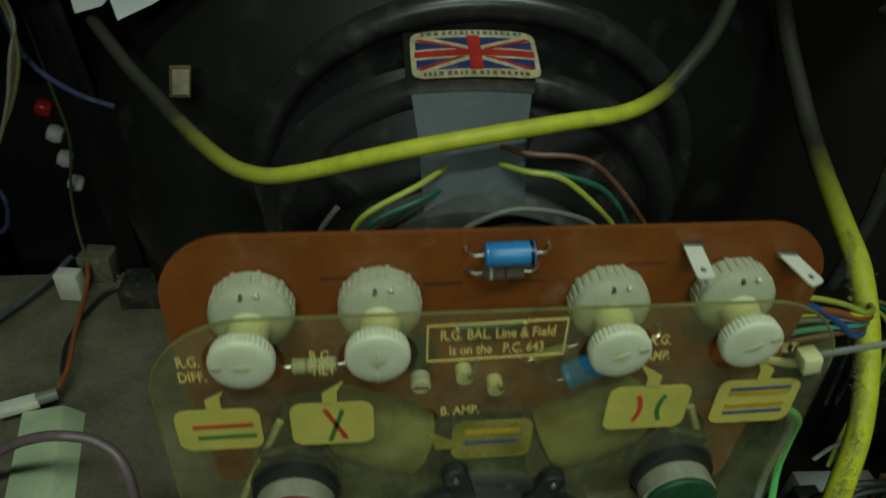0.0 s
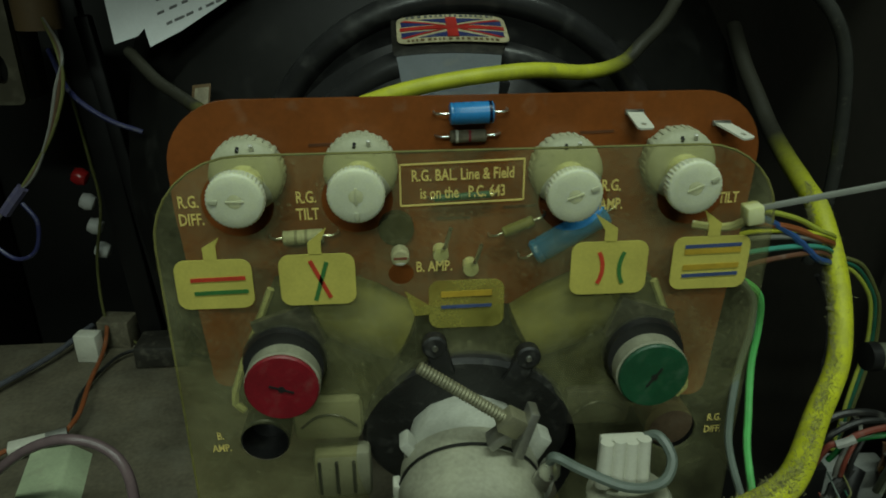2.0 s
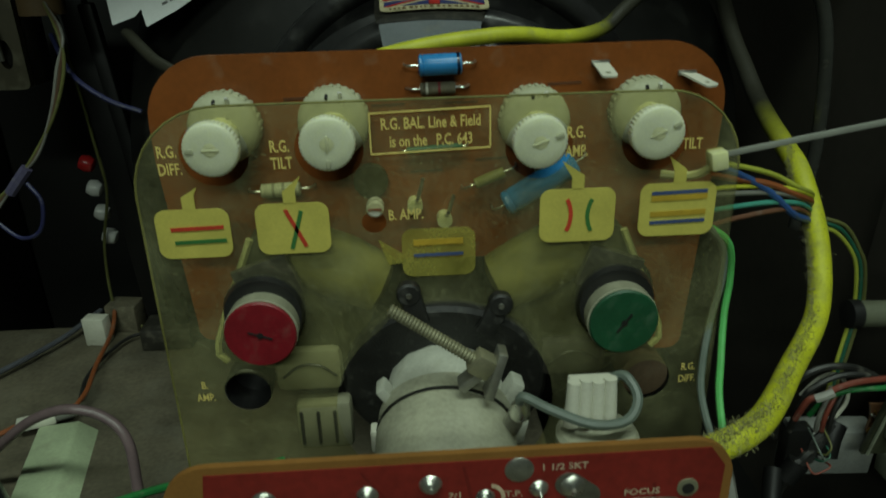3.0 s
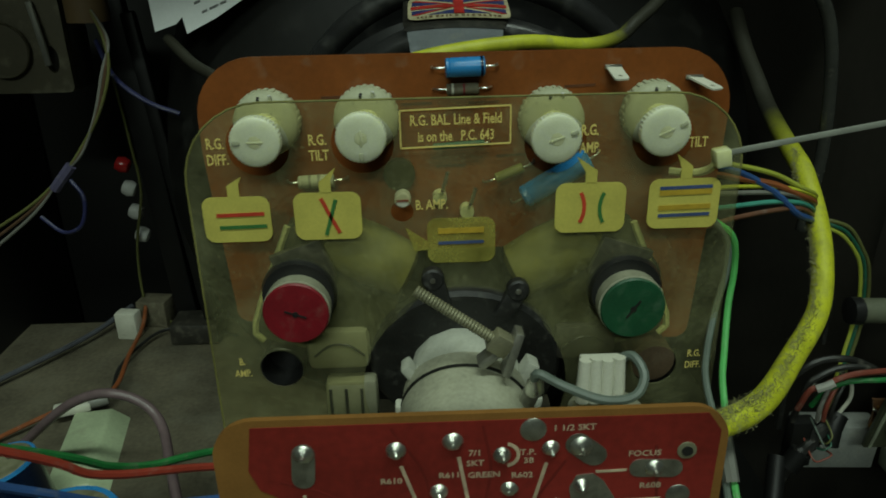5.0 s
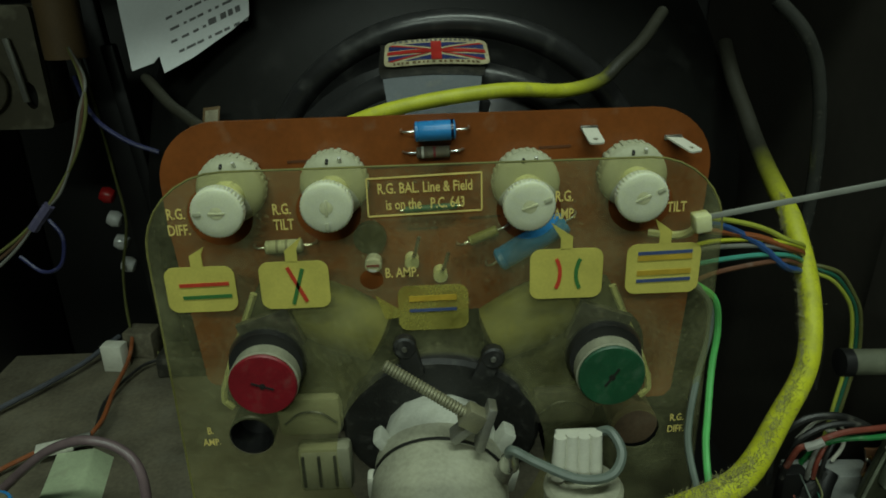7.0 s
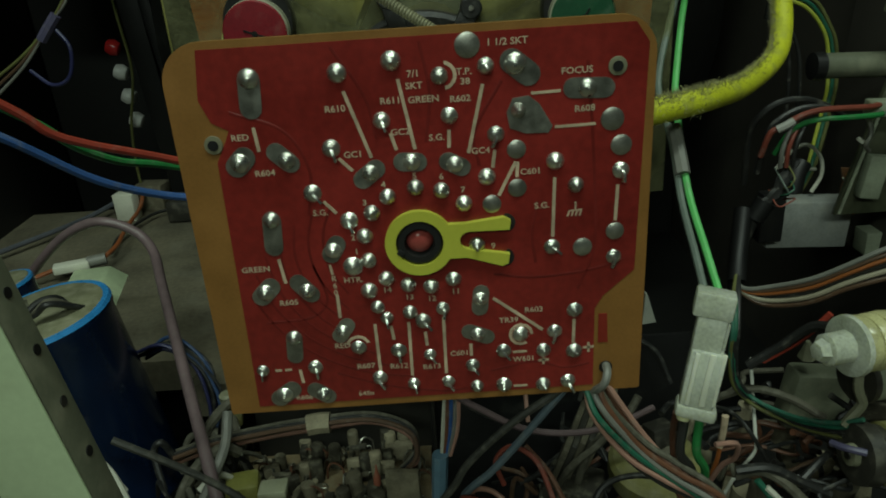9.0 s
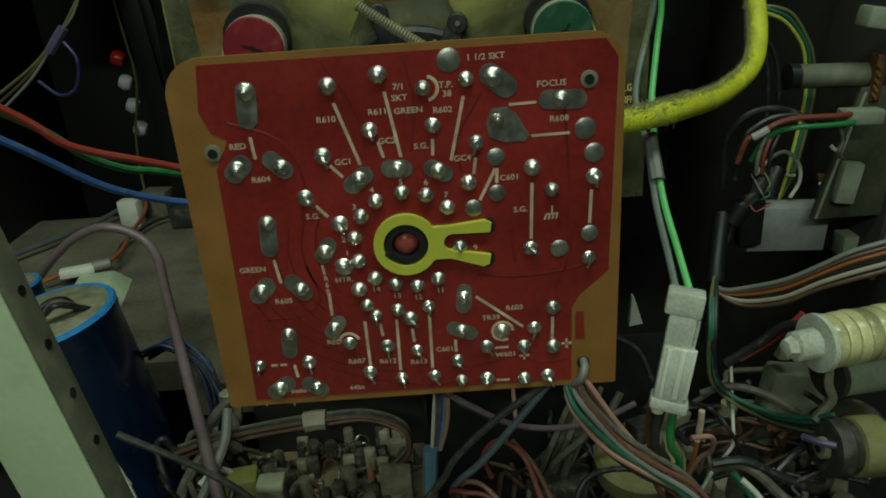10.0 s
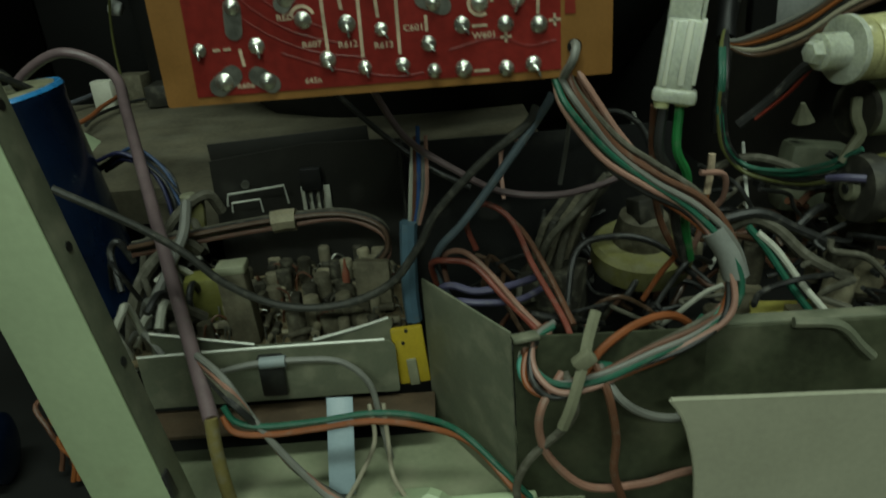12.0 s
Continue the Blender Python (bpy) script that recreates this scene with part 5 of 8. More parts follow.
# leads that run to the base board from the open side
for name, m, pts, lab in (("red_lead", W_RED, [(-0.140, -0.013, 0.293), (-0.115, 0.007, 0.2668), (-0.1075, 0.013, 0.2568), (-0.100, 0.019, 0.2512), (-0.0925, 0.0255, 0.2468), (-0.085, 0.032, 0.2424), (-0.070, 0.044, 0.2338), (-0.055, 0.060, 0.226)], "red sleeved lead"),
                          ("green_lead", W_GREEN, [(-0.140, -0.010, 0.289), (-0.115, 0.0150, 0.2616), (-0.1075, 0.0255, 0.2492), (-0.100, 0.036, 0.2408), (-0.0925, 0.045, 0.2365), (-0.085, 0.054, 0.2318), (-0.070, 0.0662, 0.2241), (-0.055, 0.078, 0.220)], "green sleeved lead"),
                          ("blue_lead", W_BLUE, [(-0.140, -0.015, 0.283), (-0.115, 0.0048, 0.2570), (-0.100, 0.019, 0.2395), (-0.085, 0.033, 0.2285), (-0.070, 0.0405, 0.2242), (-0.055, 0.050, 0.222)], "blue sleeved lead")):
    wire(name, pts, 0.00135, m, lab + " sagging towards the base board", "leads to the base board")

# the pair to the white inline connector
wire("green_lead", [(0.094, 0.088, 0.300), (0.1025, 0.088, 0.2930), (0.1062, 0.091, 0.2790), (0.1045, 0.088, 0.2650), (0.1000, 0.076, 0.2520), (0.0975, 0.068, 0.2430), (0.0945, 0.050, 0.2300), (0.0940, 0.036, 0.2150), (0.0945, 0.018, 0.2020), (0.0950, 0.006, 0.1930)], 0.0013, W_LGREEN, "light green lead down to the inline connector", "pair of leads")
wire("grey_lead", [(0.092, 0.087, 0.302), (0.1000, 0.088, 0.2930), (0.1025, 0.089, 0.2800), (0.0990, 0.086, 0.2650), (0.0935, 0.076, 0.2520), (0.0915, 0.068, 0.2430), (0.0915, 0.050, 0.2300), (0.0915, 0.036, 0.2130), (0.0910, 0.018, 0.2010), (0.0905, 0.006, 0.1930)], 0.0013, W_GREYB, "grey-green lead down to the inline connector", "pair of leads")
part_s = part("sleeve", tube([(0.0930, 0.054, 0.2350), (0.0930, 0.048, 0.2285), (0.0930, 0.041, 0.2210)], 0.0027, 8, 3), W_GREY)
tagged(part_s, "short grey sleeve round a pair of leads", "sleeve")
con = thing("inline_connector", (0.089, 0.0, 0.172), "translucent white nylon two-way inline connector", "connector")
Q = Vector((-0.13, -0.12, -1)).normalized()
C0 = Vector((0.0925, 0.001, 0.1950))


def along(s, dx=0.0, dy=0.0):
    return C0 + Q * s + Vector((dx, dy, 0))


TW = (-7, 7.4, -20)
M_MILKY = mat("milky_translucent_nylon", (0.58, 0.61, 0.51), 0.22, vary=0.04, scale=60, bump=0.03, alpha=0.84)
for m in (M_MILKY, M_KNOB, M_NYLON_Y, M_NYLON):
    shader = m.node_tree.nodes["Principled BSDF"]
    shader.inputs["Subsurface Weight"].default_value = 0.45
    shader.inputs["Subsurface Radius"].default_value = (1.0, 1.0, 0.7)
    shader.inputs["Subsurface Scale"].default_value = 0.003
part("upper_collar", box(along(0.004), (0.0124, 0.0085, 0.0085), 0.0010, TW), M_MILKY, con)
part("upper_shell", box(along(0.013), (0.0094, 0.0072, 0.015), 0.0010, TW), M_MILKY, con)
low = part("lower_shell", box(along(0.030), (0.0106, 0.0084, 0.0215), 0.0010, TW), M_MILKY, con)
part("moulded_rib", box(along(0.0285, 0.0002, -0.0046), (0.0020, 0.001, 0.019), 0.0004, TW), M_NYLON, low)
part("moulded_rib", box(along(0.0285, -0.0042, -0.0032), (0.0016, 0.001, 0.019), 0.0004, TW), M_NYLON, low)
part("moulded_rib", box(along(0.0285, 0.0038, -0.0052), (0.0014, 0.001, 0.019), 0.0004, TW), M_NYLON, low)
flange = part("lower_flange", box(along(0.0415), (0.0132, 0.0094, 0.0046), 0.0014, TW), M_MILKY, con, "yellowed flange")
for dx in (-0.0036, 0.0026):
    part("wire_boot", rod(along(0.0425, dx), along(0.0450, dx), 0.0026, 0.0022, 14), M_NYLON_Y, flange, "yellowed wire boot")
part("latch", box(along(0.016, 0.0052), (0.002, 0.004, 0.010), 0.0005, TW), M_MILKY, con)
wire("green_lead", [along(0.045, 0.002), along(0.058, 0.003), (0.0925, -0.004, 0.128), (0.094, 0.0, 0.112), (0.098, 0.004, 0.095)], 0.0015, W_GREEN, "green lead below the inline connector", "leads under the connector")
wire("black_lead", [along(0.045, -0.003), along(0.058, -0.0025), (0.0880, -0.004, 0.128), (0.091, 0.0, 0.110), (0.096, 0.004, 0.095)], 0.0016, W_BLACK, "black lead below the inline connector", "leads under the connector")
wire("brown_lead", [along(0.045, -0.0045, 0.004), (0.084, 0.006, 0.135), (0.087, 0.006, 0.112), (0.095, 0.008, 0.095)], 0.0012, W_BROWN, "brown lead below the inline connector", "leads under the connector")

# loom from the convergence panel to the right
for k, (m, z0, z1, z2, r) in enumerate(((W_YG, 0.3125, 0.3078, 0.2963, 0.0011), (W_ORANGE, 0.3085, 0.3026, 0.2931, 0.0014), (W_BLUE, 0.3110, 0.3052, 0.2849, 0.0015), (W_TEAL, 0.2935, 0.2904, 0.2898, 0.0011), (W_BROWN, 0.2860, 0.2849, 0.2873, 0.0011), (W_YELLOW, 0.3020, 0.2990, 0.2950, 0.0010), (W_GREY, 0.3000, 0.2962, 0.2925, 0.0011))):
    wire("loom_wire", [(0.086, 0.103, z0 + 0.002), (0.1030, 0.116, z0), (0.1195, 0.128, z1), (0.1360, 0.130, (z1 + z2) / 2 + 0.001), (0.1490, 0.132, z2), (0.1600, 0.140, z2 - 0.006), (0.168, 0.155, z2 - 0.014)], r, m, "thin coloured loom wire from the brown board", "loom of coloured wires")

# ---- right-hand chassis ----
rnd = random.Random(15)
for k in range(9):
    a, b = rnd.uniform(-0.002, 0.002), rnd.uniform(-0.002, 0.002)
    wire("bundled_wire", [(0.1640 + a, 0.104, 0.2010 + b), (0.1600 + b, 0.102, 0.1945), (0.1560 + a, 0.101, 0.1880), (0.1505 + b, 0.101, 0.1825), (0.1465 + a, 0.101, 0.1750), (0.1440 + b, 0.102, 0.1625), (0.1430 + a, 0.104, 0.140), (0.143, 0.108, 0.11)], rnd.uniform(0.0014, 0.0021), (W_BLACK, W_BLACK, W_BLACK, W_NAVY)[k % 4], "black bundled wire bent down beside the side chassis", "dark wire bundle")
wrap2 = thing("black_loom_tape", (0.164, 0.10, 0.197), "black tape round the knotted wire bundle", "tape")
part("wrap", tube([(0.1690, 0.106, 0.2000), (0.1655, 0.103, 0.1950), (0.1640, 0.101, 0.1880)], 0.0042, 10, 3), M_POST, wrap2)
part("wrap_end", tube([(0.1525, 0.101, 0.1850), (0.1480, 0.101, 0.1770)], 0.0046, 10, 3), M_POST, wrap2)
for m, p, q in ((W_GREYB, (0.1572, 0.0965, 0.1945), (0.1600, 0.0965, 0.1888)), (W_OLIVE, (0.1612, 0.096, 0.1977), (0.1590, 0.096, 0.1925)), (W_DGREEN, (0.1620, 0.0965, 0.1925), (0.1582, 0.0965, 0.1890)), (W_RUST, (0.1551, 0.095, 0.1847), (0.1623, 0.095, 0.1877))):
    p, q = Vector(p), Vector(q)
    wire("short_strand", [p + Vector((0, 0.010, 0.004)), p, (p + q) / 2 + Vector((0, -0.0015, 0)), q, q + Vector((0, 0.010, -0.004))], 0.0004, m, "short coloured strand showing in the black bundle", "coloured strands")
for m, x in ((W_RUST, 0.1601), (W_BLACK, 0.1630), (W_GREY, 0.1575)):
    wire("knot_lead", [(x, 0.102, 0.200), (x - 0.0006, 0.101, 0.2060), (x + 0.0004, 0.101, 0.2125), (x + 0.004, 0.103, 0.2190)], 0.0010, m, "thin lead rising from the knotted bundle", "knot leads")
# arching leads to the terminal block
wire("black_lead", [(0.1465, 0.112, 0.190), (0.1447, 0.108, 0.2139), (0.1482, 0.105, 0.2239), (0.1556, 0.105, 0.2284), (0.1654, 0.105, 0.2290), (0.1745, 0.106, 0.2259), (0.186, 0.108, 0.2190)], 0.0015, W_BLACK, "black lead arching to the side board", "side board leads")
wire("black_lead", [(0.1500, 0.108, 0.196), (0.1515, 0.105, 0.2147), (0.1552, 0.104, 0.2209), (0.1634, 0.104, 0.2251), (0.1733, 0.104, 0.2254), (0.182, 0.105, 0.222)], 0.0014, W_BLACK, "black lead arching to the side board", "side board leads")
wire("red_lead", [(0.1490, 0.104, 0.205), (0.1510, 0.101, 0.2163), (0.1551, 0.100, 0.2184), (0.1610, 0.099, 0.2230), (0.1685, 0.099, 0.2252), (0.1783, 0.100, 0.2253), (0.1927, 0.103, 0.2243), (0.200, 0.107, 0.2238)], 0.0013, W_RUST, "dull red lead to the side board", "side board leads")
wire("green_lead", [(0.1560, 0.106, 0.205), (0.1600, 0.103, 0.2150), (0.1656, 0.101, 0.2197), (0.1728, 0.100, 0.2212), (0.1814, 0.100, 0.2211), (0.1975, 0.103, 0.2205), (0.202, 0.107, 0.2200)], 0.0012, W_GREEN, "green lead to the side board", "side board leads")
slv4 = thing("grey_wire_sleeve", (0.157, 0.099, 0.220), "short pale grey sleeve on the red lead", "sleeve")
part("sleeve", tube([(0.1530, 0.0995, 0.2180), (0.1560, 0.0985, 0.2198), (0.1590, 0.098, 0.2218)], 0.0018, 8, 2), wire_mat("pale_sleeve", (0.32, 0.32, 0.29), 0.5), slv4)
for k, m in enumerate((W_YG, W_DGREEN, W_OLIVE)):
    d = k * 0.0022
    wire("yellow_green_lead", [(0.1785 + d, 0.174, 0.2660), (0.1859 + d, 0.172, 0.2625 + d * 0.6), (0.1950 + d, 0.172, 0.2582 + d * 0.6), (0.2033 + d, 0.172, 0.2494), (0.2082 + d, 0.172, 0.2392), (0.2112 + d, 0.172, 0.2202), (0.2103 + d, 0.172, 0.2052), (0.2076 + d, 0.170, 0.1914), (0.2035 + d * 0.8, 0.166, 0.1758), (0.197, 0.158, 0.165)], 0.0010, m, "thin dull yellow-green lead arching down beside the side board", "side board leads")
tieband = thing("white_wire_band", (0.2035, 0.165, 0.176), "small white band round the yellow-green leads", "band")
part("band", tube([(0.2020, 0.1640, 0.1772), (0.2045, 0.1638, 0.1766), (0.2075, 0.1645, 0.1762)], 0.0009, 6, 2), M_CERAM, tieband)
for pts in (((0.1807, 0.172, 0.2577), (0.1904, 0.172, 0.2446), (0.1947, 0.172, 0.2329), (0.1968, 0.172, 0.2167), (0.1969, 0.172, 0.1969)), ((0.1790, 0.174, 0.2560), (0.1870, 0.174, 0.2430), (0.1905, 0.174, 0.2310), (0.1920, 0.174, 0.2150), (0.1915, 0.172, 0.1969))):
    wire("arched_lead", list(pts), 0.0011, W_BLACK, "black lead arching down beside the side chassis", "arched leads")

sideb = thing("side_board", (0.215, 0.13, 0.13), "dark upright side chassis with a ragged copper-brown board edge", "circuit board")
part("panel", box((0.2380, 0.165, 0.205), (0.003, 0.085, 0.150), 0.0005, (0, 3, 0)), M_CABR, sideb, "dark metal plate")
slope = box((0.2330, 0.128, 0.198), (0.052, 0.003, 0.066), 0.0006)
for v in slope.verts:
    v.co.x += (v.co.z - 0.198) * 0.24 if v.co.x < 0.233 else 0
part("sloping_plate", slope, M_OLIVE_SHADE, sideb, "sloping dark green plate")
part("plate_edge", tube([(0.2165, 0.1255, 0.2290), (0.2085, 0.1255, 0.1980), (0.2010, 0.1255, 0.1660)], 0.0008, 6, 1), M_PALEGREEN, sideb, "pale folded edge")
part("ragged_edge", plate([[(0.2055, 0.1855), (0.2100, 0.1850), (0.2170, 0.1858), (0.2190, 0.1780), (0.2178, 0.1700), (0.2210, 0.1625), (0.2150, 0.1600), (0.2100, 0.1632), (0.2068, 0.1700), (0.2075, 0.1780)]], 0.1370, 0.1385), M_COPPER, sideb, "copper-brown board edge", smooth=False)
rnd = random.Random(21)
for k in range(26):
    x, z = rnd.uniform(0.2070, 0.2180), rnd.uniform(0.1630, 0.1850)
    p = Vector((x, 0.1365, z))
    part("edge_joint", tube([p, p + Vector((rnd.uniform(-0.002, 0.002), -0.0015, rnd.uniform(-0.002, 0.002))), p + Vector((rnd.uniform(-0.004, 0.004), -0.001, rnd.uniform(-0.005, 0.004)))], rnd.uniform(0.0004, 0.0008), 5, 2), (M_TIN, M_GILT, M_COPPER)[k % 3], sideb)
part("inset_block", box((0.2130, 0.1235, 0.1850), (0.010, 0.006, 0.021), 0.0010, (0, 8, 0)), M_PALEGREEN, sideb, "small pale green block")
plug = thing("terminal_block", (0.205, 0.11, 0.22), "pale grey terminal block on the side chassis", "terminal block")
part("shell", box((0.2075, 0.1120, 0.2212), (0.0190, 0.008, 0.0070), 0.0010, (0, 2, 0)), M_PALEGREEN, plug)
part("lug", box((0.1975, 0.1085, 0.2215), (0.0032, 0.004, 0.0080), 0.0008), M_GREYPL, plug)
part("solder_tag", tube([(0.1965, 0.1080, 0.2180), (0.1985, 0.1070, 0.2120), (0.1970, 0.1070, 0.2060), (0.1995, 0.1080, 0.2030)], 0.0011, 6, 3), M_TIN, plug)
part("solder_tag", tube([(0.1940, 0.1090, 0.2090), (0.1965, 0.1080, 0.2070), (0.1990, 0.1080, 0.2095)], 0.0009, 6, 3), M_CERAM, plug)
tubec = thing("grey_tube_component", (0.20, 0.132, 0.236), "dusty grey-green cylindrical component lying on its side", "component")
part("body", lathe((0.1840, 0.132, 0.2372), (0.2190, 0.132, 0.2360), [(0, 0.0035), (0.0005, 0.0050), (0.0015, 0.0058), (0.0340, 0.0058), (0.0350, 0.004)], 24), M_GREY_METAL, tubec)
part("end_cap", lathe((0.1805, 0.132, 0.2373), (0.2190, 0.132, 0.2360), [(0, 0.0030), (0.0004, 0.0062), (0.0050, 0.0064), (0.0052, 0.005)], 24), M_BLACK, tubec, "black end cap")
part("end_frame", box((0.2215, 0.130, 0.2350), (0.005, 0.010, 0.022), 0.001, (0, 4, 0)), M_COPPER, tubec, "copper-brown end frame")
for k in range(5):
    part("end_tag", rod((0.2190, 0.1245, 0.2420 - k * 0.0034), (0.2205, 0.1235, 0.2400 - k * 0.0036), 0.0008, seg=6), M_GILT, tubec)
tubec2 = thing("pale_block", (0.212, 0.12, 0.262), "pale green block above the grey cylinder", "block")
part("body", box((0.2190, 0.122, 0.2625), (0.024, 0.012, 0.0095), 0.0015, (0, 10, 0)), M_PALEGREEN, tubec2)
M_CASE = mat("dusty_grey_painted_case", (0.24, 0.25, 0.235), 0.6, vary=0.3, scale=60, dust=0.3, dust_col=(0.26, 0.26, 0.22), bump=0.15)
blk = thing("grey_metal_case", (0.205, 0.15, 0.148), "dusty grey metal case fixed to the side chassis", "case")
part("case", box((0.1960, 0.1480, 0.1540), (0.0420, 0.014, 0.0250), 0.0010, (0, 3, 0)), M_CASE, blk)
part("clamp", box((0.1730, 0.1380, 0.1620), (0.012, 0.008, 0.026), 0.001), M_BLACK, blk, "black clamp")
blk2 = thing("pale_bracket", (0.237, 0.145, 0.142), "pale dusty metal bracket", "bracket")
part("plate", box((0.2390, 0.145, 0.1420), (0.026, 0.012, 0.0125), 0.0006, (0, -1, 0)), M_PALEGREEN, blk2)

# coil on a former with white end spools
spool = thing("coil_spool", (0.155, 0.018, 0.16), "coil wound with pale tape on a white nylon former", "coil")
SA, SB = Vector((0.1372, 0.0165, 0.1598)), Vector((0.200, 0.030, 0.1585))
SD = (SB - SA).normalized()
part("stem", lathe(SA + SD * 0.0028, SB, [(0, 0.0050), (0.0006, 0.0060), (0.0092, 0.0062), (0.0100, 0.005)], 10), M_MILKY, spool, "milky nylon stem")
part("nose", lathe(SA - SD * 0.0008, SB, [(0, 0.0018), (0.0004, 0.0034), (0.0040, 0.0046), (0.0046, 0.003)], 6), M_MILKY, spool, "milky nylon nose")
part("end_flange", lathe(SA + SD * 0.0118, SB, [(0, 0.0085), (0.0004, 0.0112), (0.0022, 0.0114), (0.0027, 0.0085)], 28), M_MILKY, spool, "milky nylon flange")
M_TAPE = mat("pale_varnished_tape", (0.42, 0.40, 0.20), 0.24, vary=0.45, scale=90, dust=0.10, rand=0.35, bump=0.35)
rnd = random.Random(61)
for k in range(9):
    q = SA + SD * (0.0145 + k * 0.0050)
    g = rnd.uniform(-0.0003, 0.0004)
    part("tape_turn", lathe(q, SB, [(0, 0.0085), (0.0003, 0.0098 + g), (0.0011, 0.0104 + g), (0.0040, 0.0105 + g), (0.0049, 0.0098), (0.0050, 0.0085)], 26), M_TAPE, spool, "pale yellow tape winding")
nose2 = thing("cone_cap", (0.165, 0.07, 0.122), "small pale pointed cap beneath the coil", "cap")
part("cone", lathe((0.1640, 0.070, 0.1300), (0.1665, 0.071, 0.116), [(0, 0.0010), (0.002, 0.0018), (0.008, 0.0046), (0.009, 0.0036)], 7), M_GREYPL, nose2)
drum = thing("drum_coil", (0.17, 0.018, 0.11), "dusty black drum coil with a yellow band", "coil")
part("drum", lathe((0.1590, 0.018, 0.1110), (0.186, 0.020, 0.1090), [(0, 0.0075), (0.0006, 0.0118), (0.0060, 0.0124), (0.0075, 0.0110), (0.0270, 0.0110)], 26), M_DUSTBLACK, drum)
part("band", lathe((0.1690, 0.0185, 0.1103), (0.187, 0.0197, 0.1090), [(0, 0.0105), (0.0008, 0.0122), (0.0120, 0.0124), (0.0130, 0.0108)], 24), M_COILDUST, drum, "yellowish band")
part("hub", lathe((0.1565, 0.0178, 0.1113), (0.160, 0.018, 0.1110), [(0, 0.0030), (0.0003, 0.0042), (0.003, 0.0046)], 16), M_GREYPL, drum, "dusty hub")
part("hub_hole", rod((0.1560, 0.0178, 0.1113), (0.1570, 0.0178, 0.1113), 0.0018, seg=12), M_BLACK, drum)
drum2 = thing("dusty_cylinder", (0.168, 0.034, 0.134), "dusty grey cylinder with a looped pale end tag", "component")
part("body", rod((0.1660, 0.034, 0.1350), (0.194, 0.039, 0.134), 0.0098, seg=22), M_PALEGREEN, drum2)
part("end_ring", lathe((0.1640, 0.0335, 0.1351), (0.1680, 0.0345, 0.1350), [(0, 0.0060), (0.0004, 0.0102), (0.0030, 0.0104), (0.0032, 0.008)], 22), M_DUSTBLACK, drum2)
part("end_tag", tube([(0.1635, 0.031, 0.1400), (0.1625, 0.028, 0.1340), (0.1645, 0.027, 0.1280), (0.1615, 0.027, 0.1225), (0.1590, 0.027, 0.1180)], 0.0020, 7, 4), M_GREYPL, drum2, "pale looped tag")
wire("violet_lead", [(0.1520, 0.022, 0.114), (0.1545, 0.016, 0.1160), (0.160, 0.012, 0.1165)], 0.0014, W_VIOLET, "short violet lead on the drum coil")
lowface = thing("grey_potted_block", (0.17, 0.07, 0.10), "dark grey potted block behind the drum coil", "block")
part("block", box((0.1740, 0.076, 0.0960), (0.028, 0.014, 0.030), 0.003, (0, 8, 0)), M_GREY_METAL, lowface)

# Black sleeve is added where the wire starts are lost in darkness.
slv3 = thing("added_dark_sleeve", (0.134, 0.083, 0.165), "added black sleeve standing for the dark where the harness starts", "sleeve")
part("sleeve", tube([(0.1440, 0.104, 0.180), (0.1405, 0.096, 0.172), (0.1370, 0.088, 0.164), (0.1345, 0.081, 0.1560)], 0.0040, 12), M_POST, slv3)
for k, (m, dz) in enumerate(((W_GREY, 0.0030), (W_BURNT, 0.0), (W_BURNT, -0.0008), (W_UMBER, -0.0020), (W_UMBER, 0.0010), (W_BLACK, -0.0034), (W_CREAM, -0.0052), (W_BLACK, -0.0066), (W_UMBER, -0.0078))):
    dy = (k % 2) * 0.0012
    wire("harness_wire", [(0.1375, 0.088, 0.1640), (0.1335, 0.079 + dy, 0.1575), (0.1355, 0.073 + dy, 0.1555 + dz * 0.3), (0.1430, 0.067 + dy, 0.1575 + dz * 0.8), (0.1543, 0.0575 + dy, 0.1643 + dz), (0.1640, 0.050 + dy, 0.1735 + dz), (0.1740, 0.045 + dy, 0.1810 + dz * 1.2), (0.190, 0.040 + dy, 0.188 + dz * 1.2)], 0.00105, m, "harness wire running to the side board", "harness wires")
for k, m in enumerate((W_TEAL, W_DGREEN, W_BLACK, W_OLIVE, W_BLACK)):
    f = k / 4
    dx = (k % 3 - 1) * 0.0012
    wire("hanging_wire", [(0.1365, 0.086, 0.1620), (0.1300 + dx, 0.070, 0.1545), (0.1268 + dx, 0.060, 0.1453 - f * 0.002), (0.1270 + dx, 0.060, 0.1310), (0.1310 + dx - f * 0.001, 0.061, 0.1185 - f * 0.003), (0.1400 + dx, 0.060, 0.1085 - f * 0.004), (0.1480 + f * 0.004, 0.045, 0.1100 - f * 0.007), (0.1560 + f * 0.003, 0.031, 0.1165 - f * 0.009), (0.1630 - f * 0.004, 0.022, 0.1241 - f * 0.012)], 0.00095, wire_mat("deep_teal", (0.03, 0.12, 0.08)) if k == 0 else m, "dark green wire hanging in a loop to the drum coil", "hanging wires")
wire("bent_rod", [(0.1503, 0.0921, 0.1084), (0.1425, 0.069, 0.1020), (0.1352, 0.0470, 0.0960), (0.1338, 0.0437, 0.0950), (0.1320, 0.0425, 0.0925), (0.1245, 0.0400, 0.0840), (0.1175, 0.036, 0.0750)], 0.0008, M_WHITE_EDGE, "bent bare metal rod", category="rod")
stub = thing("cream_wire_end", (0.112, 0.03, 0.112), "cream sleeved wire end behind the inline connector", "wire end")
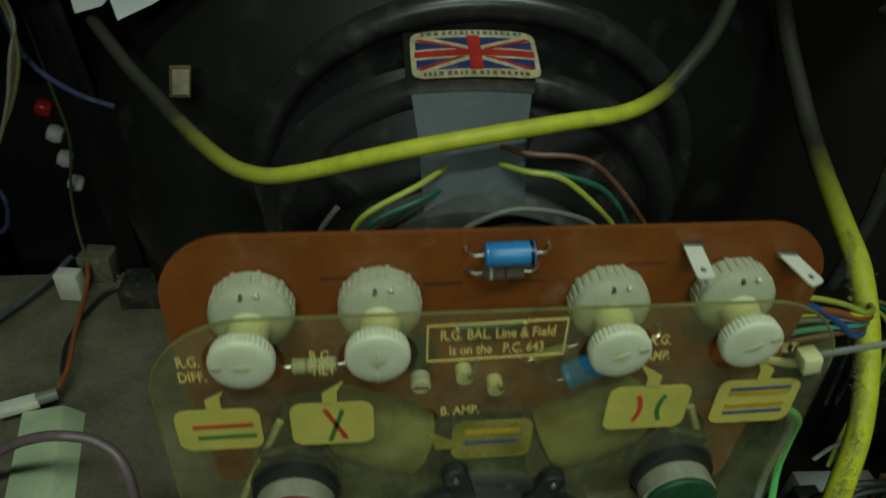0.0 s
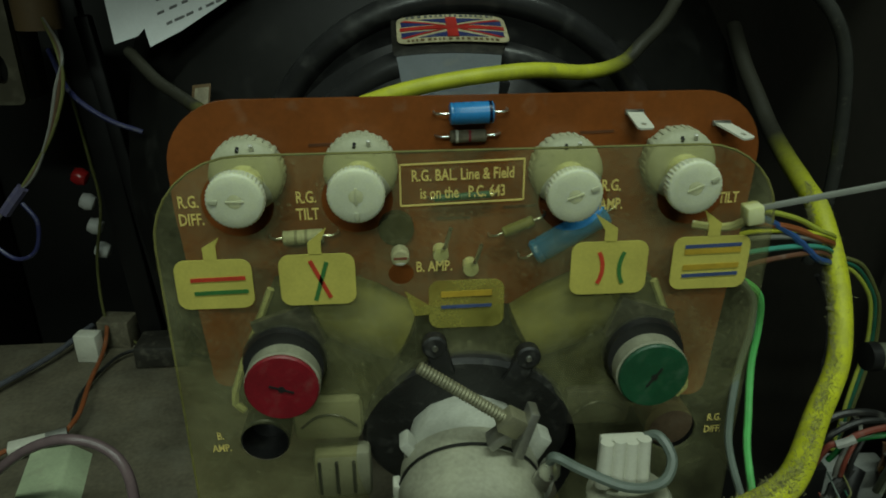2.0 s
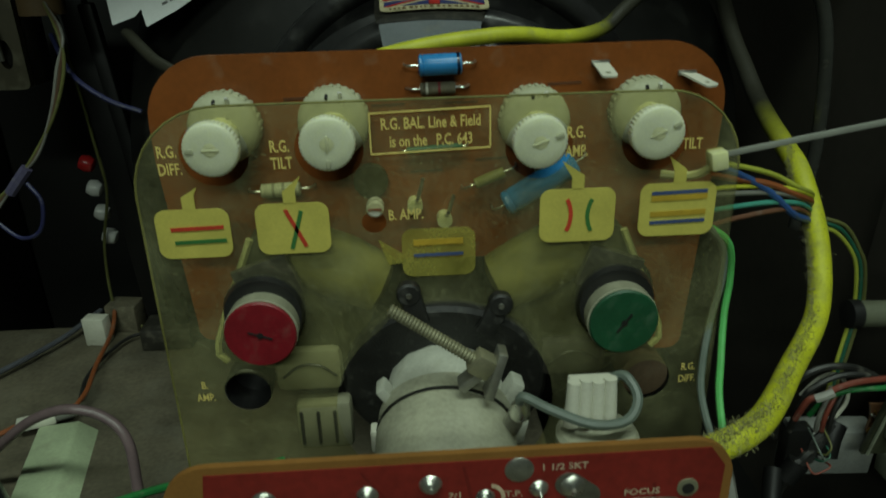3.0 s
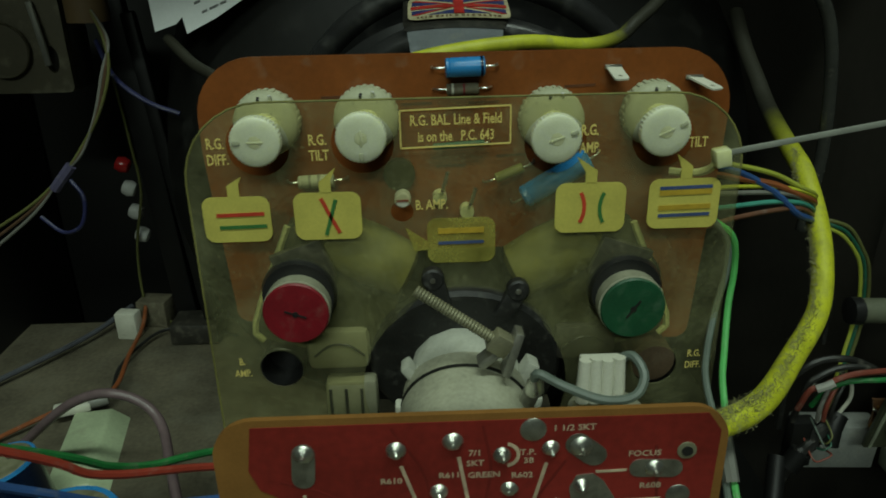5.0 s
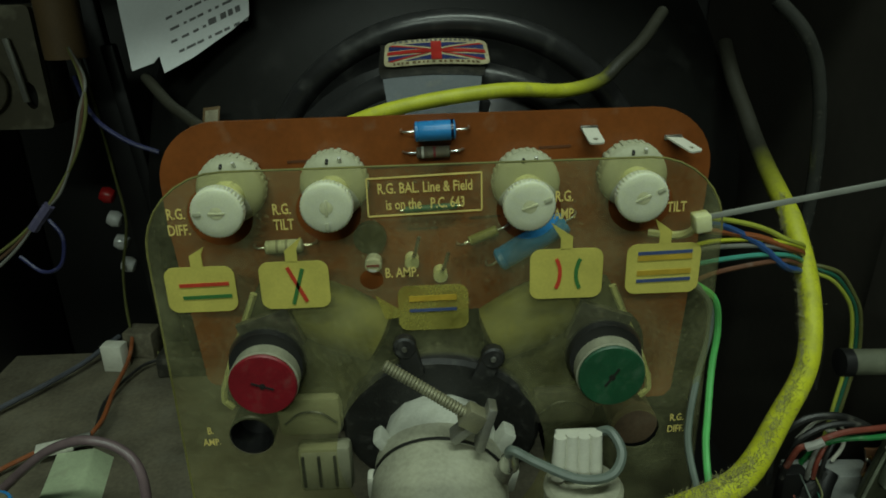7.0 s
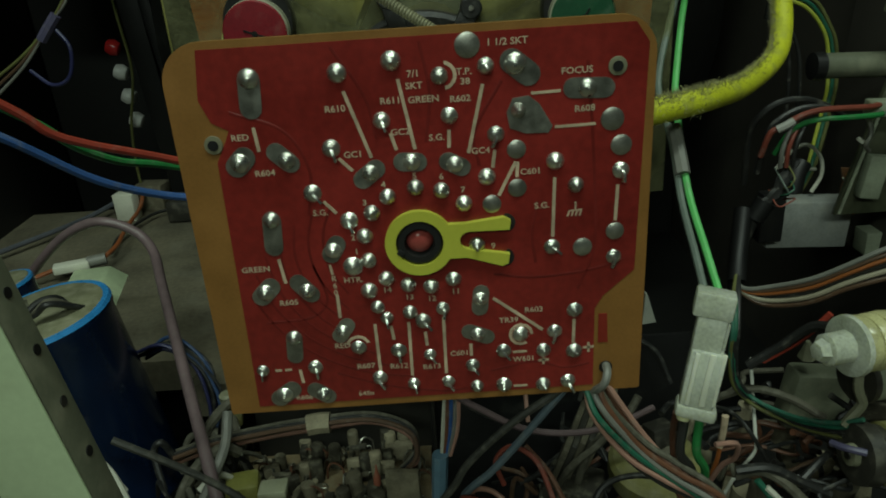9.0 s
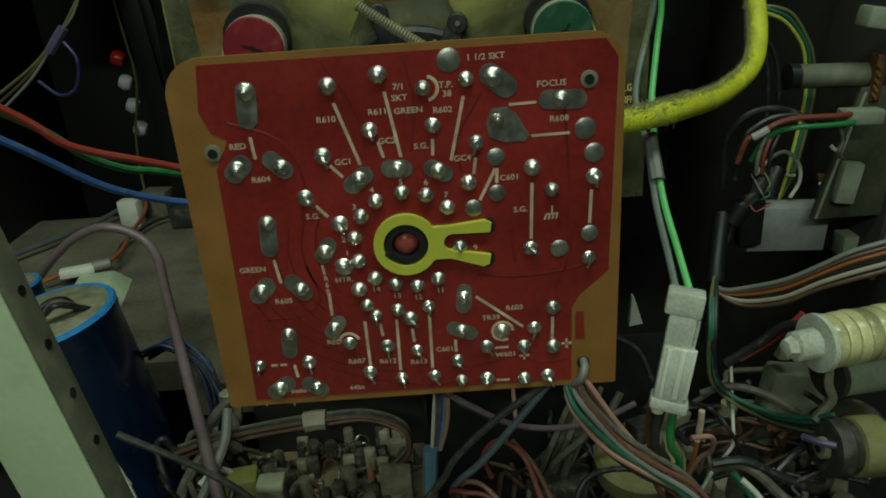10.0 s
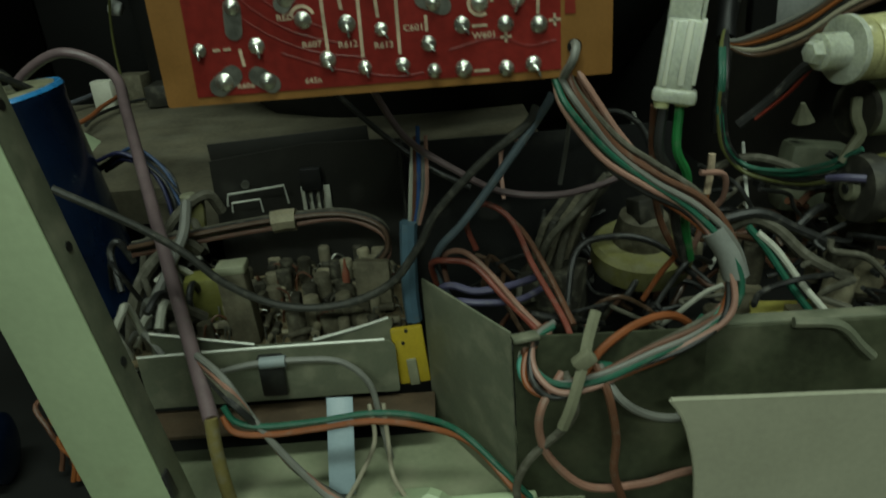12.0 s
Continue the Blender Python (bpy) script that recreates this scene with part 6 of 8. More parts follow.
part("stub", tube([(0.1130, 0.030, 0.1240), (0.1128, 0.030, 0.1160), (0.1120, 0.030, 0.1090)], 0.0014, 7, 3), M_SILK, stub)
part("core", tube([(0.1122, 0.030, 0.1090), (0.1115, 0.030, 0.1020), (0.110, 0.032, 0.09)], 0.0010, 6, 3), W_BURNT, stub)
wire("white_loop_lead", [(0.1790, 0.150, 0.1830), (0.1865, 0.1508, 0.1914), (0.1935, 0.150, 0.1945), (0.2010, 0.150, 0.1880), (0.2030, 0.150, 0.1780), (0.1990, 0.150, 0.1690)], 0.0010, W_WHITE, "thin white lead looped beside the side chassis", "side board leads")
wedge = thing("white_wedge", (0.124, 0.167, 0.095), "small white plastic wedge behind the inline connector", "wedge")
part("wedge", plate([[(0.1205, 0.1075), (0.1216, 0.1075), (0.1275, 0.0890), (0.1195, 0.0880)]], 0.165, 0.169), M_COLLAR, wedge, smooth=False)

# ---- multi-colour loom from under the base board, looping round a tie ----
LOOM = [(0.0540, 0.004, 0.1640), (0.0570, -0.001, 0.1560), (0.0680, -0.003, 0.1400), (0.0800, -0.006, 0.1290), (0.0920, -0.009, 0.1205), (0.1010, -0.013, 0.1100), (0.1050, -0.017, 0.0980), (0.1020, -0.020, 0.0880), (0.0900, -0.021, 0.0790), (0.0740, -0.023, 0.0730), (0.0580, -0.026, 0.0680), (0.0450, -0.026, 0.0665), (0.0385, -0.022, 0.0710), (0.0395, -0.014, 0.0765), (0.0460, -0.008, 0.0770)]
rnd = random.Random(5)
for k, m in enumerate((W_PINK, W_BROWN, W_WHITE, W_TEAL, W_ORANGE, W_BLACK, W_PINK, W_DGREEN, W_GREY, W_BROWN, W_DUSTY)):
    w = 2 * math.pi * k / 11
    pts = []
    for j, q in enumerate(LOOM):
        spread = 0.0026 + 0.0012 * math.sin(j * 1.3 + k)
        pts.append(Vector(q) + Vector((math.cos(w + j * 0.16) * spread, math.sin(w + j * 0.16) * spread, math.sin(w + 1 + j * 0.2) * spread)))
    wire("loom_wire", pts, 0.00108, m, "coloured loom wire curling under the base board", "curling loom")
wrap = thing("loom_sleeve", (0.103, -0.013, 0.106), "grey tape sleeve round the curling loom", "sleeve")
part("sleeve", tube([(0.0990, -0.0125, 0.1125), (0.1035, -0.0150, 0.1050), (0.1055, -0.017, 0.0975)], 0.0042, 10, 3), wire_mat("grey_tape", (0.22, 0.23, 0.21), 0.6), wrap)
tie2 = thing("loom_tie", (0.05, -0.03, 0.075), "pale grey-green nylon tie round the loom", "cable tie")
part("tail", tube([(0.0470, -0.034, 0.0575), (0.0500, -0.034, 0.0660), (0.0540, -0.031, 0.0780), (0.0570, -0.026, 0.0860), (0.0600, -0.022, 0.0920)], 0.0020, 6), M_GREYPL, tie2)
part("head", box((0.0545, -0.031, 0.0800), (0.007, 0.004, 0.005), 0.0008, (0, -40, 0)), M_GREYPL, tie2)
for k, (m, pts) in enumerate(((W_DPINK, [(0.049, -0.022, 0.070), (0.0415, -0.030, 0.0640), (0.0400, -0.031, 0.0540), (0.0440, -0.031, 0.0420), (0.0560, -0.031, 0.0300), (0.0750, -0.028, 0.0270), (0.0900, -0.027, 0.0300), (0.104, -0.026, 0.030)]),
                              (W_DUSTY, [(0.050, -0.022, 0.070), (0.0520, -0.030, 0.0640), (0.0490, -0.031, 0.0560), (0.0370, -0.031, 0.0440), (0.0320, -0.031, 0.0330), (0.0330, -0.030, 0.0200)]),
                              (W_BROWN, [(0.060, -0.022, 0.072), (0.0625, -0.030, 0.0660), (0.0650, -0.031, 0.0500), (0.0645, -0.031, 0.0360), (0.0680, -0.030, 0.0220)]),
                              (W_GREY, [(0.061, -0.022, 0.072), (0.0660, -0.029, 0.0640), (0.0740, -0.029, 0.0570), (0.0850, -0.026, 0.0520), (0.100, -0.02, 0.050)]),
                              (W_ORANGE, [(0.054, -0.024, 0.066), (0.062, -0.020, 0.076), (0.076, -0.013, 0.0810), (0.090, -0.008, 0.0800), (0.104, -0.002, 0.066)]),
                              (W_DGREEN, [(0.060, -0.020, 0.071), (0.074, -0.020, 0.0690), (0.088, -0.017, 0.0740), (0.098, -0.013, 0.082)]))):
    wire("trailing_wire", pts, 0.00145, m, "loose loom wire trailing from the tie", "trailing wires")

# ---- grey-green metal box and what lies in it ----
A, B, C = Vector((0.004, 0.033)), Vector((0.0335, -0.0140)), Vector((0.100, -0.0170))
mbox = thing("metal_box", (0.05, 0.02, 0.0), "open grey-green sheet metal box full of wires", "metal box")


def wall_piece(name, a, b, z0, z1, th, material, parent, label=""):
    d = (b - a)
    mid = (a + b) / 2
    return part(name, box((mid.x, mid.y, (z0 + z1) / 2), (d.length, th, z1 - z0), 0.0004, (0, 0, math.degrees(math.atan2(d.y, d.x)))), material, parent, label)


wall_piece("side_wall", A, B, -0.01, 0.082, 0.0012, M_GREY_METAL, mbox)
# Front wall's olive is darkened for the shade under the loom.
wall_piece("front_wall", B + Vector((0.0007, 0.0005)), C, -0.01, 0.080, 0.0012, M_OLIVE_SHADE, mbox)
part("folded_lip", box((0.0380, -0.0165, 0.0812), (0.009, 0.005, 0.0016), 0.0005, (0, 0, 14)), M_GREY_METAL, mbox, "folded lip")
part("back_wall", box((0.060, 0.105, 0.055), (0.13, 0.0015, 0.125), 0.0003), M_BLACK, mbox, "black back plate")
part("bottom_plate", box((0.078, 0.049, 0.012), (0.084, 0.120, 0.002)), M_BLACK, mbox)
rail = thing("green_rail", (0.14, 0.02, 0.05), "dark green metal rail with a shaded web and paler top flange", "rail")
# Web: dark green paint, its colour darkened further for shade.
part("web", box((0.1565, -0.0190, 0.040), (0.118, 0.0015, 0.080), 0.0004, (0, 0, -2)), M_OLIVE_SHADE, rail)
part("flange", box((0.158, -0.0155, 0.0800), (0.115, 0.006, 0.0015), 0.0004, (0, 0, -2)), M_GREY_METAL, rail, "paler top flange")
bolt = part("bracket_leg", tube([(0.124, -0.0205, 0.0815), (0.138, -0.0215, 0.0800), (0.146, -0.0225, 0.0720), (0.150, -0.023, 0.068)], 0.0018, 8), M_GREY_METAL, rail)
ylw = thing("pale_yellow_card", (0.140, 0.06, 0.085), "pale yellow insulating card", "card")
part("card", box((0.1500, 0.045, 0.0420), (0.020, 0.001, 0.020), 0.0002, (-20, 4, 0)), M_LABEL, ylw)
part("card", box((0.1650, 0.046, 0.0395), (0.007, 0.001, 0.022), 0.0002, (-20, -6, 0)), M_LABEL, ylw)
disc = thing("round_potted_coil", (0.097, 0.070, 0.07), "round dusty coil with a yellow-olive rim standing in the box", "coil")
part("rim", lathe((0.098, 0.064, 0.066), (0.098, 0.058, 0.10), [(0, 0.0205), (0.003, 0.0215), (0.010, 0.0215), (0.012, 0.0195), (0.012, 0.013)], 36), M_COILDUST, disc, "yellow-olive rim")
part("core", lathe((0.098, 0.064, 0.074), (0.098, 0.058, 0.11), [(0, 0.0125), (0.008, 0.012), (0.016, 0.010), (0.018, 0.005)], 24), M_DUSTPART, disc, "dusty core")
part("core_bar", box((0.098, 0.060, 0.092), (0.012, 0.010, 0.012), 0.001, (-10, 0, 20)), M_DUSTBLACK, disc)
core = thing("transformer", (0.07, 0.07, 0.06), "dusty laminated transformer in the metal box", "transformer")
for k in range(5):
    part("lamination", box((0.056 + k * 0.0042, 0.076 + k * 0.002, 0.068), (0.0028, 0.040, 0.050), 0.0006, (0, 18, -24)), M_DUSTBLACK if k % 2 else M_DUSTPART, core)
part("bobbin", box((0.060, 0.062, 0.050), (0.026, 0.022, 0.040), 0.002, (0, 0, -24)), M_DUSTPART, core)

rnd = random.Random(17)
for k, (m, pts, r) in enumerate(((W_RUST, [(0.010, 0.046, 0.070), (0.008, 0.036, 0.086), (0.014, 0.030, 0.090), (0.024, 0.028, 0.0880), (0.034, 0.016, 0.0800), (0.044, 0.000, 0.0740), (0.050, -0.012, 0.0690)], 0.0015),
                                 (W_DPINK, [(0.014, 0.048, 0.070), (0.013, 0.038, 0.088), (0.021, 0.032, 0.092), (0.030, 0.024, 0.0860), (0.040, 0.008, 0.0780), (0.049, -0.004, 0.0720), (0.053, -0.013, 0.0690)], 0.0014),
                                 (W_RUST, [(0.026, 0.038, 0.090), (0.0230, 0.040, 0.1010), (0.0300, 0.040, 0.1080), (0.0400, 0.036, 0.1020), (0.0460, 0.022, 0.0890), (0.0540, 0.002, 0.0760), (0.056, -0.012, 0.0690)], 0.0014),
                                 (W_BROWN, [(0.036, 0.045, 0.104), (0.0450, 0.035, 0.0960), (0.0520, 0.018, 0.0850), (0.0570, 0.000, 0.0750)], 0.0014),
                                 (W_BLACK, [(0.058, 0.02, 0.070), (0.064, 0.030, 0.0900), (0.080, 0.036, 0.0920), (0.096, 0.034, 0.0880), (0.110, 0.03, 0.075)], 0.0016),
                                 (W_VIOLET, [(0.012, 0.044, 0.066), (0.011, 0.030, 0.078), (0.016, 0.024, 0.0820), (0.024, 0.022, 0.0800), (0.036, 0.022, 0.0810), (0.048, 0.03, 0.080)], 0.0018),
                                 (W_VIOLET, [(0.014, 0.040, 0.060), (0.012, 0.027, 0.072), (0.016, 0.021, 0.0770), (0.026, 0.018, 0.0770), (0.040, 0.020, 0.0760), (0.052, 0.03, 0.076)], 0.0016),
                                 (W_PINK, [(0.052, 0.085, 0.118), (0.0430, 0.080, 0.1220), (0.0400, 0.074, 0.1140), (0.040, 0.066, 0.100)], 0.0012),
                                 (W_BLACK, [(0.074, 0.078, 0.126), (0.088, 0.082, 0.1300), (0.100, 0.080, 0.1240), (0.106, 0.074, 0.110)], 0.0016),
                                 (W_ORANGE, [(0.0985, 0.012, 0.118), (0.1010, 0.016, 0.1050), (0.1000, 0.020, 0.0920), (0.0940, 0.022, 0.082), (0.088, 0.024, 0.07)], 0.0013),
                                 (W_PINK, [(0.104, 0.016, 0.122), (0.1130, 0.018, 0.1200), (0.1150, 0.022, 0.1100), (0.112, 0.028, 0.10), (0.106, 0.034, 0.075)], 0.0013),
                                 (W_WHITE, [(0.094, 0.018, 0.062), (0.098, 0.012, 0.0700), (0.106, 0.010, 0.0780), (0.112, 0.008, 0.082)], 0.0012),
                                 (W_DUSTY, [(0.060, 0.06, 0.062), (0.066, 0.055, 0.092), (0.078, 0.052, 0.106), (0.086, 0.055, 0.118)], 0.0022),
                                 (W_DUSTY, [(0.050, 0.06, 0.062), (0.056, 0.050, 0.086), (0.068, 0.048, 0.100), (0.080, 0.052, 0.112)], 0.0020),
                                 (W_GREY, [(0.066, 0.08, 0.10), (0.068, 0.075, 0.118), (0.069, 0.07, 0.135), (0.068, 0.06, 0.15)], 0.0012))):
    wire("box_wire", pts, r * 0.82, m, "wire lying in the metal box", "wires in the metal box")
for k in range(46):
    x, y, z = rnd.uniform(0.03, 0.11), rnd.uniform(0.015, 0.095), rnd.uniform(0.03, 0.075)
    d = Vector((rnd.uniform(-1, 1), rnd.uniform(-1, 1), rnd.uniform(-0.4, 0.7))) * 0.02
    p = Vector((x, y, z))
    wire("tangled_wire", [p - d, p + Vector((0, 0, rnd.uniform(0, 0.01))), p + d * 0.7 + Vector((rnd.uniform(-1, 1), rnd.uniform(-1, 1), 0)) * 0.01, p + d * 1.3], rnd.uniform(0.0008, 0.0014), rnd.choice((W_BLACK, W_UMBER, W_BROWN, W_BLACK, W_DUSTY, W_BLACK)), "tangled dusty wire in the metal box", "tangled wires")

wire("grey_lead", [(-0.012, 0.056, 0.160), (-0.006, 0.052, 0.147), (0.003, 0.050, 0.1325), (0.019, 0.049, 0.1205), (0.037, 0.048, 0.1100), (0.059, 0.048, 0.1065), (0.078, 0.050, 0.1090), (0.092, 0.052, 0.114)], 0.0014, W_MAUVE, "mauve-grey lead drooping from the base board")
wire("black_lead", [(0.050, 0.032, 0.146), (0.046, 0.030, 0.1400), (0.030, 0.030, 0.1280), (0.012, 0.030, 0.1100), (0.004, 0.030, 0.0965), (-0.009, 0.031, 0.0810), (-0.029, 0.031, 0.0740), (-0.051, 0.031, 0.0755), (-0.071, 0.031, 0.0865), (-0.085, 0.031, 0.1015), (-0.102, 0.032, 0.1140), (-0.128, 0.034, 0.1290)], 0.0016, wire_mat("dull_black", (0.045, 0.045, 0.038), 0.6, 0.25), "dull black lead drooping across the low board")
wire("slate_strip_lead", [(0.056, 0.032, 0.150), (0.0520, 0.031, 0.1440), (0.0400, 0.031, 0.1280), (0.0285, 0.031, 0.1130), (0.0200, 0.031, 0.1030), (0.0120, 0.033, 0.0940), (0.0090, 0.042, 0.080), (0.016, 0.05, 0.06)], 0.0016, wire_mat("slate_blue", (0.10, 0.135, 0.16), 0.5, 0.2), "flat slate-blue lead running into the box")
wire("black_lead", [(-0.034, 0.07, 0.160), (-0.020, 0.068, 0.1440), (-0.006, 0.066, 0.1300), (0.010, 0.060, 0.1180), (0.026, 0.055, 0.11)], 0.0012, W_BLACK, "thin black lead under the base board")
bl = thing("blue_sleeve", (-0.002, 0.047, 0.08), "pale blue plastic sleeve standing between the boards", "sleeve")
part("sleeve", tube([(0.0000, 0.048, 0.1000), (-0.0010, 0.048, 0.0880), (-0.0020, 0.048, 0.0680), (-0.0015, 0.047, 0.0560)], 0.0035, 8), wire_mat("pale_blue", (0.12, 0.22, 0.30), 0.5), bl)
for k in range(5):
    part("strand", tube([(0.0005 + k * 0.0009, 0.049, 0.098), (0.002 + k * 0.0016, 0.052, 0.112), (0.004 + k * 0.0014, 0.058, 0.128 + (k % 3) * 0.004)], 0.0009, 6), (W_WHITE, W_BROWN, W_BLUE, W_GREY, W_PINK)[k], bl)

# ---- low left-hand board with its parts ----
low = thing("low_circuit_board", (-0.065, 0.075, 0.05), "dust-covered circuit board lying flat, packed with parts", "circuit board")
part("board", box((-0.066, 0.079, 0.050), (0.120, 0.084, 0.0016), 0.0003), M_PCBDUST, low)
rnd = random.Random(31)
for k in range(230):
    x, y = rnd.uniform(-0.120, -0.012), rnd.uniform(0.042, 0.116)
    kind = rnd.random()
    w = rnd.choice((0, 90, 0, 90, 25, 70))
    ca, sa = math.cos(radians(w)), math.sin(radians(w))
    if kind < 0.45:
        L, r = rnd.uniform(0.006, 0.010), rnd.uniform(0.0011, 0.0020)
        z = 0.0508 + r + rnd.uniform(0.0005, 0.004)
        a, b = Vector((x - L * ca / 2, y - L * sa / 2, z)), Vector((x + L * ca / 2, y + L * sa / 2, z))
        body = part("resistor", lathe(a, b, [(0, r * 0.7), (L * 0.08, r), (L * 0.3, r * 0.9), (L * 0.7, r * 0.9), (L * 0.92, r), (L, r * 0.7)], 10), M_DUSTPART, low)
        d = (b - a).normalized()
        part("lead", tube([a, a - d * 0.002, a - d * 0.0028 - Vector((0, 0, z - 0.0508))], 0.0004, 5, 2), M_TIN, body)
        part("lead", tube([b, b + d * 0.002, b + d * 0.0028 - Vector((0, 0, z - 0.0508))], 0.0004, 5, 2), M_TIN, body)
    elif kind < 0.62:
        h, r = rnd.uniform(0.008, 0.016), rnd.uniform(0.0025, 0.0042)
        part("can_capacitor", lathe((x, y, 0.0508), (x, y, 1), [(0, r), (h * 0.9, r), (h * 0.97, r * 0.9), (h, r * 0.7)], 14), M_DUSTPART, low)
    elif kind < 0.80:
        part("block_capacitor", box((x, y, 0.0508 + 0.005), (rnd.uniform(0.006, 0.011), rnd.uniform(0.003, 0.005), rnd.uniform(0.008, 0.012)), 0.0008, (0, 0, w)), M_DUSTPART, low)
    else:
        part("wire_hoop", tube([(x, y, 0.0508), (x + 0.001, y, 0.058), (x + 0.004 * ca, y + 0.004 * sa, 0.0605), (x + 0.008 * ca, y + 0.008 * sa, 0.057), (x + 0.0085 * ca, y + 0.0085 * sa, 0.0508)], 0.0005, 5), rnd.choice((M_TIN, W_DUSTY, W_BROWN)), low)
tall = thing("crystal_can", (-0.074, 0.050, 0.07), "dusty upright block with a pale crusted top", "component")
part("case", box((-0.0735, 0.0500, 0.068), (0.012, 0.009, 0.034), 0.001, (0, -3, 0)), M_DUSTPART, tall)
part("crusted_top", box((-0.0740, 0.0500, 0.0855), (0.0128, 0.0098, 0.004), 0.0012, (0, -3, 0)), M_POT, tall, "pale crusted top")
pl = thing("small_yellow_coil_can", (-0.095, 0.066, 0.06), "squat olive coil can on the low board", "coil can")
part("can", box((-0.0950, 0.072, 0.0625), (0.016, 0.014, 0.022), 0.002, (0, 0, 10)), M_COIL, pl)
rc = thing("pale_flat_capacitor", (-0.02, 0.07, 0.065), "flat dusty film capacitor standing on the low board", "capacitor")
part("plate", box((-0.0190, 0.068, 0.064), (0.016, 0.004, 0.024), 0.001, (0, 0, -8)), M_DUSTPART, rc)
rr = thing("pink_resistor", (-0.032, 0.074, 0.07), "upright brick-red resistor on the low board", "resistor")
part("body", lathe((-0.0320, 0.074, 0.0580), (-0.0315, 0.074, 0.0760), [(0, 0.0010), (0.002, 0.0018), (0.010, 0.0018), (0.013, 0.0008), (0.017, 0.0004)], 10), wire_mat("brick_red", (0.30, 0.10, 0.06)), rr)
sink = thing("heat_sink", (-0.05, 0.118, 0.09), "black folded metal heat sink plate with a transistor", "heat sink")
part("plate", plate([[(-0.098, 0.050), (-0.004, 0.050), (0.0, 0.1165), (-0.048, 0.1175), (-0.096, 0.1125)], ring_loop(-0.0805, 0.1000, 0.0017, 12)], 0.116, 0.1175), M_SINK, sink, smooth=False)
part("folded_end", box((-0.003, 0.104, 0.086), (0.0015, 0.025, 0.062), 0.0004), M_SINK, sink)
part("second_plate", box((-0.058, 0.1225, 0.1120), (0.078, 0.0012, 0.018), 0.0003, (0, -2.5, 0)), M_SINK, sink)
part("screw_head", rod((-0.0805, 0.1165, 0.1000), (-0.0805, 0.1145, 0.1000), 0.0021, seg=12), M_TIN, sink)
tr = part("transistor", box((-0.0480, 0.1130, 0.1010), (0.010, 0.004, 0.011), 0.0006), M_BLACK, sink, "black power transistor")
part("mica_tab", box((-0.0470, 0.1145, 0.0910), (0.014, 0.001, 0.012), 0.0002), M_CERAM, tr, "pale insulating tab")
for k in range(3):
    part("leg", box((-0.0512 + k * 0.0034, 0.1125, 0.0915), (0.0011, 0.001, 0.011), 0.0001), M_BLACK, tr)
coilcan = thing("pale_trimmer_block", (-0.100, 0.104, 0.09), "pale yellow-green dusty trimmer block beside the heat sink", "trimmer")
part("block", box((-0.1040, 0.1040, 0.0900), (0.010, 0.008, 0.016), 0.002, (0, 6, 12)), M_COILDUST, coilcan)
part("cap", lathe((-0.1045, 0.1030, 0.0975), (-0.1045, 0.1030, 1), [(0, 0.0040), (0.003, 0.0042), (0.004, 0.0030)], 14), M_GREYPL, coilcan)
link = thing("wire_bridge", (-0.07, 0.108, 0.10), "bare tinned wire bridge in front of the heat sink", "wire bridge")
part("bridge", tube([(-0.0880, 0.106, 0.0930), (-0.0870, 0.106, 0.0985), (-0.0600, 0.106, 0.1010), (-0.0590, 0.106, 0.0920)], 0.0006, 6, 1), M_WHITE_EDGE, link)
part("bridge", tube([(-0.0860, 0.105, 0.0900), (-0.0855, 0.105, 0.0945), (-0.0720, 0.105, 0.0955), (-0.0715, 0.105, 0.0890)], 0.0005, 6, 1), M_WHITE_EDGE, link)
for k, m in enumerate((W_DUSTY, W_UMBER, W_UMBER, W_BLACK, W_DUSTY, W_DPINK, W_UMBER)):
    dz, dy = (k % 3) * 0.0022, (k // 3) * 0.0026
    wire("bundle_wire", [(-0.124, 0.076 - dy, 0.0890 - dz), (-0.107, 0.086 - dy, 0.0880 - dz), (-0.080, 0.090 - dy, 0.0900 - dz), (-0.059, 0.091 - dy, 0.0915 - dz), (-0.033, 0.092 - dy, 0.0915 - dz * 0.7), (-0.0150, 0.088 - dy, 0.0860 - dz), (-0.0120, 0.080 - dy, 0.0780 - dz), (-0.020, 0.076 - dy, 0.0700)], 0.0012, m, "dusty bundled wire over the low board", "dusty bundle")
lace = thing("bundle_tape", (-0.06, 0.089, 0.09), "dusty tape round the wire bundle", "tape")
part("wrap", tube([(-0.0640, 0.0885, 0.0895), (-0.058, 0.0890, 0.0900), (-0.053, 0.0890, 0.0900)], 0.0052, 9, 3), M_DUSTPART, lace)
br = thing("front_bracket", (-0.06, 0.03, 0.045), "long dusty metal bracket with bright bent top edges", "bracket")
part("front_plate", plate([round_rect(-0.112, -0.009, 0.034, 0.0580, 0.0008, 0.004, 0.001, 0.001)], 0.0285, 0.0295), M_GREY_METAL, br, smooth=False)
part("bright_edge", tube([(-0.112, 0.0290, 0.0582), (-0.060, 0.0290, 0.0586), (-0.0130, 0.0290, 0.0582)], 0.0007, 6), M_WHITE_EDGE, br, "bright cut edge")
part("rear_plate", plate([[(-0.108, 0.036), (-0.010, 0.036), (-0.0100, 0.0650), (-0.040, 0.0572), (-0.064, 0.0572), (-0.1070, 0.0660)]], 0.0335, 0.0343), M_GREY_METAL, br, smooth=False)
part("bright_edge", tube([(-0.1070, 0.0337, 0.0662), (-0.088, 0.0337, 0.0622), (-0.066, 0.0332, 0.0580)], 0.0007, 6, 2), M_WHITE_EDGE, br, "bright cut edge")
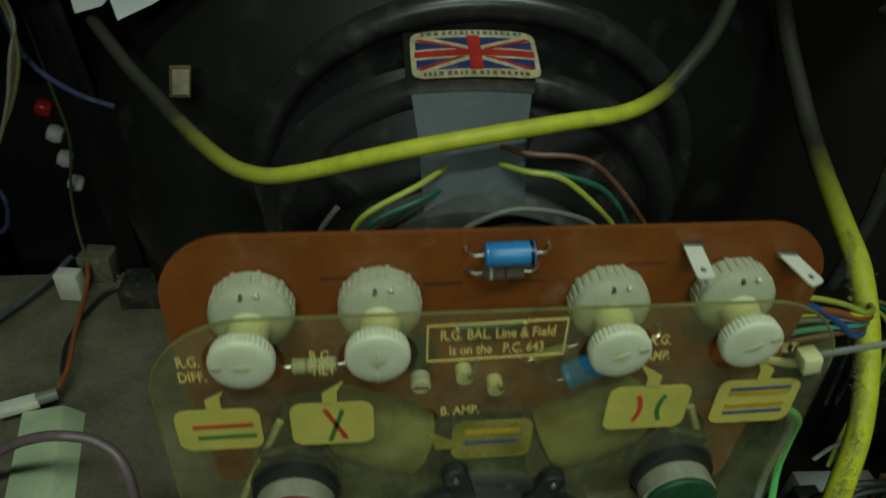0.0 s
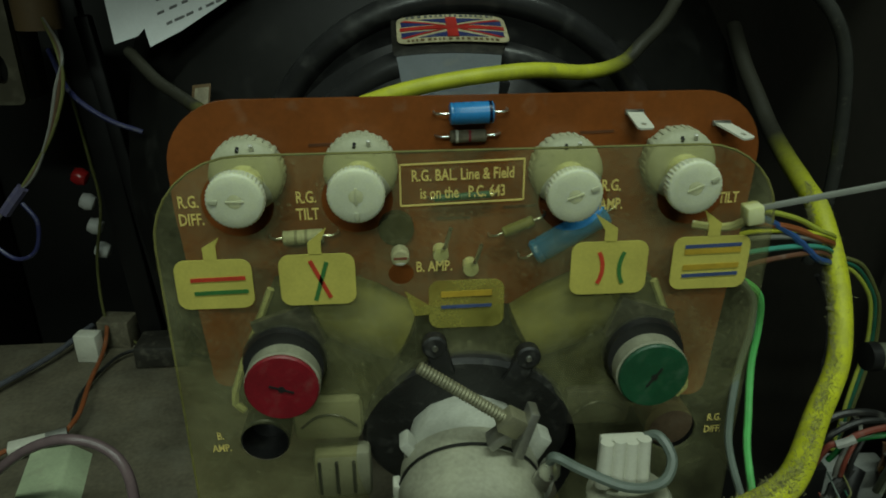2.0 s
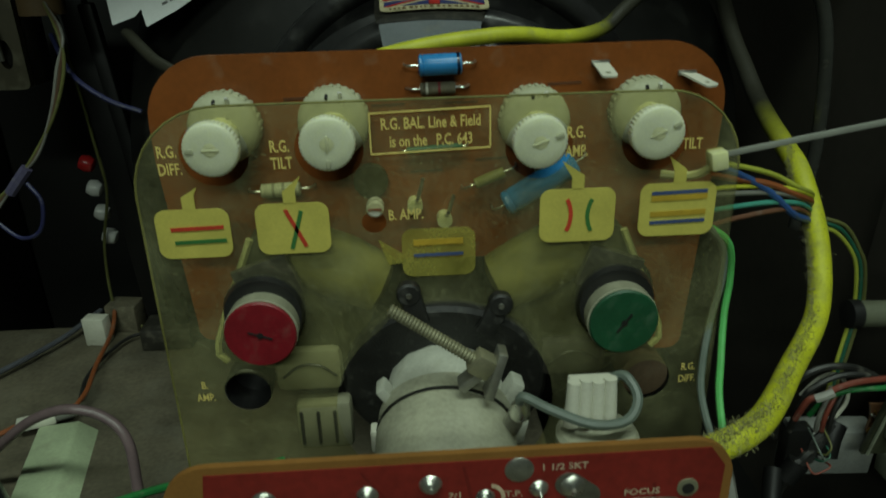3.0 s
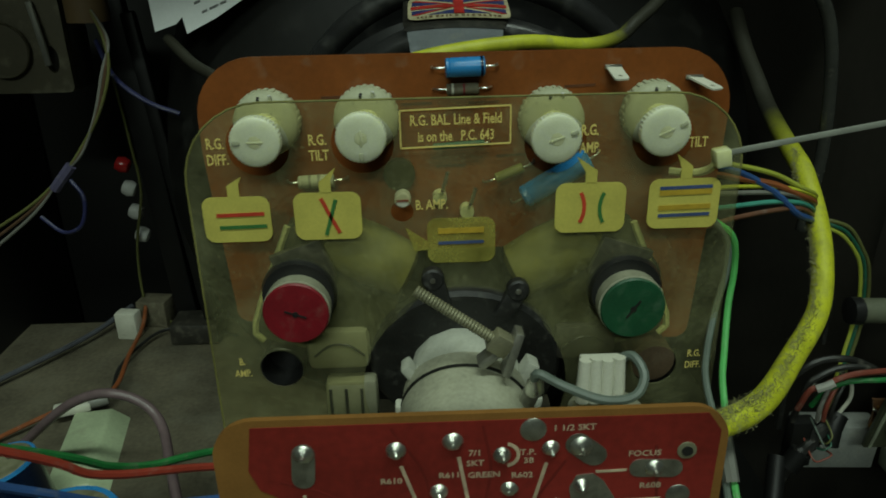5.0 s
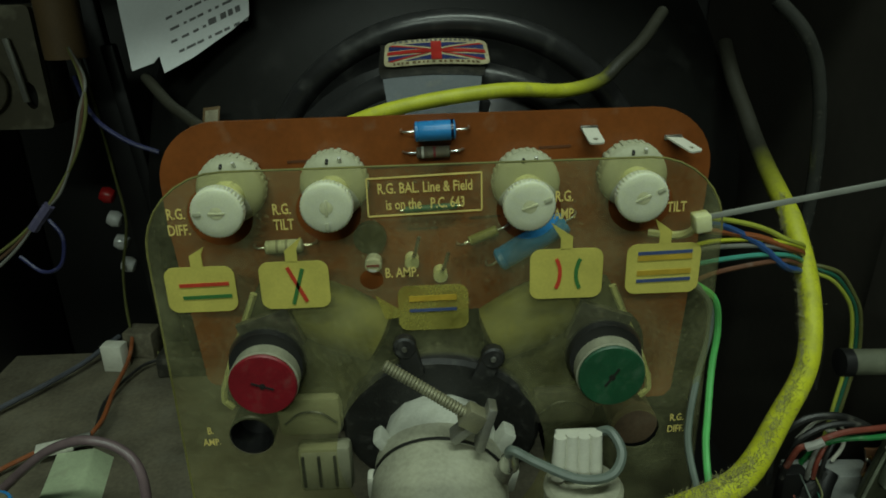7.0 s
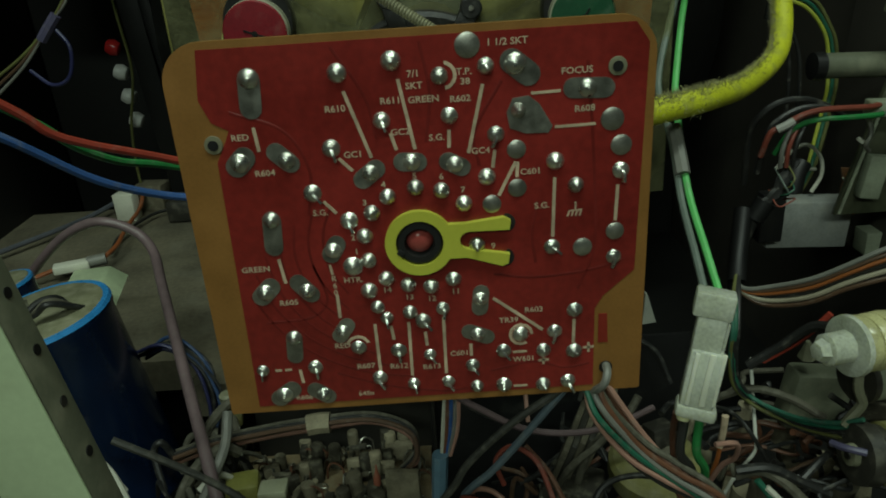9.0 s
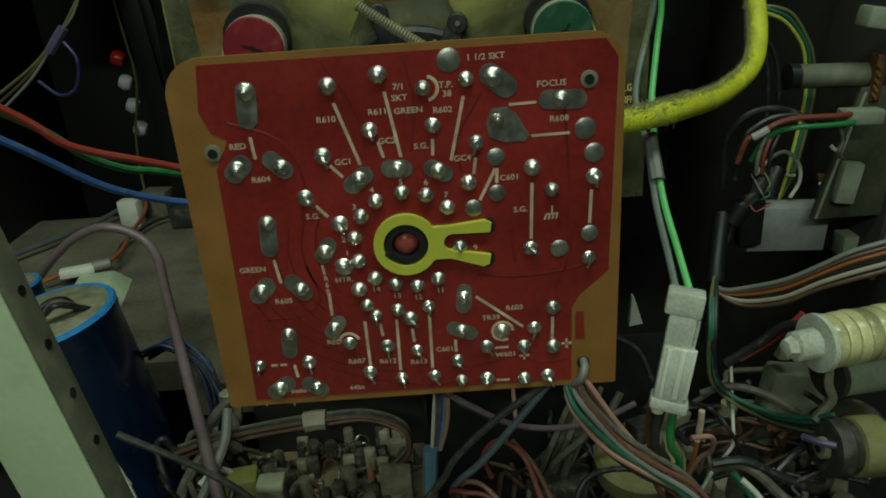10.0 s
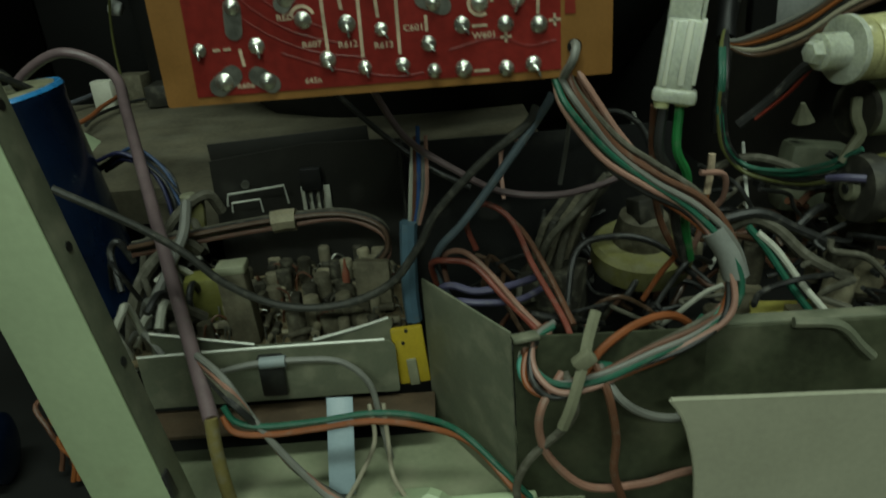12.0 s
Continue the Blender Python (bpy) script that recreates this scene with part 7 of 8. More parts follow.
part("bright_edge", tube([(-0.0420, 0.0332, 0.0580), (-0.026, 0.0337, 0.0612), (-0.0110, 0.0337, 0.0652)], 0.0007, 6, 2), M_WHITE_EDGE, br, "bright cut edge")
part("foot_board", box((-0.054, 0.022, 0.0300), (0.118, 0.018, 0.0018), 0.0003), M_DBROWN, br, "brown foot board")
part("clip", box((-0.0590, 0.0272, 0.0470), (0.010, 0.004, 0.018), 0.0008), M_BLACK, br, "black clip")
wire("grey_lead", [(-0.085, 0.020, 0.0520), (-0.074, 0.020, 0.0550), (-0.062, 0.020, 0.0570), (-0.046, 0.020, 0.0572), (-0.030, 0.020, 0.0550), (-0.020, 0.019, 0.0450), (-0.017, 0.016, 0.0300), (-0.014, 0.010, 0.0150)], 0.0013, W_GREY, "grey lead along the bracket")
slv = thing("pale_wire_sleeve", (-0.055, 0.02, 0.057), "pale blue-grey sleeve on the lead", "sleeve")
part("sleeve", rod((-0.0610, 0.0198, 0.0571), (-0.0510, 0.0198, 0.0573), 0.0024, seg=10), wire_mat("pale_blue_grey", (0.24, 0.28, 0.29), 0.5), slv)
yt = thing("yellow_tag_block", (-0.003, 0.034, 0.04), "yellow plastic tag block with two holes", "tag block")
part("tag", box((-0.0035, 0.0330, 0.0480), (0.0130, 0.003, 0.026), 0.0008, (0, -4, 0)), M_YTAG, yt)
part("slot", box((-0.0030, 0.0312, 0.0410), (0.0040, 0.002, 0.012), 0.0004, (0, -4, 0)), M_GREYPL, yt)
for dz in (0.0, 0.0055):
    part("hole", rod((-0.0060 + dz * 0.3, 0.0312, 0.0545 + dz), (-0.0060 + dz * 0.3, 0.0318, 0.0545 + dz), 0.0008, seg=10), M_BLACK, yt)

# bottom chassis sheet, tape and leads in front
ch = thing("chassis_sheet", (-0.03, 0.0, 0.01), "pale green dusty chassis sheet with a folded ridge", "chassis sheet")
part("sheet", box((-0.036, -0.020, 0.0110), (0.188, 0.090, 0.0016), 0.0004, (4, 0, 0)), mat("dusty_green_sheet", (0.22, 0.24, 0.15), 0.65, vary=0.2, scale=30, dust=0.3), ch)
part("ridge", box((-0.040, -0.020, 0.0165), (0.160, 0.004, 0.006), 0.0012, (4, 0, 0)), M_GREEN_METAL, ch)
part("corner_fold", rod((0.000, -0.026, 0.012), (0.004, -0.024, 0.0265), 0.024, 0.003, 4), M_GREEN_METAL, ch, "folded peak", smooth=False)
tp = thing("blue_tape", (-0.031, 0.004, 0.03), "strip of translucent blue-white tape", "tape")
part("strip", box((-0.0310, 0.0010, 0.0300), (0.0100, 0.0006, 0.036), 0.0002, (-28, 2, 0)), mat("pale_blue_tape", (0.28, 0.36, 0.40), 0.35, vary=0.12), tp)
wire("green_lead", [(-0.0690, -0.006, 0.0560), (-0.0655, -0.007, 0.0500), (-0.0560, -0.007, 0.0470), (-0.0370, -0.007, 0.0475), (-0.0170, -0.007, 0.0492), (0.0000, -0.008, 0.0470), (0.0150, -0.009, 0.0390), (0.0310, -0.0185, 0.0250), (0.040, -0.022, 0.016)], 0.0012, W_DGREEN, "green lead across the chassis sheet")
wire("orange_lead", [(-0.0700, -0.006, 0.0520), (-0.0660, -0.008, 0.0460), (-0.0540, -0.008, 0.0440), (-0.0370, -0.008, 0.0450), (-0.0170, -0.008, 0.0465), (0.0020, -0.009, 0.0430), (0.0180, -0.010, 0.0350), (0.0310, -0.020, 0.0230), (0.038, -0.024, 0.015)], 0.0012, W_ORANGE, "orange lead across the chassis sheet")
for k, m in enumerate((W_GREY, W_DPINK, W_DUSTY, W_BLACK)):
    wire("sheet_wire", [(-0.082, 0.014, 0.066 - k * 0.002), (-0.0690 + k * 0.001, 0.000 - k * 0.002, 0.0640 - k * 0.002), (-0.0590 + k * 0.001, -0.006, 0.0490 - k * 0.002), (-0.0490 + k * 0.001, -0.010, 0.0350 - k * 0.002), (-0.0360 + k * 0.002, -0.014, 0.0200 - k * 0.001), (-0.026 + k * 0.002, -0.02, 0.0165)], 0.0014, m, "dusty wire running down to the chassis sheet", "sheet wires")
wire("white_lead", [(-0.020, 0.012, 0.040), (-0.0185, 0.004, 0.0290), (-0.0240, -0.006, 0.0210), (-0.030, -0.018, 0.0175)], 0.0009, W_CREAM, "off-white lead over the chassis sheet")
wire("white_lead", [(-0.0145, 0.012, 0.040), (-0.0135, 0.004, 0.0280), (-0.0120, -0.006, 0.0200), (-0.006, -0.018, 0.0175)], 0.0009, W_CREAM, "off-white lead over the chassis sheet")
card = thing("card_cover", (0.13, -0.03, 0.03), "plain beige-grey card cover with a curved side", "card cover")
bm = bmesh.new()
outer = [(0.0805, 0.0665), (0.0845, 0.0600), (0.0875, 0.0500), (0.0895, 0.0400), (0.0905, 0.0260), (0.0910, -0.005), (0.190, -0.005), (0.190, 0.0610), (0.14, 0.0640)]
part("sheet", plate([outer], -0.0370, -0.0355, bm), M_CARD, card, smooth=False)
part("top_edge", tube([(0.0805, -0.0362, 0.0665), (0.11, -0.0362, 0.0652), (0.14, -0.0362, 0.0640), (0.190, -0.0362, 0.0610)], 0.0009, 6, 2), M_CARD, card, "soft frayed top edge")
part("side_edge", tube([(x, -0.0362, z) for x, z in outer[:6]], 0.0009, 6, 2), M_CARD, card, "curved side edge")

# ---- left-hand upright, big capacitors, floor clutter ----
up = thing("chassis_upright", (-0.12, -0.03, 0.05), "pale green folded steel upright with punched holes", "upright")
U0, U1 = Vector((-0.1080, -0.022, 0.215)), Vector((-0.0745, -0.022, 0.000))
lean = math.degrees(math.atan2(U1.x - U0.x, U0.z - U1.z))
mid = (U0 + U1) / 2


def upright_plate(name, x0, x1, y0, y1, material, label, holes=()):
    bm = box(((x0 + x1) / 2, (y0 + y1) / 2, 0), (x1 - x0, y1 - y0, 0.36), 0.0006)
    bmesh.ops.transform(bm, matrix=Matrix.Translation(mid) @ Euler((0, radians(-lean), 0)).to_matrix().to_4x4(), verts=bm.verts)
    return part(name, bm, material, up, label)


# Side flange takes a darker steel than the face to stand for shade.
side = upright_plate("side_flange", -0.0012, 0.0, -0.0125, 0.0, M_GREY_METAL, "side flange with its shade in the colour")
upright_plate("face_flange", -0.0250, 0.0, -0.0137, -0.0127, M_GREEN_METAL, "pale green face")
tm = Matrix.Translation(mid) @ Euler((0, radians(-lean), 0)).to_matrix().to_4x4()
for dz in (0.126, 0.108, 0.0905, 0.0725, 0.03, -0.01):
    a, b = tm @ Vector((0.0001, -0.005, dz - 0.008)), tm @ Vector((0.0004, -0.005, dz - 0.008))
    part("punched_hole", rod(a, b, 0.0016, seg=14), M_BLACK, side)
part("notch", box(tm @ Vector((0.0, -0.0115, -0.062)), (0.002, 0.004, 0.010), 0.0003, (0, -lean, 0)), M_BLACK, side)


def can(name, top, r, h, lean_to, label):
    top = Vector(top)
    foot = top + Vector(lean_to)
    ob = thing(name, foot, label, "capacitor", "large can capacitors")
    d = (foot - top).normalized()
    part("sleeve", lathe(top, foot, [(0.0015, r * 0.90), (0.0, r * 0.95), (0.001, r), (0.004, r * 1.005), (0.006, r * 0.985), (h, r * 0.985)], 40), M_CANBLUE, ob, "dark blue sleeve")
    part("bright_rim", lathe(top - d * 0.0004, foot, [(0, r * 0.92), (0, r * 0.985), (0.0016, r * 1.01)], 40), M_CAPBLUE, ob, "bright blue rim")
    t = part("top_disc", lathe(top - d * 0.0003, top - d, [(0, r * 0.91), (0.0005, r * 0.89)], 36), M_CANTOP, ob, "dusty olive top")
    for k in range(3):
        w = radians(20 + 120 * k)
        q = top + Vector((math.cos(w) * r * 0.35, math.sin(w) * r * 0.35, 0.0006))
        part("tag", box(q + Vector((0, 0, 0.002)), (0.0035, 0.0008, 0.005), 0.0002, (10, 20 * k - 20, 40 * k)), M_TIN, t)
        part("rivet", rod(q, q + Vector((0, 0, 0.0009)), 0.0018, seg=10), M_TIN, t)
    return ob


can("blue_can_capacitor", (-0.1830, 0.1003, 0.1523), 0.0330, 0.106, (0.014, 0.004, -0.104), "large dark blue can capacitor with a dusty top")
can("blue_can_capacitor", (-0.2480, 0.176, 0.1350), 0.0200, 0.095, (0.016, 0.000, -0.090), "dark blue can capacitor with a bright rim")
for k, m in enumerate((W_BLACK, W_DUSTY, W_BLACK)):
    wire("can_wire", [(-0.166 + k * 0.003, 0.100, 0.155), (-0.168, 0.094 - k * 0.003, 0.164), (-0.175, 0.088, 0.1640 - k * 0.002), (-0.181, 0.083, 0.155), (-0.185, 0.08, 0.13)], 0.0015, m, "dark wire on the can capacitor's tags", "can wires")
rnd = random.Random(29)
for k in range(8):
    j = [Vector((rnd.uniform(-1, 1), rnd.uniform(-1, 1), rnd.uniform(-1, 1))) * 0.0022 for q in range(5)]
    d = Vector((0.0012 * (k % 4), 0.001 * k, -0.0016 * (k % 5)))
    wire("blue_floor_wire", [p + d + q for p, q in zip((Vector((-0.156, 0.128, 0.112)), Vector((-0.140, 0.127, 0.118)), Vector((-0.126, 0.122, 0.108)), Vector((-0.119, 0.117, 0.090)), Vector((-0.122, 0.112, 0.070))), j)], 0.0010, (W_INDIGO, W_BLACK, W_NAVY, W_BLACK)[k % 4], "blue or black wire behind the can capacitor", "blue wires")
rnd = random.Random(41)
for k in range(26):
    p = Vector((rnd.uniform(-0.135, -0.095), rnd.uniform(0.03, 0.10), rnd.uniform(0.05, 0.075)))
    q = p + Vector((rnd.uniform(-0.02, 0.02), rnd.uniform(-0.02, 0.02), rnd.uniform(-0.01, 0.02)))
    wire("left_tangle_wire", [p, (p + q) / 2 + Vector((0, 0, 0.008)), q, q + Vector((rnd.uniform(-0.01, 0.01), rnd.uniform(-0.01, 0.01), -0.015))], rnd.uniform(0.001, 0.0022), rnd.choice((W_DUSTY, W_BLACK, W_GREY, W_DUSTY, W_WHITE)), "dusty tangled wire beside the low board", "left tangle")

for k, (m, r, pts) in enumerate(((W_DUSTY, 0.0030, [(-0.128, 0.060, 0.048), (-0.124, 0.064, 0.066), (-0.116, 0.072, 0.080), (-0.104, 0.080, 0.086), (-0.098, 0.084, 0.080)]),
                                 (W_GREY, 0.0024, [(-0.116, 0.050, 0.046), (-0.113, 0.056, 0.066), (-0.106, 0.064, 0.080), (-0.100, 0.074, 0.092), (-0.099, 0.084, 0.104)]),
                                 (W_DUSTY, 0.0026, [(-0.122, 0.086, 0.060), (-0.116, 0.092, 0.084), (-0.106, 0.098, 0.096), (-0.096, 0.104, 0.100), (-0.092, 0.108, 0.090)]),
                                 (W_BLACK, 0.0024, [(-0.130, 0.078, 0.050), (-0.122, 0.080, 0.070), (-0.112, 0.084, 0.078), (-0.104, 0.082, 0.066)]),
                                 (W_WHITE, 0.0011, [(-0.128, 0.044, 0.074), (-0.124, 0.040, 0.066), (-0.120, 0.040, 0.054), (-0.121, 0.044, 0.044)]),
                                 (W_CREAM, 0.0011, [(-0.120, 0.060, 0.060), (-0.112, 0.054, 0.070), (-0.106, 0.052, 0.062), (-0.107, 0.052, 0.050)]),
                                 (W_DUSTY, 0.0028, [(-0.112, 0.046, 0.046), (-0.108, 0.046, 0.060), (-0.100, 0.050, 0.068), (-0.092, 0.056, 0.060)]))):
    wire("dusty_hose", pts, r, m, "dusty sleeved lead bent beside the can capacitor", "dusty hoses")
lj = thing("blue_can_capacitor", (-0.20, 0.05, -0.01), "dark blue can capacitor lying on the cabinet bottom", "capacitor", "large can capacitors")
part("sleeve", lathe((-0.230, 0.040, 0.0065), (-0.180, 0.050, 0.0065), [(0, 0.010), (0.001, 0.0155), (0.040, 0.016), (0.042, 0.011), (0.0425, 0.004)], 28), M_CANBLUE, lj, "dark blue sleeve")
rnd = random.Random(53)
for k in range(9):
    p = Vector((-0.166 + rnd.uniform(-0.008, 0.010), 0.046 + rnd.uniform(-0.01, 0.01), -0.006))
    wire("floor_strand", [p, p + Vector((0.002, 0.002, 0.010)), p + Vector((rnd.uniform(-0.004, 0.004), 0.004, 0.020)), p + Vector((rnd.uniform(-0.01, 0.01), 0.012, 0.030)), p + Vector((0.02, 0.03, 0.022))], 0.0012, (W_BROWN, W_UMBER, W_BURNT, W_BLACK)[k % 4], "brown strand curling up from the cabinet bottom", "floor strands")

fl = thing("green_slab", (-0.235, 0.23, 0.09), "pale green translucent plastic block lying on the floor board", "block")
bm = box((-0.2390, 0.243, 0.0920), (0.0250, 0.082, 0.0085), 0.0, (0, 0, 11))
for v in bm.verts:
    if v.co.z < 0.0920 and v.co.x > -0.239 - (v.co.y - 0.243) * 0.2:
        v.co.x += 0.012
bmesh.ops.bevel(bm, geom=bm.edges[:], offset=0.0015, segments=2, affect="EDGES", profile=0.5)
part("block", bm, mat("pale_green_plastic", (0.46, 0.55, 0.35), 0.4, vary=0.2, scale=40, dust=0.14, bump=0.05), fl)
lc = thing("white_lead_connector", (-0.255, 0.285, 0.1), "white flat in-line connector on a grey sleeve", "connector")
part("shell", box((-0.2620, 0.285, 0.0975), (0.024, 0.010, 0.006), 0.001, (0, 0, 20)), M_CERAM, lc)
part("sleeve", rod((-0.252, 0.289, 0.098), (-0.240, 0.2935, 0.0985), 0.0045, seg=10), W_GREY, lc)
wire("orange_lead", [(-0.242, 0.293, 0.099), (-0.2400, 0.315, 0.100), (-0.2460, 0.350, 0.1000), (-0.2520, 0.400, 0.100), (-0.256, 0.425, 0.110)], 0.0017, W_ORANGE, "orange lead on the floor board")
wire("orange_lead", [(-0.274, 0.281, 0.097), (-0.29, 0.270, 0.094), (-0.31, 0.25, 0.092)], 0.0017, W_ORANGE, "orange lead end on the floor board")
cb = thing("white_floor_connector", (-0.27, 0.41, 0.1), "white plastic socket on the floor board", "connector")
part("socket", box((-0.2650, 0.405, 0.1000), (0.018, 0.012, 0.024), 0.001, (0, 0, -8)), M_CERAM, cb)
part("socket_back", box((-0.2500, 0.430, 0.1000), (0.026, 0.02, 0.024), 0.001, (0, 0, -8)), M_DUSTPART, cb)
wire("grey_floor_lead", [(-0.360, 0.30, 0.094), (-0.330, 0.34, 0.0950), (-0.295, 0.395, 0.0960), (-0.275, 0.44, 0.10)], 0.0022, wire_mat("dull_slate", (0.075, 0.08, 0.095), 0.5, 0.1), "grey lead lying on the floor board")
wire("olive_lead", [(-0.2545, 0.430, 0.345), (-0.2540, 0.434, 0.3310), (-0.2510, 0.435, 0.2880), (-0.2485, 0.436, 0.2470), (-0.2470, 0.436, 0.2080), (-0.2580, 0.436, 0.1630), (-0.2610, 0.434, 0.1220), (-0.2560, 0.430, 0.0980), (-0.2380, 0.425, 0.0910), (-0.2100, 0.40, 0.0900)], 0.0012, W_OLIVE, "thin olive-yellow lead hanging beside the tube")
wire("black_floor_lead", [(-0.246, 0.316, 0.0935), (-0.252, 0.345, 0.0935), (-0.248, 0.378, 0.0935), (-0.236, 0.404, 0.0935), (-0.205, 0.407, 0.0935), (-0.17, 0.39, 0.0935)], 0.0014, W_BLACK, "black lead on the floor board")
for k, (m, z) in enumerate(((M_BEADRED, 0.2310), (M_BEADWHITE, 0.2100), (M_BEADWHITE, 0.1890), (M_BEADWHITE, 0.1680))):
    bd = thing("bead_insulator", (-0.262, 0.45, z), ("red" if k == 0 else "white") + " glossy bead on the tube frame", "bead", "string of beads")
    part("bead", lathe((-0.2680 + k * 0.002, 0.447, z), (-0.258 + k * 0.002, 0.447, z - 0.004), [(0, 0.003), (0.001, 0.0058), (0.006, 0.0072), (0.011, 0.0055), (0.012, 0.003)], 18), m, bd)
fr = thing("mounting_bracket", (-0.22, 0.40, 0.1), "black metal mounting frame beside the picture tube", "frame")
part("post", box((-0.2300, 0.425, 0.240), (0.018, 0.012, 0.32), 0.002, (0, -4, 0)), M_POST, fr)
part("post", box((-0.2050, 0.40, 0.220), (0.010, 0.010, 0.27), 0.002, (0, -6, 0)), M_POST, fr)
part("foot", box((-0.205, 0.40, 0.098), (0.04, 0.03, 0.018), 0.002), M_DUSTBLACK, fr)

# ---- upper left: moulded unit, card tube and leads ----
un = thing("tuner_unit", (-0.275, 0.36, 0.30), "cream-brown moulded unit with dark openings", "tuner")
openings = [ring_loop(-0.286, 0.335, 0.016, 24), ring_loop(-0.2560, 0.3280, 0.0045, 16, 0.009)]
part("face", plate([round_rect(-0.320, -0.2450, 0.3060, 0.385, 0.004)] + openings, 0.352, 0.358), M_CREAM, un, smooth=False)
part("case", box((-0.282, 0.375, 0.345), (0.074, 0.030, 0.078), 0.002), M_DUSTBLACK, un)
part("opening_rim", lathe((-0.286, 0.352, 0.335), (-0.286, 0, 0.335), [(0, 0.016), (0.003, 0.0185), (0.0045, 0.018), (0.003, 0.0165)], 28), M_CREAM, un)
part("lever", tube([(-0.262, 0.349, 0.365), (-0.2585, 0.347, 0.345), (-0.2565, 0.347, 0.325)], 0.0022, 8), M_STEEL, un)
ct = thing("brown_card_tube", (-0.222, 0.33, 0.36), "brown card tube hanging from the cabinet roof", "tube")
part("tube", rod((-0.2260, 0.350, 0.440), (-0.2260, 0.350, 0.3520), 0.0135, seg=24), M_FRAMEBR, ct)
wire("blue_lead", [(-0.222, 0.345, 0.340), (-0.200, 0.310, 0.3220), (-0.180, 0.302, 0.3080), (-0.160, 0.300, 0.3000)], 0.0015, W_INDIGO, "dark indigo lead to the tube funnel")
for k, m in enumerate((W_OLIVE, W_UMBER, W_GREY)):
    wire("side_lead", [(-0.2150, 0.330, 0.360), (-0.2000 + k * 0.001, 0.305, 0.3440), (-0.1990 - k * 0.002, 0.300, 0.3260), (-0.2100 - k * 0.001, 0.300, 0.3010), (-0.2270 + k * 0.001, 0.300, 0.2770), (-0.2400, 0.300, 0.2630), (-0.2630, 0.300, 0.2440 - k * 0.003), (-0.300, 0.300, 0.2220 - k * 0.006)], 0.0011, m, "side lead drooping in the dark", "side leads")
wire("violet_loop", [(-0.2350, 0.298, 0.2600), (-0.2280, 0.296, 0.2480), (-0.2330, 0.296, 0.2300), (-0.246, 0.297, 0.2250), (-0.26, 0.30, 0.235)], 0.0013, W_INDIGO, "indigo lead hanging in a loop", "side leads")
jn = thing("lead_joint", (-0.24, 0.30, 0.256), "grey taped joint in the drooping leads", "joint")
part("joint", tube([(-0.2330, 0.299, 0.2690), (-0.2400, 0.298, 0.2610), (-0.2460, 0.298, 0.2540)], 0.0035, 8, 3), W_VIOLET, jn)

# paper label and small sticker on the tube
pp = thing("paper_label", (-0.13, 0.29, 0.36), "torn white paper label with printed lines on the tube", "paper label")


def label_mat(u, v):
    """Places across the paper: u along, v up, on a plane leaning against the funnel."""
    o, a, b = Vector((-0.1450, 0.2900, 0.3480)), Vector((0.052, -0.006, 0.021)), Vector((-0.012, 0.030, 0.052))
    return o + a * u + b * v


def paper_patch(points, lift, material, parent, name, label=""):
    n = Vector((0.1, -0.88, 0.45)).normalized()
    bm = bmesh.new()
    f = [bm.verts.new(label_mat(u, v) + n * lift) for u, v in points]
    g = [bm.verts.new(label_mat(u, v) + n * (lift - 0.0003)) for u, v in points]
    bm.faces.new(f)
    bm.faces.new(g[::-1])
    for k in range(len(f)):
        bm.faces.new((f[k], f[k - 1], g[k - 1], g[k]))
    return part(name, bm, material, parent, label, smooth=False)


sheet2 = paper_patch([(0.0, 0.0), (0.35, 0.02), (0.82, 0.10), (1.04, 0.16), (1.20, 0.9), (-0.38, 0.9), (-0.36, 0.16), (-0.10, 0.14), (-0.02, 0.18)], 0.002, M_PAPER, pp, "sheet")
rnd = random.Random(9)
for r_ in range(6):
    v, u = 0.12 + r_ * 0.12, 0.12 + rnd.uniform(0, 0.2)
    while u < 0.98:
        wd = rnd.uniform(0.03, 0.12)
        big = 0.028 if r_ == 1 and u > 0.55 else 0.012
        paper_patch([(u, v), (u + wd, v), (u + wd, v + big * 2), (u, v + big * 2)], 0.0023, M_PAPERINK, sheet2, "print_bar", "unreadable print")
        u += wd + rnd.uniform(0.02, 0.06)
sp = thing("red_edged_sticker", (-0.12, 0.275, 0.31), "small grubby grey sticker with a red edge on the tube", "sticker")
part("edge", box((-0.1195, 0.2780, 0.3235), (0.0115, 0.0006, 0.0150), 0.0002, (-30, -8, -20)), M_FRAMEBR, sp)
part("face", box((-0.1190, 0.2770, 0.3235), (0.0088, 0.0006, 0.0118), 0.0002, (-30, -8, -20)), M_DUSTPART, sp)

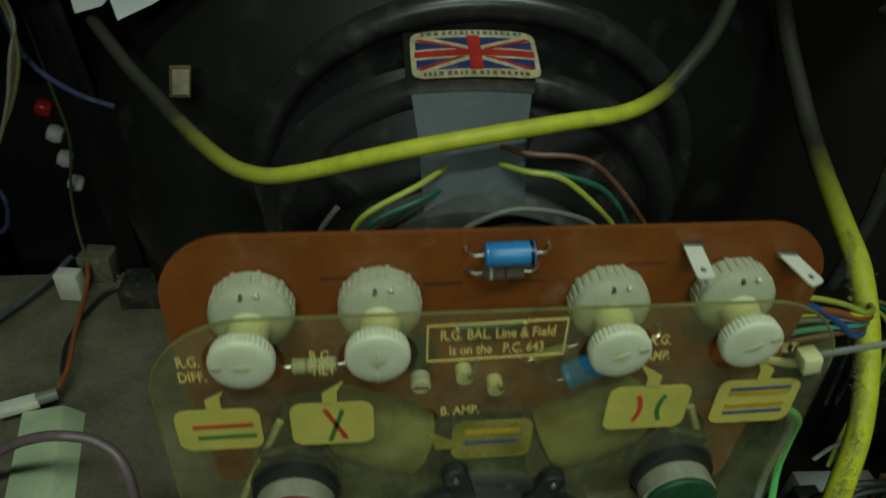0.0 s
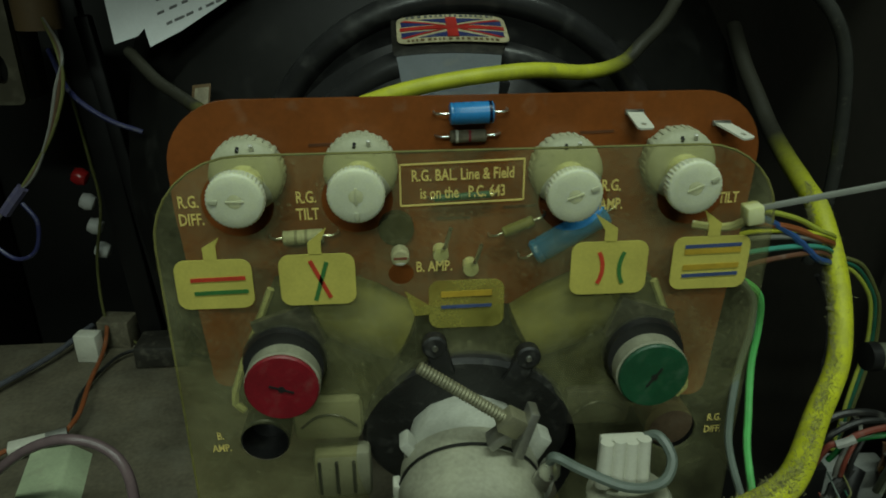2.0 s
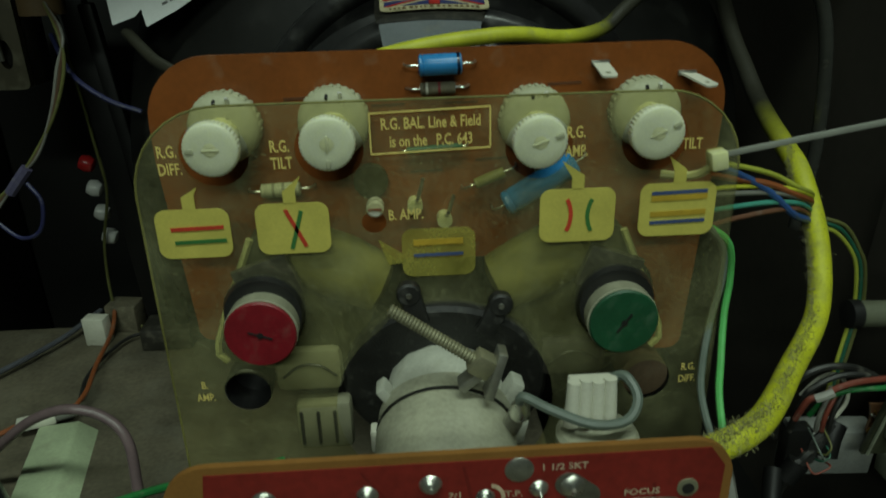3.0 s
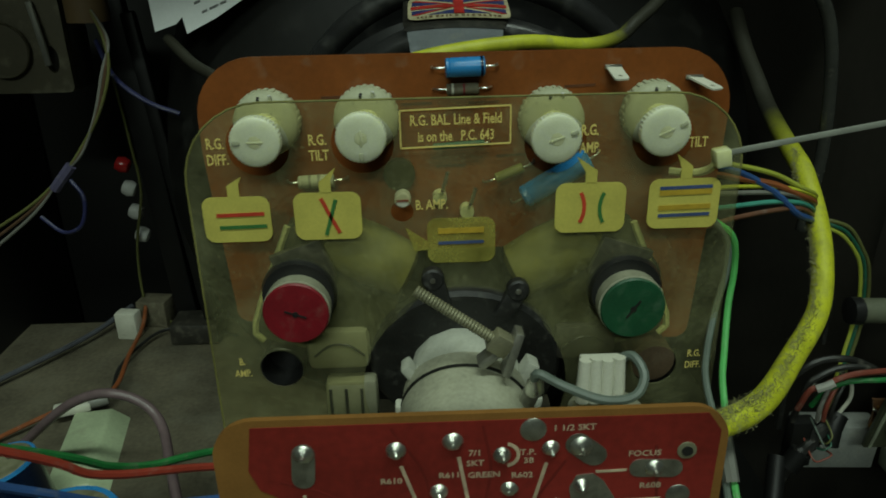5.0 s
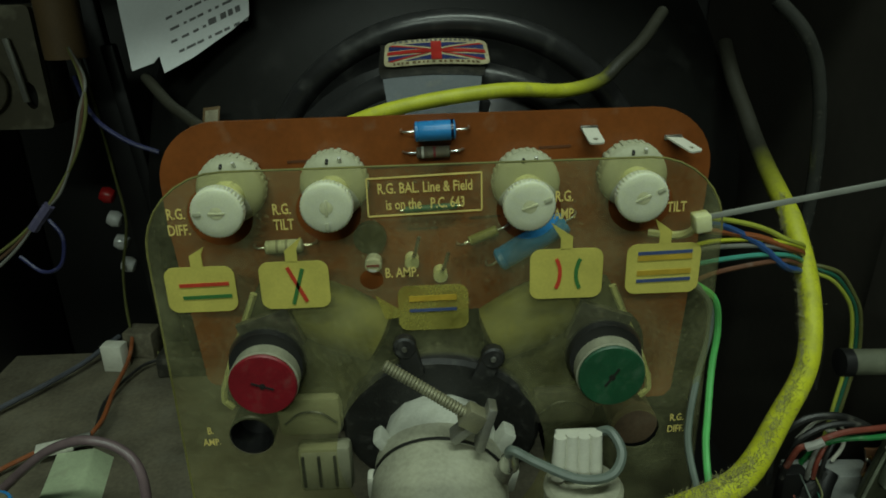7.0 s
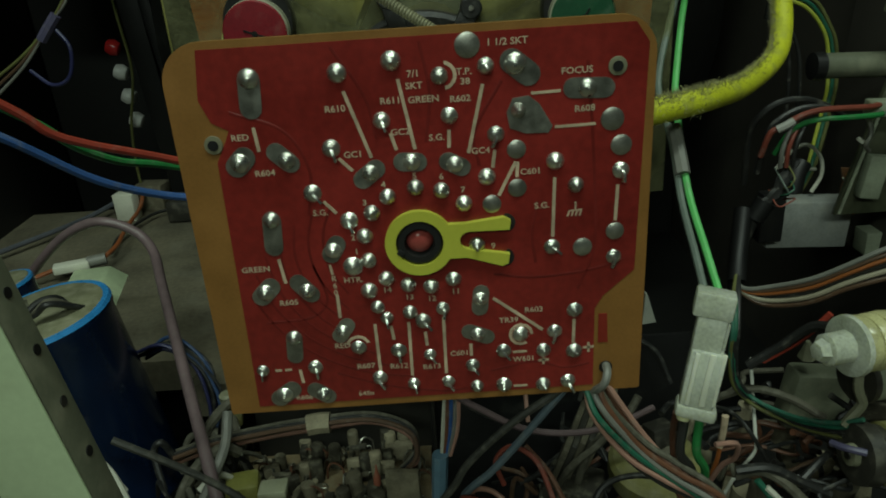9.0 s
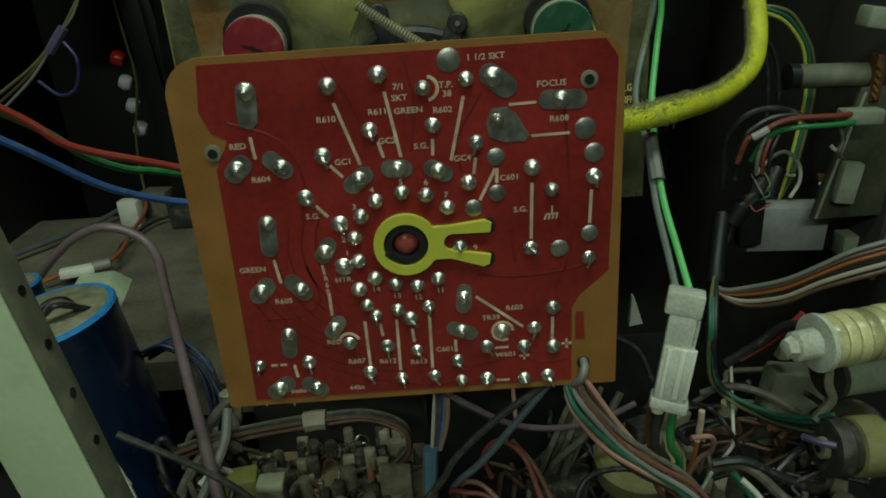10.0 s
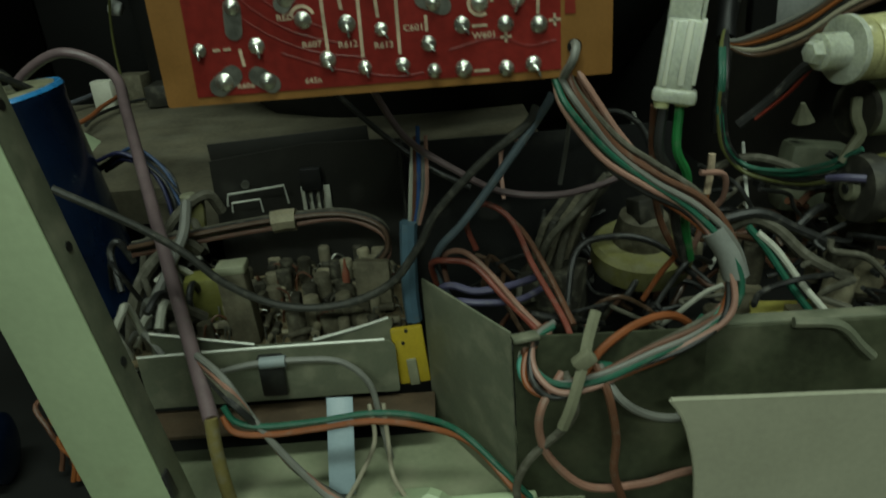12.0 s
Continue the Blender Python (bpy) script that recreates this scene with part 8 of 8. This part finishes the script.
# thin wires round the coils
for k, (m, pts) in enumerate(((W_YG, [(-0.040, 0.160, 0.310), (-0.037, 0.160, 0.3205), (-0.030, 0.160, 0.328), (-0.014, 0.164, 0.335), (0.000, 0.180, 0.335)]),
                              (W_DGREEN, [(-0.033, 0.161, 0.312), (-0.031, 0.160, 0.322), (-0.014, 0.163, 0.329), (0.000, 0.178, 0.327)]),
                              (W_YG, [(0.010, 0.184, 0.334), (0.024, 0.168, 0.3375), (0.039, 0.165, 0.335), (0.059, 0.165, 0.316), (0.064, 0.163, 0.305)]),
                              (W_DGREEN, [(0.010, 0.187, 0.332), (0.026, 0.170, 0.3365), (0.039, 0.167, 0.336), (0.055, 0.167, 0.329), (0.066, 0.167, 0.314), (0.07, 0.165, 0.30)]),
                              (W_BROWN, [(0.010, 0.190, 0.339), (0.025, 0.172, 0.3425), (0.050, 0.170, 0.339), (0.074, 0.170, 0.312), (0.078, 0.168, 0.30)]),
                              (W_GREY, [(0.000, 0.158, 0.314), (0.004, 0.158, 0.321), (0.022, 0.158, 0.328), (0.047, 0.158, 0.322), (0.055, 0.158, 0.31)]),
                              (W_DUSTY, [(-0.052, 0.165, 0.305), (-0.050, 0.165, 0.315), (-0.043, 0.168, 0.324)]))):
    wire("coil_lead", pts, 0.0011, m, "thin lead round the scanning coils", "coil leads")

# ---- dark clutter low on the right ----
lump = thing("dusty_potted_coil", (0.185, 0.045, 0.08), "dusty grey potted coil with a violet and cream end", "coil")
part("body", lathe((0.172, 0.040, 0.094), (0.200, 0.050, 0.094), [(0, 0.010), (0.002, 0.014), (0.022, 0.015), (0.026, 0.012)], 22), M_DUSTPART, lump)
part("end_plug", rod((0.1690, 0.039, 0.094), (0.1725, 0.0402, 0.094), 0.0050, seg=14), M_CERAM, lump)
for k, (m, r, pts) in enumerate(((W_WHITE, 0.0013, [(0.128, 0.020, 0.0960), (0.134, 0.016, 0.0900), (0.142, 0.010, 0.0780), (0.150, 0.004, 0.068)]),
                                 (W_DGREEN, 0.0014, [(0.125, 0.022, 0.0980), (0.131, 0.018, 0.0900), (0.138, 0.012, 0.0780), (0.145, 0.008, 0.068)]),
                                 (W_DUSTY, 0.0022, [(0.120, 0.030, 0.0940), (0.128, 0.026, 0.0990), (0.136, 0.022, 0.0960), (0.146, 0.018, 0.0860), (0.160, 0.012, 0.0780)]),
                                 (W_BLACK, 0.0020, [(0.118, 0.026, 0.1000), (0.130, 0.024, 0.1020), (0.142, 0.022, 0.0960), (0.154, 0.02, 0.090)]),
                                 (W_RED, 0.0014, [(0.140, 0.060, 0.128), (0.150, 0.056, 0.1380), (0.156, 0.052, 0.1480), (0.160, 0.05, 0.155)]),
                                 (W_BLACK, 0.0022, [(0.135, 0.062, 0.125), (0.146, 0.058, 0.1360), (0.154, 0.052, 0.1480), (0.158, 0.045, 0.152)]),
                                 (W_DUSTY, 0.0018, [(0.128, 0.070, 0.104), (0.140, 0.066, 0.1100), (0.154, 0.060, 0.1080), (0.168, 0.055, 0.100)]),
                                 (W_VIOLET, 0.0014, [(0.166, 0.040, 0.100), (0.169, 0.036, 0.1040), (0.173, 0.034, 0.1000)]))):
    wire("low_wire", pts, r, m, "dusty wire low beside the metal rail", "low wires")
rnd = random.Random(77)
for k in range(70):
    x, y, z = rnd.uniform(0.118, 0.205), rnd.uniform(0.00, 0.12), rnd.uniform(0.045, 0.10)
    p = Vector((x, y, z))
    d = Vector((rnd.uniform(-1, 1), rnd.uniform(-0.6, 0.6), rnd.uniform(-0.5, 0.8))) * 0.018
    wire("low_tangle_wire", [p - d, p + Vector((0, 0, rnd.uniform(0, 0.008))), p + d * 0.7 + Vector((rnd.uniform(-1, 1), rnd.uniform(-1, 1), 0)) * 0.008, p + d * 1.2], rnd.uniform(0.0008, 0.0018), rnd.choice((W_BLACK, W_UMBER, W_BROWN, W_BLACK, W_DUSTY, W_BLACK)), "dark tangled wire low in the set", "low tangle")
for k in range(22):
    x, y, z = rnd.uniform(0.122, 0.205), rnd.uniform(0.02, 0.12), rnd.uniform(0.035, 0.075)
    ob = thing("low_component", (x, y, z), "dusty small component low in the set", "component", "low components")
    if k % 2:
        part("body", box((x, y, z), (rnd.uniform(0.008, 0.016), rnd.uniform(0.006, 0.012), rnd.uniform(0.008, 0.018)), 0.001, (rnd.uniform(-10, 10), rnd.uniform(-10, 10), rnd.uniform(0, 90))), M_DUSTPART, ob)
    else:
        part("body", rod((x, y, z - 0.008), (x + rnd.uniform(-0.004, 0.004), y, z + 0.009), rnd.uniform(0.004, 0.008), seg=14), M_DUSTPART, ob)
